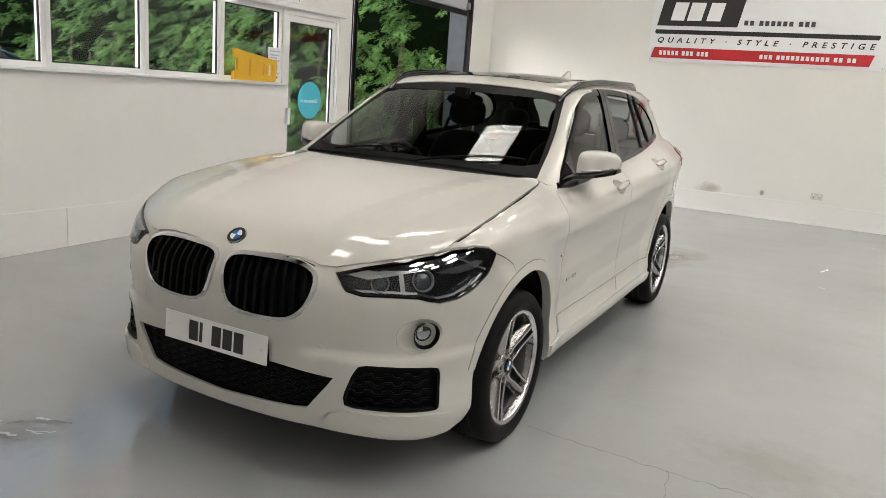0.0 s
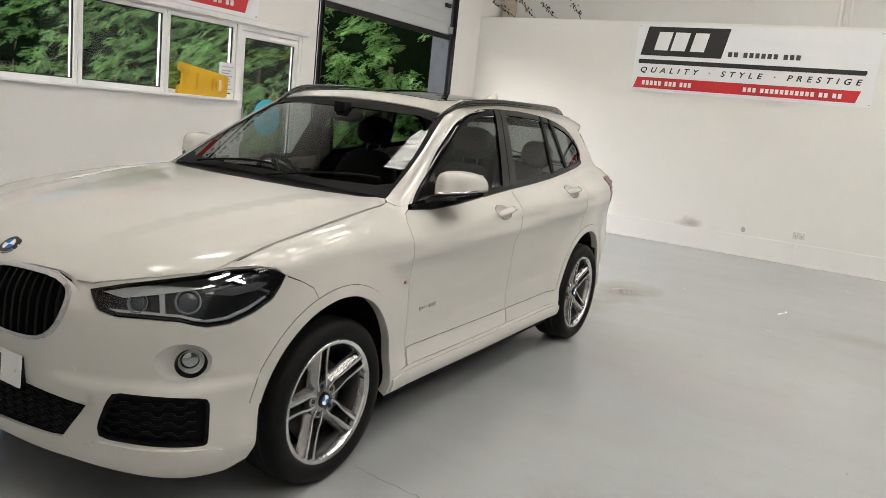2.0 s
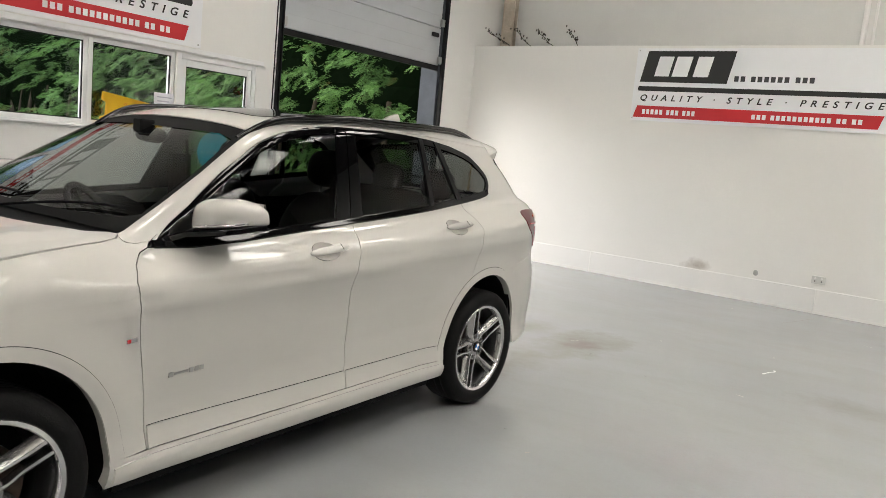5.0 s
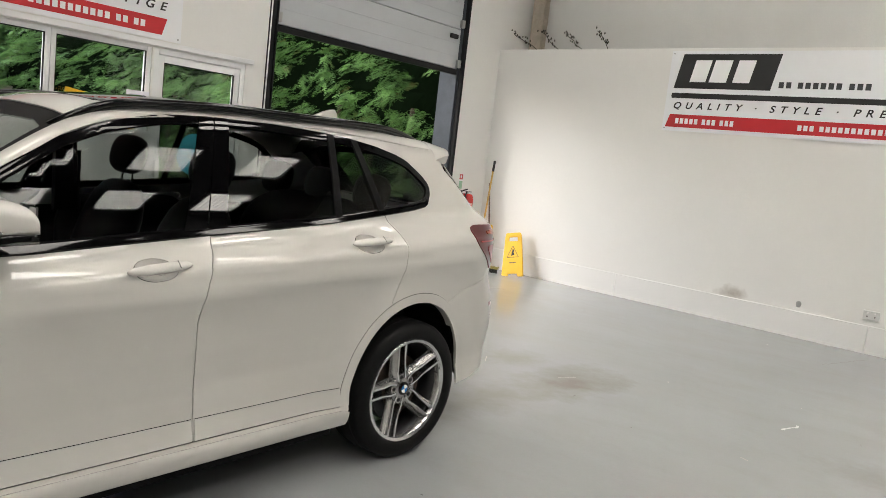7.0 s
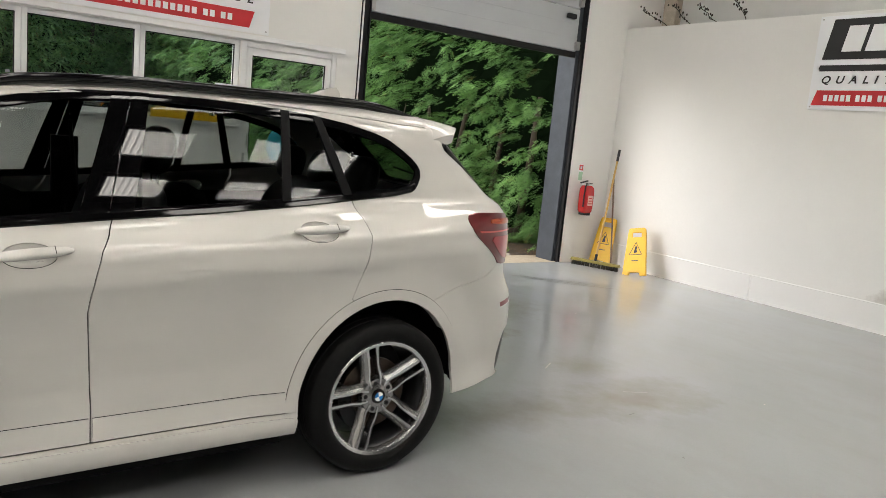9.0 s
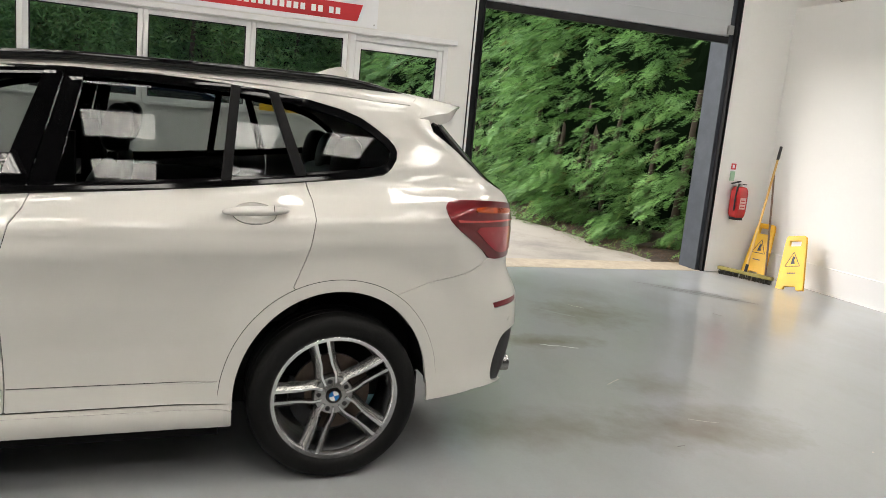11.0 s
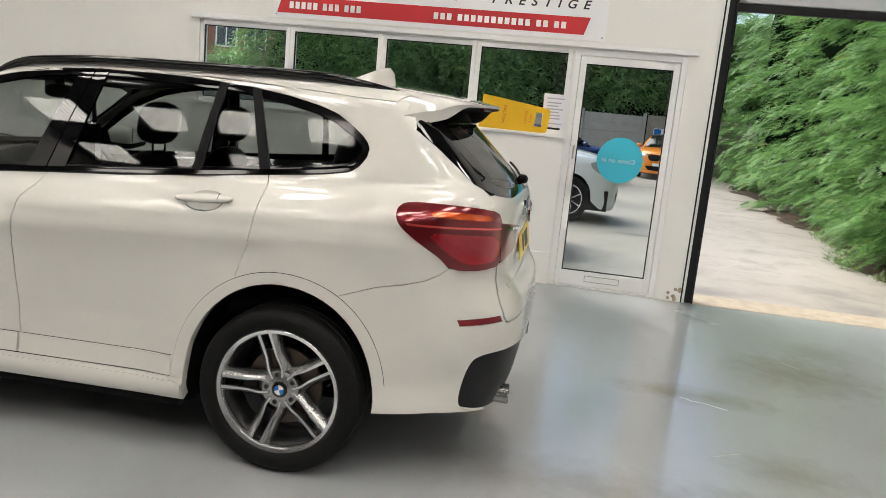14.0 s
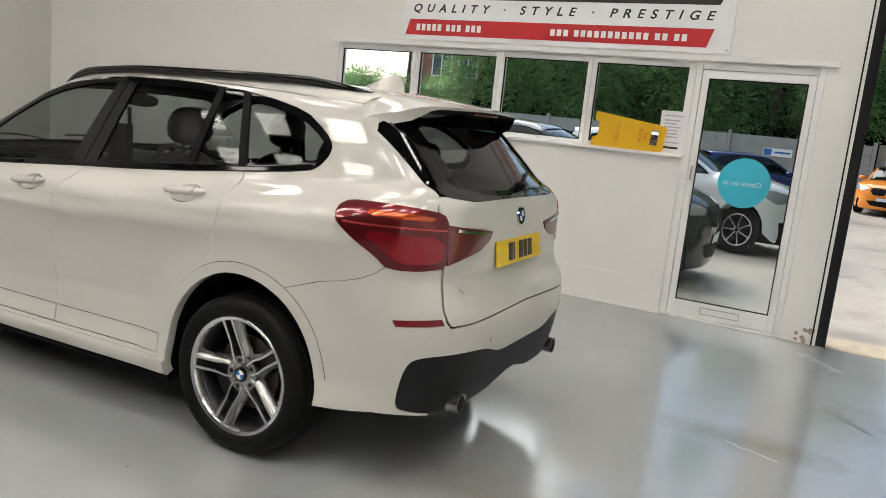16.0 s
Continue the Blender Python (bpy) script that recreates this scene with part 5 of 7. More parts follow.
fm = Matrix(((1, 0, 0, 0), (0, math.sin(radians(4)), -math.cos(radians(4)), -2.199), (0, math.cos(radians(4)), math.sin(radians(4)), .517), (0, 0, 0, 1)))
plate(fm, PLATEWHITE, "white front plate with dark bars")
part("plate_mount", box((-.25, -.05, -.05), (.25, .05, -.001), m=fm), TRIM, car)
rm = Matrix(((-1, 0, 0, 0), (0, -math.sin(radians(8)), math.cos(radians(8)), 2.172), (0, math.cos(radians(8)), math.sin(radians(8)), .905), (0, 0, 0, 1)))
plate(rm, PLATEYELLOW, "yellow rear plate with dark bars")

# small badges as plain bars, sensors and tow cover
for s in (1, -1):
    m = spot(-.872, .752, .001, side=s)
    mb = part("wing_badge", box((-.020, -.008, 0), (.020, .008, .003), m=m @ Matrix.Rotation(radians(4 * s), 4, "Z")), CHROME, car, "small bright wing badge")
    part("badge_stripe", box((-.018 if s > 0 else .004, -.006, .003), (-.004 if s > 0 else .018, .006, .0036), m=m @ Matrix.Rotation(radians(4 * s), 4, "Z")), EXTRED, mb)
    x0 = -.095
    for wd, hh in ((.018, .009), (.055, .0045), (.016, .009), (.016, .009), (.016, .009)):
        xx = x0 if s > 0 else -x0 - wd
        part("script_bar", box((xx, -hh, 0), (xx + wd, hh, .003), m=spot(-.620, .598, .001, side=s) @ Matrix.Rotation(radians(2 * s), 4, "Z")), BRASSY, car)
        x0 += wd + .006
    for u, z in ((-2.23, .56), (-1.86, .57)):
        m = spot(u, z, .0005, side=s)
        part("parking_sensor", tube(m @ Vector((0, 0, -.004)), m @ Vector((0, 0, .0015)), .010, n=20), PAINT, car)
    for u, z in ((2.36, .575), (2.06, .60)):
        m = spot(u, z, .0005, side=s)
        part("parking_sensor", tube(m @ Vector((0, 0, -.004)), m @ Vector((0, 0, .002)), .010, n=20), PAINT, car)
m = spot(-2.20, .60, .0005, side=-1)
part("tow_cover", tube(m @ Vector((0, 0, -.004)), m @ Vector((0, 0, .0008)), .028, n=28), PAINT, car)

# door mirrors: a faceted cap on a black foot that runs in to the sail
def mirror_loft(s, rows, n=20):
    """Sections across the car, each (x, front y, back y, bottom z, height, squareness)."""
    bm = bmesh.new()
    rings = []
    for x, yf, yb, z0, h, p in rows:
        ring = []
        for k in range(n):
            a = math.pi * k / (n - 1)
            c, q = math.cos(a), math.sin(a)
            ring.append(bm.verts.new((s * x, (yf + yb) / 2 - (yb - yf) / 2 * math.copysign(abs(c) ** p, c), z0 + h * abs(q) ** p)))
        rings.append(ring)
    for a, b in zip(rings, rings[1:]):
        for k in range(n):
            bm.faces.new((a[k], a[(k + 1) % n], b[(k + 1) % n], b[k]))
    bm.faces.new(rings[0])
    bm.faces.new(rings[-1])
    bmesh.ops.recalc_face_normals(bm, faces=bm.faces[:])
    return bm


for s in (1, -1):
    cap = [(.812, -.560, -.46, 1.118, .060, .6), (.816, -.595, -.42, 1.116, .088, .55), (.826, -.615, -.405, 1.116, .100, .55), (.85, -.622, -.398, 1.118, .106, .55), (.88, -.612, -.394, 1.122, .104, .55), (.91, -.590, -.392, 1.126, .098, .55),
           (.94, -.560, -.390, 1.130, .088, .55), (.962, -.525, -.389, 1.134, .076, .56), (.978, -.485, -.389, 1.138, .058, .6), (.986, -.45, -.395, 1.146, .032, .7)]
    mi = soft("door_mirror", mirror_loft(s, cap), PAINT, car, "white door mirror with black base", 50)
    foot = [(.770, -.70, -.60, 1.052, .030, .5), (.79, -.665, -.50, 1.066, .034, .5), (.82, -.632, -.42, 1.082, .034, .5), (.85, -.626, -.395, 1.086, .031, .5), (.91, -.594, -.391, 1.096, .029, .5), (.94, -.564, -.39, 1.101, .028, .5), (.962, -.528, -.389, 1.106, .027, .5), (.980, -.485, -.39, 1.111, .026, .5), (.989, -.45, -.397, 1.118, .018, .6)]
    soft("mirror_base", mirror_loft(s, foot), GLOSSBLACK, mi, "", 50)
    part("indicator_strip", pipe([(s * x, yf - .001, z0 + .005) for x, yf, yb, z0, h, p in cap[3:9]], .0045, 6), CHROME, mi, "slim clear indicator strip")
    part("mirror_glass", box((s * .89 - .06, -.392, 1.13), (s * .89 + .06, -.386, 1.21), bevel=.001), CHROME, mi)
panel("mirror_sail", "belt", [(-.750, 1.054), (-.60, 1.046), (-.50, 1.05), (-.50, 1.215), (-.56, 1.178), (-.66, 1.115)], GLOSSBLACK, car, step=.02, gap=0, lift=.0015, flange=.008, label="black mirror mount panel")

# roof rails, fin, spoiler
edge_x = curve([(-.25, .528), (-.05, .558), (.1, .570), (.8, .566), (1.2, .540), (1.5, .492), (1.66, .455)])
for s in (1, -1):
    pts = []
    for y in np.linspace(-.21, 1.64, 44):
        x = float(edge_x(y))
        z = float(on_top([(x, y)])[0][2])
        k = min(1, (y + .21) / .28, (1.64 - y) / .34)
        pts.append((s * (x + .012), y, z - .014 + .038 * math.sin(max(k, 0) * math.pi / 2)))
    rail = part("roof_rail", pipe(pts, .0145, 8), GLOSSBLACK, car, "gloss black roof rail")
    pts2 = [(x - s * .006, y, z - .012) for x, y, z in pts[2:-2]]
    part("rail_foot", pipe(pts2, .013, 6), GLOSSBLACK, rail)
bm = bmesh.new()
prof = [(1.26, 0, .035), (1.33, .025, .034), (1.40, .056, .030), (1.45, .072, .024), (1.475, .074, .018), (1.495, .05, .014), (1.505, 0, .02)]
base = float(on_top([(0, 1.4)])[0][2]) - .012
rows = []
for y, h, w in prof:
    rows.append([bm.verts.new((-w, y, base)), bm.verts.new((-w * .35, y, base + .012 + h)), bm.verts.new((w * .35, y, base + .012 + h)), bm.verts.new((w, y, base))])
for a, b in zip(rows, rows[1:]):
    for j in range(3):
        bm.faces.new((a[j], a[j + 1], b[j + 1], b[j]))
bm.faces.new(rows[-1])
bmesh.ops.recalc_face_normals(bm, faces=bm.faces[:])
soft("antenna_fin", bm, PAINT, car, "white shark fin antenna", 50)

bm = bmesh.new()
nx, ny = 33, 9
top, bot = [], []
for j in range(ny):
    rt, rb = [], []
    for i in range(nx):
        x = (i / (nx - 1) * 2 - 1)
        v = j / (ny - 1)
        xx = x * (.590 - .04 * v)
        y0, y1 = 1.60 + .06 * abs(x) ** 6, 1.995 - .05 * x * x - .115 * x ** 4
        y = y0 + v * (y1 - y0)
        side = max(0, (abs(x) - .78) / .22)
        z = float(ROOF(y)) - .032 * (xx / .55) ** 2 - .012 * v * v - side ** 2 * (.095 * (1 - v) + .03 * v)
        rt.append(bm.verts.new((xx, y, z + .001)))
        low = z - .010 - .065 * (1 - v)
        hem = 1.393 + (y - 1.733) * .27
        low = min(z - .006, low * (1 - min(1, side * 1.3)) + hem * min(1, side * 1.3))
        rb.append(bm.verts.new((xx * .985, y - .006 * v, low)))
    top.append(rt)
    bot.append(rb)
for j in range(ny - 1):
    for i in range(nx - 1):
        bm.faces.new((top[j][i], top[j][i + 1], top[j + 1][i + 1], top[j + 1][i]))
for i in range(nx - 1):
    bm.faces.new((top[-1][i], top[-1][i + 1], bot[-1][i + 1], bot[-1][i]))
for j in range(ny - 1):
    bm.faces.new((top[j][0], top[j + 1][0], bot[j + 1][0], bot[j][0]))
    bm.faces.new((top[j][-1], bot[j][-1], bot[j + 1][-1], top[j + 1][-1]))
bmesh.ops.recalc_face_normals(bm, faces=bm.faces[:])
low_rows = [[tuple(v.co) for v in row] for row in bot]
sp = soft("roof_spoiler", bm, PAINT, car, "white roof spoiler", 45)
bm = bmesh.new()
vs = [[bm.verts.new(c) for c in row] for row in low_rows]
for j in range(ny - 1):
    for i in range(nx - 1):
        bm.faces.new((vs[j][i], vs[j + 1][i], vs[j + 1][i + 1], vs[j][i + 1]))
soft("spoiler_underside", bm, TRIM, sp, "black underside of the spoiler", 45)
part("brake_light", box((-.13, 1.93, 1.478), (.13, 1.95, 1.488), bevel=.003), REDDARK, sp)

# wipers
for x0, x1, y0 in ((.10, .60, -.985), (-.45, .06, -.99)):
    pts = []
    for k in range(12):
        x = x0 + (x1 - x0) * k / 11
        z = 1.115 + .045 * math.sin(k / 11 * 1.9)
        p = on_front([(x, z)])[0]
        pts.append((x, p[1] - .012, z + .006))
    part("wiper", pipe(pts, .006, 4), PLASTIC, car, "black windscreen wiper")
pts = [(-.02 - .035 * k, 0, 1.185 + .006 * k) for k in range(10)]
pts = [(x, float(on_back([(x, z)])[0][1]) + .012, z) for x, _, z in pts]
rw = part("rear_wiper", pipe(pts, .006, 4), PLASTIC, car, "black rear wiper")
part("wiper_hub", egg((.030, .026, .022), 2.3, 16, m=Matrix.Translation((-.02, pts[0][1] + .006, 1.183))), PLASTIC, rw)

# tail pipes and lamp details
REDHOT = red_lens("bright_red_lens", (.34, .002, .012))
REDPALE = red_lens("pale_red_lens", (.70, .07, .07))
for s in (1, -1):
    bm = bmesh.new()
    prof = [(.036, -.10), (.040, 0), (.041, .035), (.037, .036), (.034, .0), (.034, -.09)]
    n = 30
    vs = [[bm.verts.new((s * .545 + r * math.cos(a), 2.172 + x, .338 + r * math.sin(a))) for r, x in prof] for a in np.linspace(0, 2 * math.pi, n, endpoint=False)]
    for i in range(n):
        for j in range(len(prof) - 1):
            bm.faces.new((vs[i][j], vs[i][j + 1], vs[(i + 1) % n][j + 1], vs[(i + 1) % n][j]))
    soft("tail_pipe", bm, ALLOYGREY, car, "dull chrome tail pipe")
    part("pipe_end", tube((s * .545, 2.09, .338), (s * .545, 2.10, .338), .034, n=20), TRIM, car)
panel("lamp_amber", "belt", [(1.845, 1.092), (1.98, 1.087), (2.07, 1.079), (2.075, 1.062), (1.98, 1.066), (1.86, 1.070), (1.83, 1.074)], ORANGE, car, turns=1, step=.02, gap=0, lift=.0095, flange=.006, label="amber indicator band")
panel("lamp_band", "belt", [(1.752, 1.046), (1.84, 1.043), (1.98, 1.040), (2.122, 1.034), (2.122, 1.028), (1.98, 1.033), (1.84, 1.036), (1.756, 1.038)], REDPALE, car, step=.02, gap=0, lift=.0100, flange=.003)
panel("lamp_core", "belt", [(1.81, 1.017), (1.96, 1.012), (2.110, 1.005), (2.120, .912), (2.03, .901), (1.955, .903), (1.89, .945)], REDHOT, car, turns=1, step=.02, gap=0, lift=.0085, flange=.003)
panel("gate_lamp_strip", "belt", [(2.17, 1.036), (2.28, 1.018), (2.345, 1.006), (2.342, .999), (2.27, 1.008), (2.168, 1.024)], CHROME, car, step=.02, gap=0, lift=.012, flange=.004, label="bright strip on the tailgate lamp")
panel("gate_crease", "belt", [(2.20, .80), (2.5, .80), (MID_R, .80), (MID_R, .775), (2.5, .775), (2.22, .78)], PAINT, car, mode="mid", step=.03, gap=0, lift=.003, flange=.003)


# ==== the car: cabin ====
def seat(x, y, wide, label):
    s = part("seat", egg((wide, .27, .085), 3.2, 24, m=Matrix.Translation((x, y, .60)) @ Matrix.Rotation(radians(6), 4, "X")), SEAT, car, label)
    s.data.shade_smooth()
    soft("backrest", egg((wide * .98, .075, .34), 3.0, 28, m=Matrix.Translation((x, y + .30, .86)) @ Matrix.Rotation(radians(-18), 4, "X")), SEAT, s)
    return s


def head(x, y, z, s, wide=.135):
    soft("headrest", egg((wide, .055, .095), 2.8, 24, m=Matrix.Translation((x, y, z)) @ Matrix.Rotation(radians(-12), 4, "X")), SEAT, s)
    for q in (-.05, .05):
        part("headrest_post", tube((x + q, y - .01, z - .19), (x + q, y, z - .05), .006, n=8), CHROME, s)


for x in (.37, -.37):
    s = seat(x, .10, .25, "black leather front seat with headrest")
    head(x, .52, 1.31, s)
s = seat(0, 1.02, .62, "black leather rear bench")
for x in (.40, 0, -.40):
    head(x, 1.43, 1.235, s, .115)
bm = bmesh.new()
nx = 25
rows = []
for y, z in ((-.92, 1.035), (-.75, 1.055), (-.60, 1.045), (-.50, .99), (-.46, .88), (-.48, .70), (-.55, .45)):
    rows.append([bm.verts.new((-.76 + 1.52 * i / (nx - 1), y - .05 * ((i / (nx - 1) * 2 - 1) ** 2), z + (.045 * math.exp(-((-.76 + 1.52 * i / (nx - 1) + .37) / .16) ** 2) if -.8 < y < -.45 else 0))) for i in range(nx)])
for a, b in zip(rows, rows[1:]):
    for i in range(nx - 1):
        bm.faces.new((a[i], b[i], b[i + 1], a[i + 1]))
soft("dashboard", bm, TRIM, car, "black dashboard", 50)
wm = Matrix.Translation((-.37, -.32, .985)) @ Matrix.Rotation(radians(-62), 4, "X")
sw = part("steering_wheel", pipe([wm @ Vector((.185 * math.cos(a), .185 * math.sin(a), 0)) for a in np.linspace(0, 2 * math.pi, 40, endpoint=False)], .016, 8, True), SEAT, car, "black leather steering wheel")
soft("wheel_boss", egg((.075, .062, .03), 2.6, 20, m=wm @ Matrix.Translation((0, -.01, -.015))), TRIM, sw)
for a in (0, 180, 270):
    part("wheel_arm", box((.05, -.018, -.018), (.178, .018, -.002), m=wm @ Matrix.Rotation(radians(a), 4, "Z")), TRIM, sw)
soft("rear_view_mirror", egg((.115, .018, .035), 2.8, 20, m=Matrix.Translation((0, -.26, 1.415))), TRIM, car, "black rear view mirror")
part("mirror_stem", box((-.035, -.33, 1.42), (.035, -.26, 1.485), bevel=.01), TRIM, car)
panel("headliner", "top", [(0, -.14), (.50, -.12), (.55, .0), (.56, 1.4), (.50, 1.62), (0, 1.66)], mat("headliner_cloth", (.05, .05, .052), .9, relief=.1), car, mode="mid", step=.09, gap=0, lift=-.045, flange=0)
part("load_cover", box((-.60, 1.40, 1.06), (.60, 1.98, 1.075), bevel=.004), TRIM, car)
part("centre_console", box((-.11, -.55, .40), (.11, .35, .68), bevel=.03), TRIM, car)
for s in (1, -1):
    soft("door_card", egg((.045, .44, .22), 4, 20, m=Matrix.Translation((s * .76, -.22, .84))), TRIM, car)
    soft("door_card", egg((.045, .38, .22), 4, 20, m=Matrix.Translation((s * .76, .72, .86))), TRIM, car)
    part("seat_belt", pipe([(s * .61, .36, 1.38), (s * .62, .38, 1.15), (s * .58, .40, .9)], .010, 4), TRIM, car)
    part("inner_post", box((s * .64 - .02, .28, 1.0), (s * .64 + .02, .40, 1.30), m=Matrix.Translation((0, 0, 0))), TRIM, car)



# ==== loose things in the showroom ====
def floor_sign(m, label, text=False):
    s = thing("floor_sign", m, label, "wet floor sign")
    bm = bmesh.new()
    for y0, y1 in ((-.022, -.012), (.004, .014)):
        t = Matrix(((1, 0, 0, 0), (0, 0, -1, y1), (0, 1, 0, 0), (0, 0, 0, 1)))
        prism([(-.150, 0), (-.075, 0), (-.060, .045), (.060, .045), (.075, 0), (.150, 0), (.118, .50), (-.118, .50)], y1 - y0, bm, t, .002)
        prism([(-.118, .50), (-.062, .50), (-.062, .565), (-.113, .565)], y1 - y0, bm, t, .002)
        prism([(.062, .50), (.118, .50), (.113, .565), (.062, .565)], y1 - y0, bm, t, .002)
        prism([(-.113, .565), (.113, .565), (.105, .61), (.09, .622), (-.09, .622), (-.105, .61)], y1 - y0, bm, t, .003)
    part("board", bm, YELLOW, s)
    t = Matrix(((1, 0, 0, 0), (0, 0, -1, -.0222), (0, 1, 0, 0), (0, 0, 0, 1)))
    tri = [(-.080, .27), (.080, .27), (0, .43)]
    for a, b in [] if text else zip(tri, tri[1:] + tri[:1]):
        part("triangle_side", tube(t @ Vector((*a, 0)), t @ Vector((*b, 0)), .0035, n=6), BLACK, s)
    text or part("pictogram", prism([(-.02, .29), (.025, .30), (.012, .34), (.022, .37), (-.002, .385), (-.012, .345)], .0012, m=t), BLACK, s, "plain black mark in the triangle")
    text or part("print_bar", prism([(-.045, .185), (.045, .185), (.045, .196), (-.045, .196)], .0012, m=t), INK, s)
    if text:
        red = mat("red_sign_print", (.6, .10, .02), .5)
        for word, z in (("CAUTION", .205), ("WET", .445), ("FLOOR", .405)):
            me = lettering(word, .026, red)
            w = max(v.co.x for v in me.vertices)
            me.transform(t @ Matrix.Translation((-w / 2, z, .0005)))
            letters(me, "letter", s)
    return s


floor_sign(pose(-3.27, YB - .20, .004, -14, 0, 16), "yellow plastic floor sign leaning in the corner")
floor_sign(pose(-2.52, YB - .37, .004, -23, -12, 20), "yellow plastic floor sign leaning on the partition")
LYING = Matrix(((0, -1, 0, 0), (0, 0, 1, 0), (-1, 0, 0, 0), (0, 0, 0, 1)))
floor_sign(Matrix.Translation((XW + .036, 1.42, 1.556)) @ Matrix.Rotation(radians(-4.1), 4, "X") @ LYING, "yellow wet floor sign lying on its side on the window board", True)

br = thing("broom", (-3.07, 6.81, .0), "wide yard broom with wooden handle, leaning on the wall", "broom", 20)
part("broom_head", box((-.33, -.03, .055), (.33, .03, .090), bevel=.006), mat("olive_broom_wood", (.24, .20, .045), .55, vary=.3, scale=20), br, "olive stained broom head")
bm = bmesh.new()
rnd = random.Random(4)
for k in range(220):
    x, y = rnd.uniform(-.32, .32), rnd.uniform(-.026, .026)
    tube((x, y, .058), (x + rnd.uniform(-.01, .01), y * 1.3, .002), .0035, bm, 4)
tagged(part("bristles", bm, BRISTLE, br), kind="stuff")
part("handle", pipe([(0, 0, .08), (-.02, .22, .76), (-.038, .40, 1.36)], .013, 8), mat("yellow_wood_handle", (.62, .38, .10), .5, vary=.2), br)
part("grip", pipe([(-.038, .40, 1.36), (-.043, .445, 1.51)], .017, 8), DARK, br, "black grip")
part("socket_sleeve", pipe([(0, 0, .07), (-.003, .03, .17)], .018, 8), DARK, br)
pl = thing("spare_pole", (-3.06, 7.10, 0), "dark wooden pole leaning in the corner", "pole")
part("shaft", pipe([(0, 0, .0), (-.14, .07, .65), (-.26, .13, 1.19)], .011, 8), mat("brown_wood", (.16, .10, .07), .6, vary=.3), pl)

ex = thing("fire_extinguisher", (XW + .085, 6.84, .645), "red fire extinguisher hung on the wall", "fire extinguisher")
bm = tube((0, 0, 0), (0, 0, .33), .075, n=32)
soft("cylinder", egg((.078, .078, .185), 5, 32, m=Matrix.Translation((0, 0, .19))), EXTRED, ex)
part("foot_ring", tube((0, 0, -.008), (0, 0, .022), .074, n=28), DARK, ex)
part("neck", tube((0, 0, .36), (0, 0, .41), .022, n=16), BRASSY, ex)
part("lever", box((-.012, -.03, .415), (.012, .10, .43), bevel=.003, m=Matrix.Rotation(radians(14), 4, "X")), DARK, ex)
part("lower_lever", box((-.010, -.03, .395), (.010, .085, .405), bevel=.003), DARK, ex)
part("hose", pipe([(.02, -.03, .40), (.04, -.075, .36), (.045, -.088, .25), (.045, -.085, .10)], .010, 6), DARK, ex)
part("label_panel", box((.0765, -.04, .12), (.0790, .04, .25), bevel=.001), mat("pale_label", (.72, .35, .32), .4), ex)
for k in range(3):
    part("label_bar", box((.079, -.03, .14 + .035 * k), (.0795, .03, .152 + .035 * k)), EXTRED, ex)
part("wall_hook", box((-.085, -.02, .30), (-.06, .02, .37)), BRASSY, ex)

sg = thing("extinguisher_sign", (XW + .001, 6.77, 1.07), "small red and green safety sign on the wall", "sign")
part("plate", box((0, -.04, 0), (.003, .04, .21), bevel=.001), WHITEINK, sg)
part("red_field", box((.003, -.035, .135), (.0036, .035, .205)), RED, sg)
part("green_field", box((.003, -.035, .005), (.0036, .035, .115)), mat("pale_green_print", (.35, .55, .38), .5), sg)
part("mark", box((.0036, -.015, .15), (.004, .015, .19)), WHITEINK, sg)

so = thing("wall_socket", (1.67, YB - .001, .395), "white double wall socket on the partition", "socket")
part("box", box((-.075, -.035, -.045), (.075, 0, .045), bevel=.005), mat("socket_plastic", (.62, .62, .60), .4), so)
for x in (-.035, .035):
    part("switch", box((x - .008, -.038, .015), (x + .008, -.035, .032), bevel=.001), PANEL, so)
    part("outlet_hole", box((x - .006, -.0358, -.02), (x + .006, -.0352, -.005)), INK, so)
so2 = thing("cable_clip", (.97, YB - .001, .36), "small grey cable outlet on the partition", "outlet")
soft("dome", egg((.028, .012, .034), 2.6, 16), mat("grey_blank", (.42, .42, .41), .6, vary=.2), so2)

pp = thing("paper_notice", (XW - .012, 2.085, 1.46), "white paper notice taped inside the window", "notice")
part("sheet", box((0, -.11, 0), (.0015, .11, .30)), PAPER, pp)
FADED = mat("faded_print", (.45, .46, .55), .6)
rnd = random.Random(9)
for j in range(6):
    part("print_line", box((.0015, -.075, .075 + .028 * j), (.002, rnd.uniform(.03, .075), .087 + .028 * j)), FADED, pp)
part("print_line", box((.0015, -.08, .255), (.002, .08, .265)), FADED, pp)
part("print_line", box((.0015, -.07, .03), (.002, .07, .04)), FADED, pp)

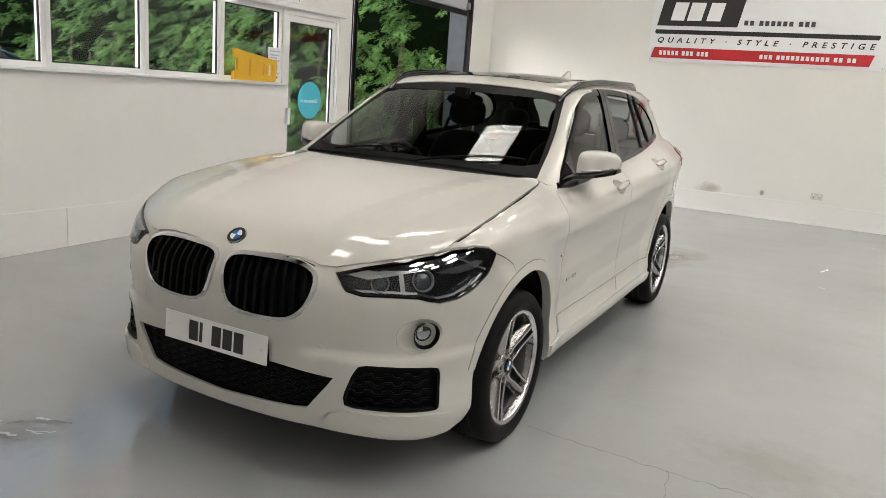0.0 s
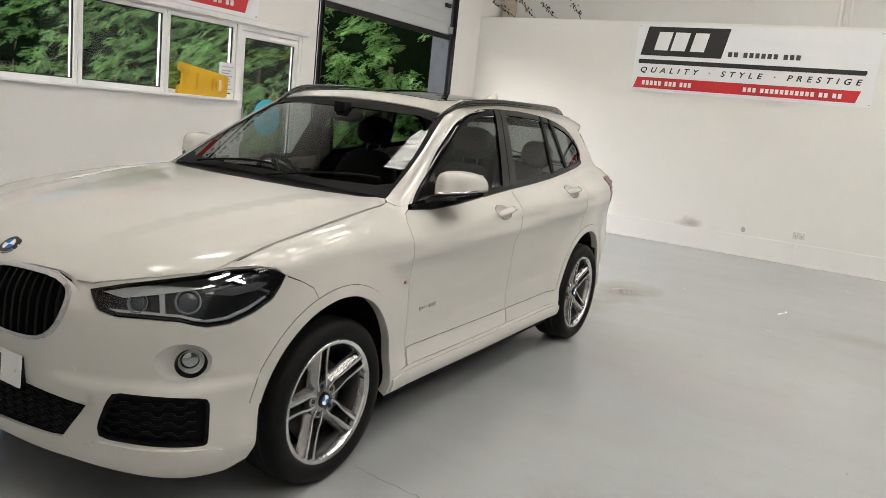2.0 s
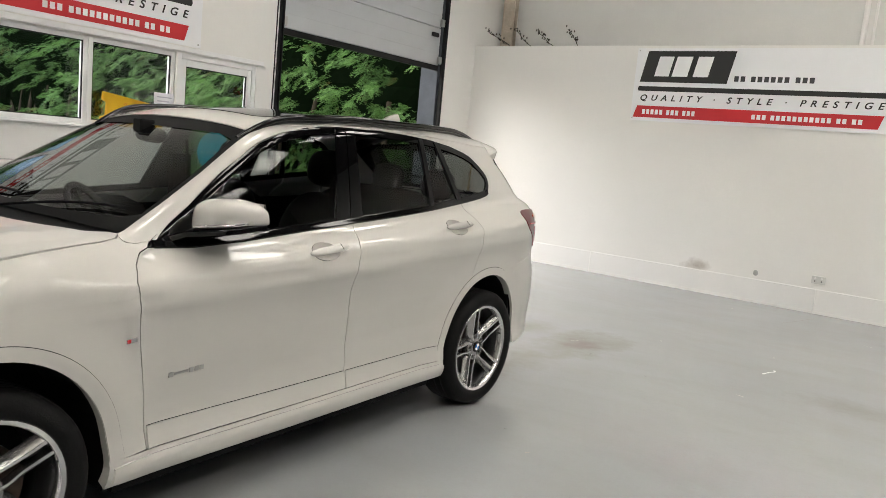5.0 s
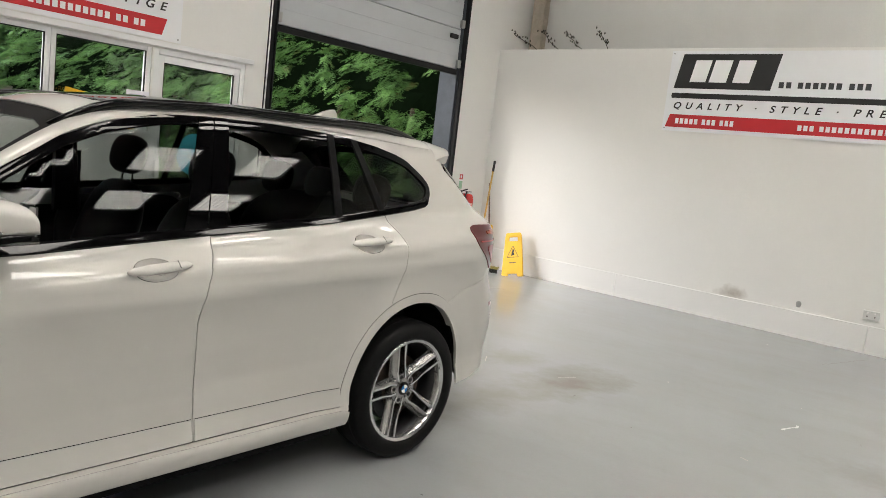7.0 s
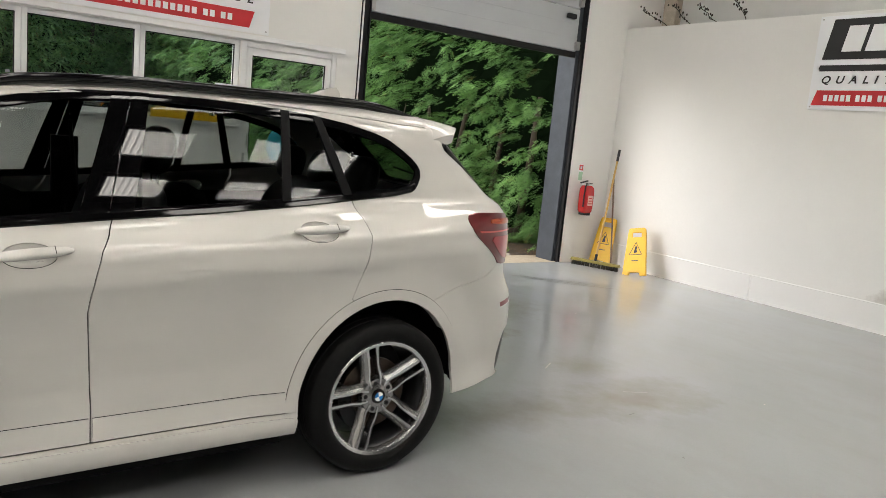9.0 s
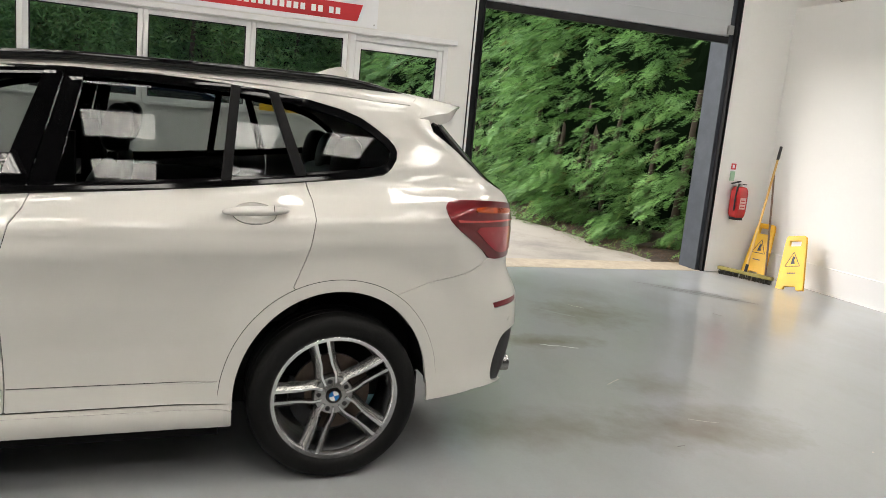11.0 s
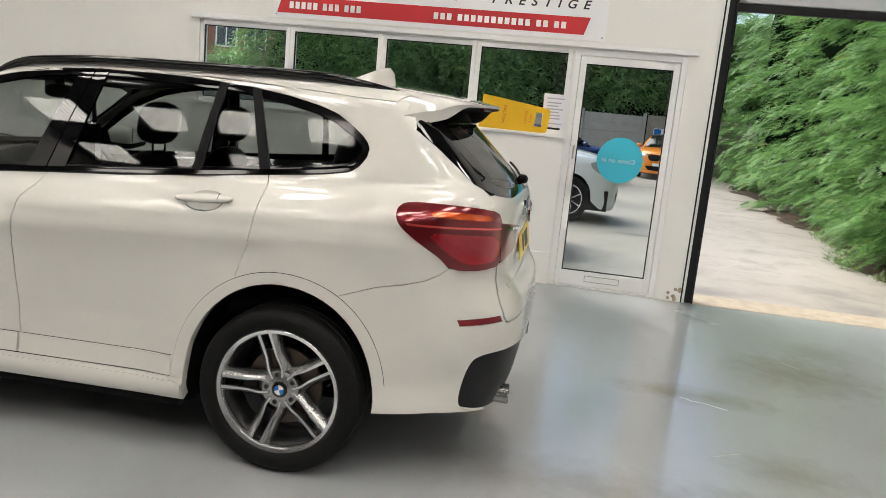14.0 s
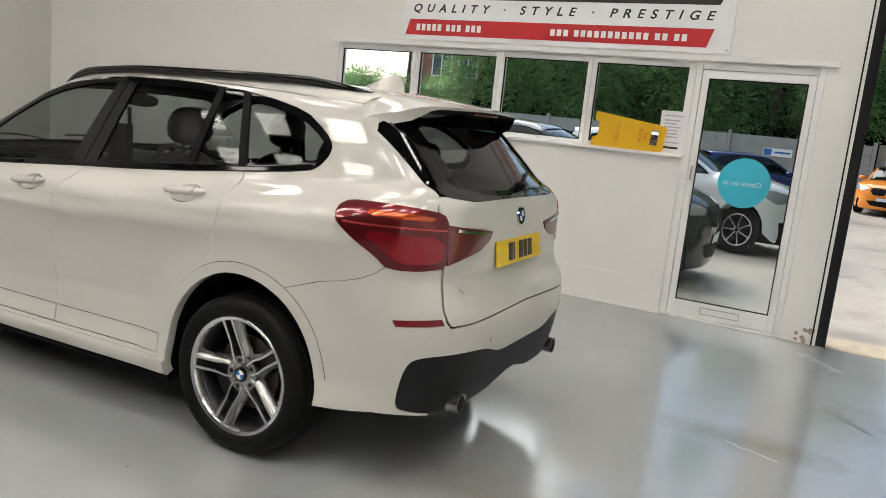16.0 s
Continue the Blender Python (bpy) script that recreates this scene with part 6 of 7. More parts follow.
# twigs on the partition, conduit and stanchion on the upper wall
rnd = random.Random(21)
tw = thing("dried_branch", (-2.35, YB + .10, 3.07), "bare dark twigs with seed heads on the partition top", "dried branches")
for k in range(4):
    x, z, lean = -.55 + .36 * k, 0, rnd.uniform(-.9, -.3)
    pts = [(x, 0, 0)]
    for q in range(7):
        x += .075 * lean + rnd.uniform(-.015, .015)
        z += rnd.uniform(.02, .045)
        pts.append((x, rnd.uniform(-.02, .02), z))
    t = part("stem", pipe(pts, .005, 4), TWIG, tw)
    for p in pts[2:]:
        for q in range(3):
            d = Vector((rnd.uniform(-.05, .05), rnd.uniform(-.02, .02), rnd.uniform(-.01, .05)))
            part("seed_head", egg((.010, .009, .015), 2, 8, m=Matrix.Translation(Vector(p) + d)), TWIG, t)
cd = thing("conduit", (1.60, YB + .78, 3.0), "white painted conduit on the upper wall", "conduit")
part("tube", tube((0, 0, 0), (0, 0, 3.2), .03), PANEL, cd)
part("tube", tube((.11, 0, 0), (.11, 0, 3.2), .015), PANEL, cd)
sn = thing("stanchion", (-3.30, YB + .62, 0), "painted steel column with rusty edges", "column")
rust = mat("chipped_cream_paint", (.50, .44, .36), .6, vary=.35, scale=7, relief=.2)
part("flange", box((-.10, -.06, 0), (.10, -.045, TOP)), rust, sn)
part("flange", box((-.10, .045, 0), (.10, .06, TOP)), rust, sn)
part("web", box((-.006, -.045, 0), (.006, .045, TOP)), rust, sn)

# marks in the floor paint
crack = mat("dirty_crack", (.10, .095, .09), .8)
rnd = random.Random(5)
marks = [0]


def mark(pts, w, material, name="floor_crack"):
    bm = bmesh.new()
    last = None
    marks[0] += 1
    for k, (x, y) in enumerate(pts):
        a, b = pts[max(k - 1, 0)], pts[min(k + 1, len(pts) - 1)]
        d = Vector((b[0] - a[0], b[1] - a[1], 0)).normalized()
        n = Vector((-d.y, d.x, 0)) * w * rnd.uniform(.4, 1)
        z = floor_z(y) + .0008 + .00012 * marks[0]
        cur = [bm.verts.new((x + n.x, y + n.y, z)), bm.verts.new((x - n.x, y - n.y, z))]
        if last:
            bm.faces.new((last[0], last[1], cur[1], cur[0]))
        last = cur
    part(name, bm, material, floor)


def wander(a, b, n, amp):
    return [(a[0] + (b[0] - a[0]) * k / n + rnd.uniform(-amp, amp), a[1] + (b[1] - a[1]) * k / n + rnd.uniform(-amp, amp)) for k in range(n + 1)]


mark(wander((.90, -1.17), (1.35, -1.20), 18, .008) + wander((1.37, -1.20), (2.1, -1.22), 26, .012), .0022, crack)
mark(wander((1.55, 6.2), (1.75, 6.9), 14, .012), .004, crack)
mark(wander((1.6, -1.6), (1.55, -1.2), 10, .01), .0015, crack)
tar = mat("black_floor_mark", (.13, .135, .135), .55)
for k in range(6):
    x, y = -1.83 + .04 * k, 3.52 + .03 * k
    mark([(x, y), (x + .05, y + .05 + rnd.uniform(0, .03)), (x + .10, y + .12)], .008, tar, "floor_mark")
mark(wander((-3.15, 3.35), (-2.80, 3.62), 8, .02), .05, mat("green_grey_patch", (.20, .23, .23), .5), "floor_patch")
for k in range(5):
    mark(wander((-2.85 + .09 * k, 5.2 + .05 * k), (-2.30 + .09 * k, 5.85 + .04 * k), 10, .01), .010, tar if k % 2 else crack, "tyre_mark")
worn = mat("worn_floor_paint", (.30, .275, .245), .45, vary=.25, scale=8, fine=70)
rnd = random.Random(31)
for k in range(70):
    x, y, a = rnd.uniform(-2.2, 4.2), rnd.uniform(-4.5, 6.8), rnd.uniform(0, 6.28)
    if abs(x) < .95 and abs(y) < 2.2:
        continue
    ln = rnd.choice((.012, .015, .02, .05, .10, .16))
    mark(wander((x, y), (x + ln * math.cos(a), y + ln * math.sin(a)), 4, .002), rnd.uniform(.002, .006) if ln > .03 else rnd.uniform(.004, .008), rnd.choice((tar, crack, worn, worn)), "scuff")
pale = mat("pale_scrape", (.42, .42, .42), .5)
mark(wander((-.80, 3.1), (-.70, 3.35), 8, .012), .008, pale, "scrape")
mark(wander((1.93, 3.75), (1.98, 3.95), 8, .012), .012, pale, "scrape")

for k in range(9):
    x, y = -.86 + rnd.uniform(-.12, .16), -2.48 + rnd.uniform(-.10, .12)
    mark(wander((x, y), (x + rnd.uniform(.02, .10), y + rnd.uniform(.0, .05)), 5, .008), rnd.uniform(.004, .012), tar if k % 2 else pale, "scrape")

# threshold and the yard
structure("threshold", box((-3.96, ROLL[0] - .02, -.2), (XW - .012, ROLL[1] + .02, .005), bevel=.01), mat("sandy_concrete", (.42, .35, .26), .8, vary=.3, scale=9, fine=90, relief=.3), "sandy concrete threshold under the vehicle door", "threshold")


def yard_z(x):
    return -.03 + .013 * max(0, min(-x - 5, 60)) if x < XW - .2 else -.6


def yard_material():
    m, nt, b = nodes_of("yard_concrete")
    broad, mid, fine = noise_fac(nt, .35, 6, .65), noise_fac(nt, 2.2, 7, .68), noise_fac(nt, 60, 4)
    c = mixed(nt, ramp(nt, broad, [(.35, (0, 0, 0)), (.65, (1, 1, 1))]), (.29, .258, .220), (.385, .346, .300))
    c = mixed(nt, ramp(nt, mid, [(.50, (0, 0, 0)), (.70, (.62, .62, .62))]), c, (.20, .182, .155))
    c = mixed(nt, ramp(nt, fine, [(.5, (0, 0, 0)), (.8, (.4, .4, .4))]), c, (.14, .13, .115))
    damp = noise_fac(nt, .55, 5, .6, (1.6, .7, 1))
    c = mixed(nt, ramp(nt, damp, [(.60, (0, 0, 0)), (.70, (.55, .55, .55))]), c, (.105, .10, .09))
    for k, (x, y, rx, ry, f) in enumerate(((-4.3, 3.7, .75, 1.1, .75), (-4.35, 5.3, .8, .9, .6), (-5.1, 5.2, .5, .8, .6), (-7.6, 4.9, .5, .35, .5), (-4.6, 2.2, .8, 1.2, .5))):
        c = mixed(nt, mixed(nt, f, (0, 0, 0), blot(nt, x, y, rx, ry, k)), c, (.15, .138, .125))
    nt.links.new(c, b.inputs["Base Color"])
    b.inputs["Roughness"].default_value = .6
    bump(nt, b, fine, .3, .006)
    return m


bm = bmesh.new()
xs = [-400, -120, -65, -45, -30, -22, -16, -11, -8, -6, -5, -4.4, -4.0, -3.70, -3.66, 30, 200, 400]
ys = [-400, -60, -20, -6, 3, 8, 20, 60, 400]
gr = [[bm.verts.new((x, y, yard_z(x))) for x in xs] for y in ys]
for j in range(len(ys) - 1):
    for i in range(len(xs) - 1):
        bm.faces.new((gr[j][i], gr[j][i + 1], gr[j + 1][i + 1], gr[j + 1][i]))
structure("ground", bm, yard_material(), "worn pale concrete yard, stained and damp in places", "ground")


# hedge of soft conifer sprays
def leaf_material(name, dark, light):
    """Green that differs from frond to frond, with paler tips and a few dead brown ones."""
    m, nt, b = nodes_of(name)
    g = nt.nodes.new("ShaderNodeNewGeometry")
    c = ramp(nt, g.outputs["Random Per Island"], [(0, dark), (.70, light), (.95, tuple(v * 1.3 for v in light)), (.993, (.20, .10, .03))])
    tips = noise_fac(nt, 16, 3)
    c = mixed(nt, ramp(nt, tips, [(.40, (0, 0, 0)), (.70, (.7, .7, .7))]), c, tuple(v * 1.12 for v in light))
    n = noise_fac(nt, .9, 4)
    c = mixed(nt, ramp(nt, n, [(.38, (0, 0, 0)), (.7, (.5, .5, .5))]), c, tuple(v * .7 for v in dark))
    nt.links.new(c, b.inputs["Base Color"])
    b.inputs["Roughness"].default_value = .5
    tl = nt.nodes.new("ShaderNodeBsdfTranslucent")
    nt.links.new(c, tl.inputs[0])
    mx = nt.nodes.new("ShaderNodeMixShader")
    mx.inputs[0].default_value = .30
    nt.links.new(b.outputs[0], mx.inputs[1])
    nt.links.new(tl.outputs[0], mx.inputs[2])
    nt.links.new(mx.outputs[0], nt.nodes["Material Output"].inputs[0])
    return m


LEAF = leaf_material("conifer_leaf", (.050, .130, .036), (.215, .40, .12))
LEAF2 = leaf_material("far_leaf", (.10, .20, .07), (.24, .43, .14))
BARK = mat("bark", (.07, .05, .035), .9, vary=.4, scale=10, relief=.5)


def spray_mesh(name, roots, dirs, sizes, material, seed, twigs=9, lean=.045):
    """Flat feathery sprays: a stem with pairs of slender leaflets, drooping at the tip."""
    rng = np.random.default_rng(seed)
    n = len(roots)
    up = np.array([0, 0, 1.0])
    d = dirs / np.linalg.norm(dirs, axis=1, keepdims=True)
    s = np.cross(d, up)
    s /= np.linalg.norm(s, axis=1, keepdims=True) + 1e-9
    w = np.cross(s, d)
    roll = rng.uniform(-.7, .7, n)[:, None]
    s = s * np.cos(roll) + w * np.sin(roll)
    V, F = [], []
    base = 0
    for k in range(twigs):
        t = (k + .6) / twigs
        sign = 1 if k % 2 else -1
        root = roots + d * (sizes * t * .9)[:, None] - up * (sizes * .34 * t * t)[:, None]
        ln = sizes * (.42 * (1 - .55 * t)) * rng.uniform(.7, 1.2, n)
        out = d * .80 + s * sign * .62 + rng.normal(0, .12, (n, 3)) - up * .12
        tip = root + out * ln[:, None]
        wid = (sizes * lean)[:, None]
        side = d * wid
        mid = root + out * (ln * .5)[:, None]
        nr = np.cross(out, d)
        V.append(np.stack([root, mid + side * 1.3 + nr * wid * .4, tip, mid - side * 1.3 - nr * wid * .4], 1))
    V = np.concatenate(V, 1).reshape(-1, 3)
    q = np.arange(len(V)).reshape(-1, 4)
    me = bpy.data.meshes.new(name)
    me.from_pydata(V.tolist(), [], q.tolist())
    me.materials.append(material)
    return me


def hedge_line(x):
    return 6.85 + .048 * (-x - 4) + .18 * math.sin(x * 1.1) + .10 * math.sin(x * 2.9 + 1)


def frond_mesh(name, roots, dirs, sizes, material, rng, pairs=6):
    """Flat feathery fronds: a drooping stem with side shoots, each with two smaller shoots, all in one piece."""
    n = len(roots)
    up = np.array([0, 0, 1.0])
    d = dirs / np.linalg.norm(dirs, axis=1, keepdims=True)
    s = np.cross(d, up)
    s /= np.linalg.norm(s, axis=1, keepdims=True) + 1e-9
    roll = rng.normal(0, .38, n)[:, None]
    s = s * np.cos(roll) + np.cross(s, d) * np.sin(roll)
    L = sizes[:, None]
    V, Q = [], []

    def stem_at(t):
        return roots + d * L * t - up * L * (.30 * t * t)

    for k in range(pairs + 1):
        t = .15 + .85 * k / pairs
        half = s * L * .010 * (1.1 - t)
        V += [stem_at(t) - half, stem_at(t) + half]
    for k in range(pairs):
        Q.append((2 * k, 2 * k + 1, 2 * k + 3, 2 * k + 2))
    for k in range(pairs):
        t = .15 + .85 * (k + 1) / pairs if k < pairs - 1 else 1.0
        for side, sign in ((0, -1), (1, 1)):
            v0 = 2 * (k + 1) + side
            root = V[v0]
            grow = (.40 - .24 * t) * (1.15 if k < pairs - 1 else .9)
            ln = L * grow * rng.uniform(.75, 1.25, (n, 1))
            out = d * (.72 + .25 * t) + s * sign * (.72 - .35 * t) + rng.normal(0, .10, (n, 3)) - up * .10
            wide = np.cross(out, np.cross(d, s)) * L * .028
            mid = root + out * ln * .45
            base = len(V)
            V += [mid + wide, root + out * ln, mid - wide]
            Q.append((v0, base, base + 1, base + 2))
            for j, r in ((base, 1), (base + 2, -1)):
                o2 = out * .75 + wide / (L * .028) * r * .55 + rng.normal(0, .10, (n, 3))
                l2 = ln * rng.uniform(.40, .60, (n, 1))
                w2 = np.cross(o2, np.cross(d, s)) * L * .020
                m2 = V[j] + o2 * l2 * .5
                b2 = len(V)
                V += [m2 + w2, V[j] + o2 * l2, m2 - w2]
                Q.append((j, b2, b2 + 1, b2 + 2))
    P = np.stack(V, 1)
    m = P.shape[1]
    q = (np.arange(n) * m)[:, None, None] + np.array(Q)[None]
    me = bpy.data.meshes.new(name)
    me.from_pydata(P.reshape(-1, 3).tolist(), [], q.reshape(-1, 4).tolist())
    me.materials.append(material)
    return me


rng = np.random.default_rng(3)
hedge = thing("hedge", (0, 0, 0), "tall dense green conifer hedge beside the yard", "hedge", kind="stuff")
R, D, S = [], [], []
for x0, x1, per, size, each in ((-12.5, -3.9, 17, 1.0, 27), (-27, -12.5, 4.5, 1.7, 15)):
    # boughs that reach out from the shade sheet, each with fronds along it
    n = int((x1 - x0) * 6.2 * per)
    x, z = rng.uniform(x0, x1, n), .12 + 6.1 * rng.uniform(0, 1, n) ** 1.45
    face = np.array([hedge_line(v) for v in x]) - .55 * np.clip(z / 1.2, 0, 1) + .28 * np.clip((z - 2.5) / 3, 0, 1)
    y = face + .42 + .22 * np.sin(x * 1.7 + z * .9) * np.sin(z * 1.4 + x * .6) + rng.normal(0, .26, n)
    d = np.stack([rng.normal(.10, .50, n), -np.ones(n), rng.normal(.10, .22, n)], 1)
    d /= np.linalg.norm(d, axis=1, keepdims=True)
    ln = rng.uniform(.50, .95, n) * (.75 + .25 * size) * np.where(z < .6, .75, 1)
    low = np.array([yard_z(v) for v in x])
    o = np.stack([x, y, z + low], 1)
    side = np.cross(d, [0, 0, 1.0])
    for k in range(each):
        t = rng.uniform(.30, 1.0, n)
        sg = np.where(rng.random(n) < .5, -1, 1) * rng.uniform(.1, 1.0, n) * (1.15 - .75 * t)
        p = o + d * (ln * t)[:, None] - np.array([0, 0, 1.0]) * (ln * .30 * t * t)[:, None] + rng.normal(0, .035, (n, 3))
        f = d + side * sg[:, None] + rng.normal(0, .13, (n, 3)) - np.array([0, 0, 1.0]) * (.10 + .25 * t)[:, None]
        ok = (p[:, 2] > low + .10) & (p[:, 0] + np.maximum(f[:, 0], 0) * .25 < -3.80)
        R.append(p[ok]); D.append(f[ok]); S.append((rng.uniform(.13, .25, n) * size * (1.15 - .35 * t))[ok])
part("foliage", frond_mesh("foliage", np.vstack(R), np.vstack(D), np.concatenate(S), LEAF, rng, 5), None, hedge)
# near-black sheet behind the fronds: the hedge's inner shade, put in as colour
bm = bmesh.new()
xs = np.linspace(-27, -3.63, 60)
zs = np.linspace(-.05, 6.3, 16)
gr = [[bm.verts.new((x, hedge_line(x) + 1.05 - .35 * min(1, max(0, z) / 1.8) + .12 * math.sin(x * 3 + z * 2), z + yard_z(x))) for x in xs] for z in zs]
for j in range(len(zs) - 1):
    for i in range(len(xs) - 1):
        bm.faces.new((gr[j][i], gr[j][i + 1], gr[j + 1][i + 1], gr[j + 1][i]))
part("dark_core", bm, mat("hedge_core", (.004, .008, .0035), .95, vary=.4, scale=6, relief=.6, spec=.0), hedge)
rnd = random.Random(12)
x = -4.0
while x > -22:
    y = hedge_line(x) + .60
    part("trunk", pipe([(x, y, yard_z(x) - .05), (x + rnd.uniform(-.1, .1), y + .05, .7), (x + rnd.uniform(-.15, .15), y + .2, 2.2)], rnd.uniform(.04, .075), 8), BARK, hedge)
    x -= rnd.uniform(.5, .95)
# soil at the foot of the hedge
bm = bmesh.new()
xs, vs = np.linspace(-24, -3.75, 120), np.linspace(0, 1, 9)
rnd = random.Random(17)
gr = [[bm.verts.new((x, hedge_line(x) - .86 + 2.3 * v + .05 * math.sin(x * 5.3 + 1) + .03 * math.sin(x * 13), yard_z(x) - .012 + .075 * math.sin(min(1, v * 2.2) * math.pi / 2) + (rnd.uniform(-.012, .012) if v > 0 else 0))) for x in xs] for v in vs]
for j in range(len(vs) - 1):
    for i in range(len(xs) - 1):
        bm.faces.new((gr[j][i], gr[j][i + 1], gr[j + 1][i + 1], gr[j + 1][i]))
structure("hedge_bed", bm, mat("dark_soil", (.060, .040, .026), .95, vary=.5, scale=5, fine=45, relief=.6), "dark soil under the hedge", "soil")
# litter and weeds along the foot
n = 5200
x = rng.uniform(-14, -3.8, n)
y = np.array([hedge_line(v) for v in x]) - .50 + rng.normal(0, .22, n)
p = np.stack([x, y, np.array([yard_z(v) for v in x]) + rng.uniform(.02, .085, n) * np.clip((y - np.array([hedge_line(v) for v in x]) + .9) * 3, .1, 1)], 1)
d = np.stack([rng.normal(0, 1, n), rng.normal(0, 1, n), rng.uniform(-.1, .15, n)], 1)
lit = leaf_material("leaf_litter", (.10, .055, .025), (.22, .13, .06))
tagged(new("leaf_litter", spray_mesh("leaf_litter", p, d, rng.uniform(.04, .10, n), lit, 6, 3)), "brown fallen leaves along the hedge foot", "leaf litter", kind="stuff")
n = 260
x = rng.uniform(-11, -4.2, n)
y = np.array([hedge_line(v) for v in x]) - .80 + rng.normal(0, .08, n)
p = np.stack([x, y, np.array([yard_z(v) for v in x])], 1)
d = np.stack([rng.normal(0, .5, n), rng.normal(0, .5, n), rng.uniform(.6, 1.2, n)], 1)
weed = leaf_material("weed_leaf", (.07, .16, .03), (.16, .30, .07))
tagged(new("weeds", spray_mesh("weeds", p, d, rng.uniform(.08, .2, n), weed, 8, 5)), "green weeds and grass along the kerb", "weeds", kind="stuff")

# far side of the yard: fence, trees and a house
FX = -24.5
fence = thing("yard_fence", (FX, 0, yard_z(FX)), "weathered timber and concrete post fence", "fence")
boardm = mat("weathered_board", (.36, .31, .24), .8, vary=.3, scale=4, relief=.2)
stone = mat("fence_concrete", (.40, .38, .34), .8, vary=.25, scale=3, relief=.15)
for k in range(12):
    y = 4.4 - 2.2 * k
    part("fence_post", box((-.06, y - .06, 0), (.06, y + .06, 2.0), bevel=.01), stone, fence)
    for q in range(6):
        part("fence_panel", box((-.02, y - 2.13, .03 + .31 * q), (.02, y - .07, .03 + .31 * q + .305), bevel=.006), stone, fence)
for k in range(34):
    y = 4.50 + .135 * k
    part("fence_board", box((-.012 - .012 * (k % 2), y, .05), (.012, y + .13, 1.95), bevel=.004), boardm, fence)
ps = thing("parking_sign", (FX + .07, 1.6, yard_z(FX) + 1.25), "small blue and white parking sign on the fence", "sign")
part("plate", box((0, -.45, 0), (.01, .45, .26)), WHITEINK, ps)
part("blue_field", box((.01, -.43, .02), (.014, -.19, .24)), BLUE, ps)
part("sign_bar", box((.01, -.10, .10), (.014, .38, .16)), BLUE, ps)
copy_thing(ps, pose(FX + .07, 5.2, yard_z(FX) + 1.25))
trees = thing("tree_belt", (0, 0, 0), "dense dark green trees behind the fence", "trees", kind="stuff")
n = 24000
y = rng.uniform(-20, 12, n)
z = rng.uniform(.22, 1, n) ** .8 * (6.2 + 1.5 * np.sin(y * .5) + .8 * np.sin(y * 1.7))
x = FX - 1.2 - rng.uniform(0, 1.5, n) + .7 * np.sin(y * 1.3 + z)
keep = ~((y < -11.5) & (z > 3.0))
p = np.stack([x, y, z + .3], 1)[keep]
d = np.stack([np.abs(rng.normal(.8, .3, n)), rng.normal(0, .6, n), rng.normal(-.1, .4, n)], 1)[keep]
part("foliage", spray_mesh("far_foliage", p, d, rng.uniform(.5, 1.0, len(p)), LEAF2, 11, 7), None, trees)
# the same near-black sheet stands in for the shade between the trees
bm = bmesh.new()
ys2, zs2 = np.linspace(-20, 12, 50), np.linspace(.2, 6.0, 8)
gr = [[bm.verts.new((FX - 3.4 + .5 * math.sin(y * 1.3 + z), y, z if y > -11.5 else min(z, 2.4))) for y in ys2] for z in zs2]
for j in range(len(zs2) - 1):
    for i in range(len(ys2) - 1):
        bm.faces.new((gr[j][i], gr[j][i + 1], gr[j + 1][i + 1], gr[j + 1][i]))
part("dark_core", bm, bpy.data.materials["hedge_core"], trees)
for k in range(8):
    y = -18 + 3.8 * k
    part("trunk", tube((FX - 2, y, 0), (FX - 2 + .2, y + .2, 4.5), .14, r2=.07), BARK, trees)

hs = thing("house", (-34, -15.6, .4), "red brick house with white windows behind trees", "house")
brick = mat("red_brick", (.30, .12, .075), .85, vary=.3, scale=8, fine=40, relief=.3)
part("wall", box((-4, -2.8, 0), (0, 4.2, 5.6)), brick, hs)
part("roof", prism([(-.5, 0), (9, 0), (4.2, 2.8)], 7.8, m=Matrix(((-1, 0, 0, .3), (0, 0, 1, -3.2), (0, 1, 0, 5.6), (0, 0, 0, 1)))), mat("clay_tile", (.20, .09, .06), .8, vary=.3, scale=6), hs)
for y in (-1.5, .1, 2.2):
    for z in (.9, 3.5):
        w = part("window", box((0, y, z), (.06, y + 1.2, z + 1.3)), UPVC, hs)
        for a in (.08, .64):
            part("pane", box((.06, y + a, z + .09), (.07, y + a + .48, z + 1.21)), mat("dark_window", (.05, .06, .07), .08) if y < -1 and z < 1 and a < .1 else bpy.data.materials["dark_window"], w)
shrub = thing("shrub", (-29, -14.5, .3), "light green garden shrub by the house", "shrub")
n = 1500
th, ph = rng.uniform(0, 6.28, n), np.arccos(rng.uniform(-.2, 1, n))
r = rng.uniform(.75, 1.1, n)
p = np.stack([1.6 * r * np.sin(ph) * np.cos(th), 3.4 * r * np.sin(ph) * np.sin(th), 1.2 + 1.9 * r * np.cos(ph)], 1)
part("foliage", spray_mesh("shrub_leaves", p, p * .5 + rng.normal(0, .4, (n, 3)), rng.uniform(.25, .5, n), leaf_material("shrub_leaf", (.07, .13, .03), (.16, .26, .07)), 13, 6), None, shrub)
part("stem", tube((0, 0, -.3), (0, 0, 1.6), .12, r2=.05), BARK, shrub)


# parked cars in the yard
def side_sheet(name, chart_name, poly, material, parent, mode, lift=0, label=""):
    return panel(name, chart_name, poly, material, parent, mode=mode, step=.09, gap=0, lift=lift, flange=0, label=label, fine=False)


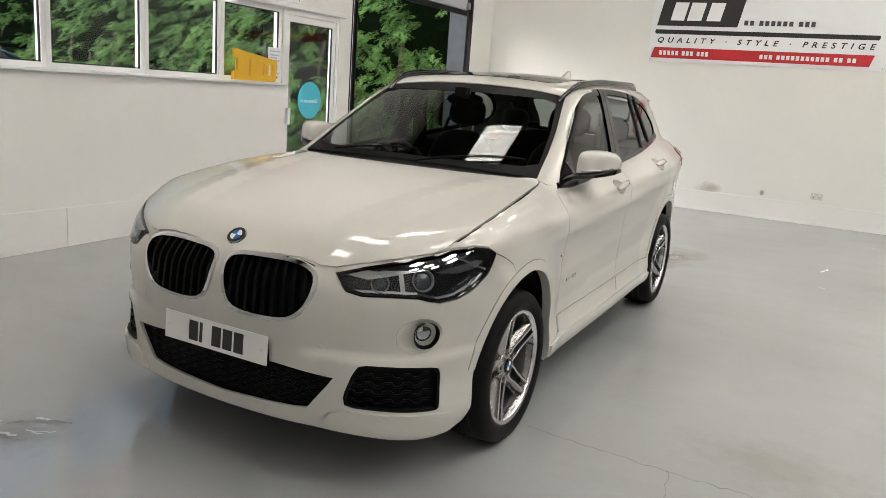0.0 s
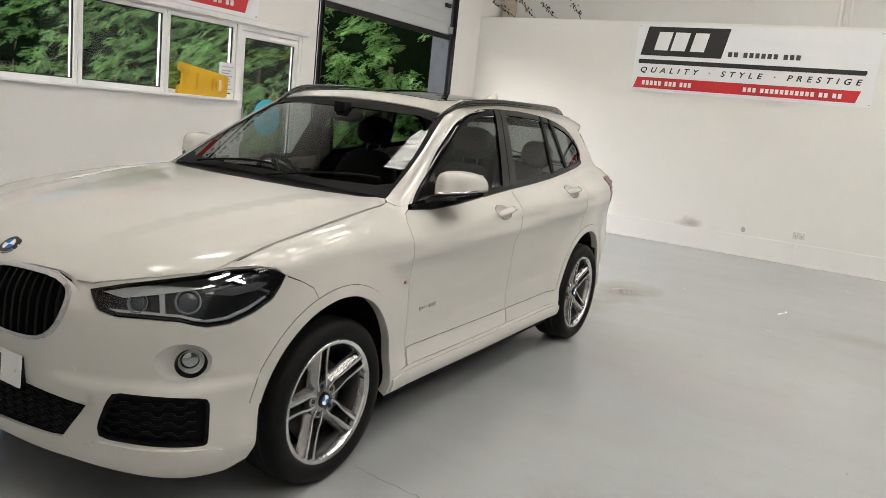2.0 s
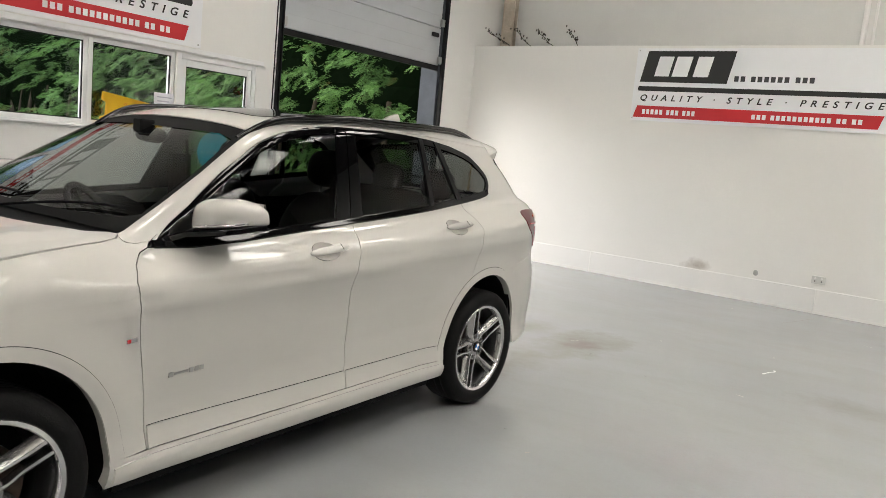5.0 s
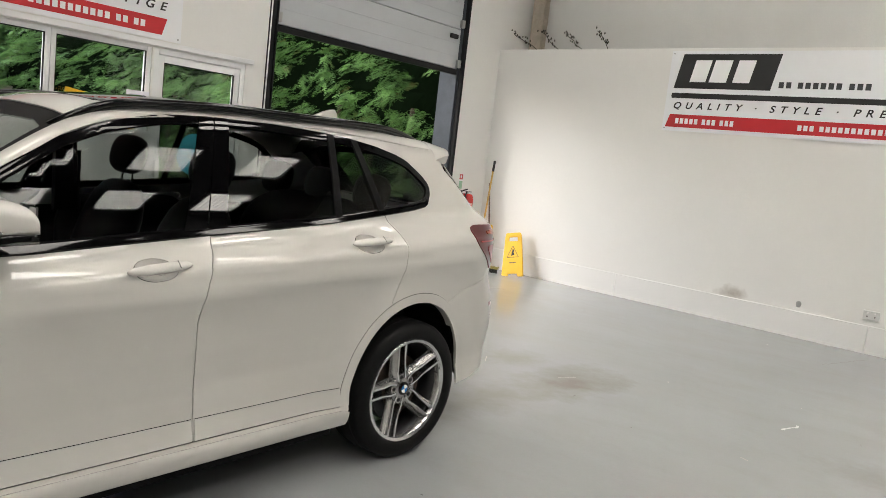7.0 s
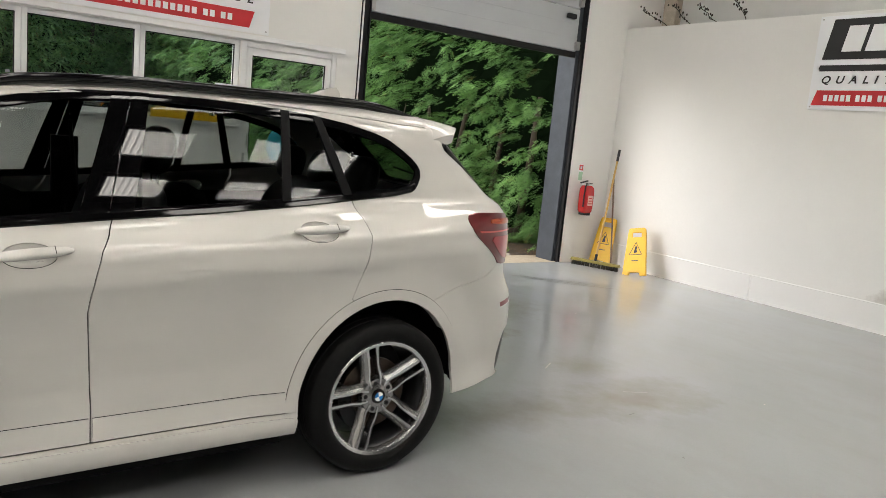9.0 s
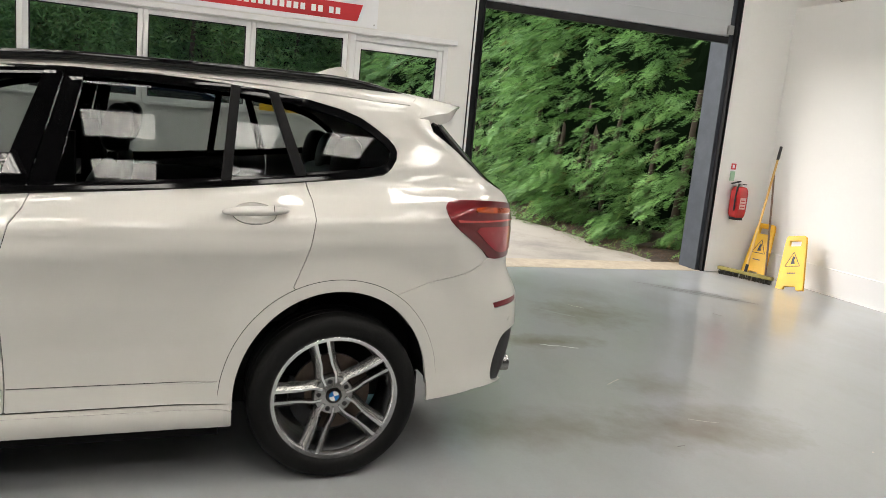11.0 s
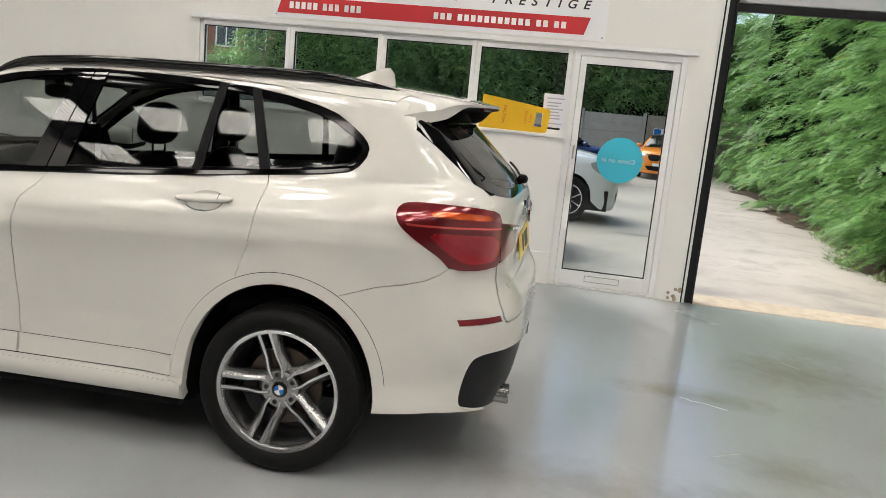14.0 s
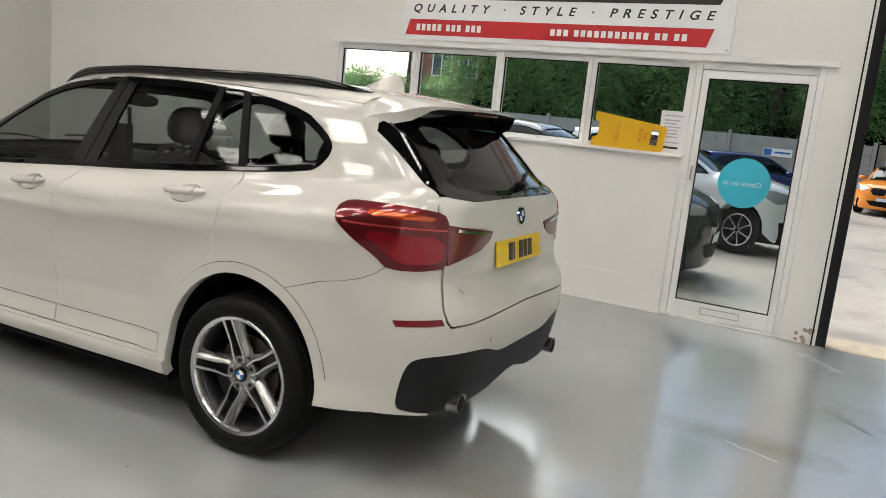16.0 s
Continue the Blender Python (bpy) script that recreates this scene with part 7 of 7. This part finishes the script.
def parked_car(at, turn, paint, label, size=(1, 1, 1), roof_paint=None):
    c = thing("parked_car", pose(*at, 0, 0, turn) @ Matrix.Diagonal((*size, 1)), label, "car", group="cars parked in the yard")
    body = [(MID_F, .20), (-1.9, .20), (-1.80, .24)] + belt_arch(FR, .385, .40, 180, 0, 18) + [(-.93, .24), (.93, .24)] + belt_arch(RR, .385, .40, 180, 0, 18) + [(1.75, .30), (MID_R, .31), (MID_R, 1.15), (2.06, 1.15), (1.914, 1.283), (1.735, 1.467)] + [(chart(p[0], p[1]), p[2]) for p in roof_line[::-1]] + [(-.27, 1.376), (-.545, 1.221), (-.74, 1.10)] + [(chart(p[0], p[1]), p[2]) for p in on_top(BONNET[8:19])[::-1]] + [(-2.083, .861), (-2.2, .83), (MID_F, .85)]
    side_sheet("body", "belt", body, paint, c, "mid")
    side_sheet("bonnet", "top", BONNET, paint, c, "mid")
    side_sheet("roof", "top", ROOFP, roof_paint or paint, c, "mid")
    side_sheet("pillar", "front", PILLAR, paint, c, "pair")
    side_sheet("windscreen", "front", SCREEN, GLOSSBLACK, c, "mid", -.004)
    side_sheet("rear_window", "back", RWIN, GLOSSBLACK, c, "mid", .004)
    side_sheet("side_window", "belt", DLO, GLOSSBLACK, c, "pair", .004)
    side_sheet("head_lamp", "belt", HEADLAMP, LAMPGREY, c, "pair", .006)
    side_sheet("tail_lamp", "belt", TAILLAMP, REDLENS, c, "pair", .006)
    side_sheet("grille", "belt", KIDNEY, TRIM, c, "pair", .004)
    side_sheet("lower_grille", "belt", MID_HALF, TRIM, c, "mid", .004)
    side_sheet("plate", "belt", [(MID_F, .56), (-2.42, .56), (-2.42, .46), (MID_F, .46)], PLATEWHITE, c, "mid", .008)
    part("under_tray", box((-.78, -2.0, .19), (.78, 2.0, .5)), TRIM, c)
    for s in (1, -1):
        for wy in (FR, RR):
            w = part("wheel", tube((s * .66, wy, .335), (s * .885, wy, .335), .335, n=36, bevel=.03), TYRE, c)
            part("rim", tube((s * .86, wy, .335), (s * .888, wy, .335), .225, n=30), TRIM, w)
            for k in range(7):
                a = 2 * math.pi * k / 7
                part("spoke", tube((s * .89, wy + .03 * math.cos(a), .335 + .03 * math.sin(a)), (s * .89, wy + .22 * math.cos(a), .335 + .22 * math.sin(a)), .017, n=6), ALLOY, w)
            part("rim_edge", smooth(mesh_of("rim_edge", ring_mesh([(.205, .0), (.215, .012), (.228, .010), (.23, 0)], 30), ALLOY), 40), None, w).matrix_basis = pose(s * .885, wy, .335, 0, 0, 0 if s > 0 else 180)
            soft("mirror", egg((.10, .07, .06), 2.5, 14, m=Matrix.Translation((s * .93, -.46, 1.13))), paint, c) if wy < 0 else None
    return c


LAMPGREY = mat("lamp_grey", (.35, .36, .38), .1, .3, coat=1)
SILVER = car_paint("silver_car_paint", (.58, .60, .62))
BLACKP = car_paint("black_car_paint", (.012, .012, .014))
REDP = car_paint("red_car_paint", (.40, .012, .015))
BLUEP = car_paint("blue_car_paint", (.012, .03, .14))
ORANGEP = car_paint("orange_car_paint", (.75, .23, .015))
parked_car((-9.25, 1.05, yard_z(-9.3)), 180, SILVER, "silver hatchback parked in the yard", (.94, .90, 1.04))
parked_car((-5.75, .16, yard_z(-6)), 180, BLACKP, "black car parked outside the glass door", (.95, .98, 1.03))
parked_car((-12.4, .55, yard_z(-13)), 180, REDP, "red car parked behind the silver hatchback", (.95, .92, 1.0))
parked_car((-17.0, 1.6, yard_z(-17)), 215, BLUEP, "dark blue car parked in the yard", (.92, .86, .86))
parked_car((-21.6, 5.0, yard_z(-21)), 80, ORANGEP, "orange hatchback with black roof by the fence", (.90, .82, .86), BLACKP)
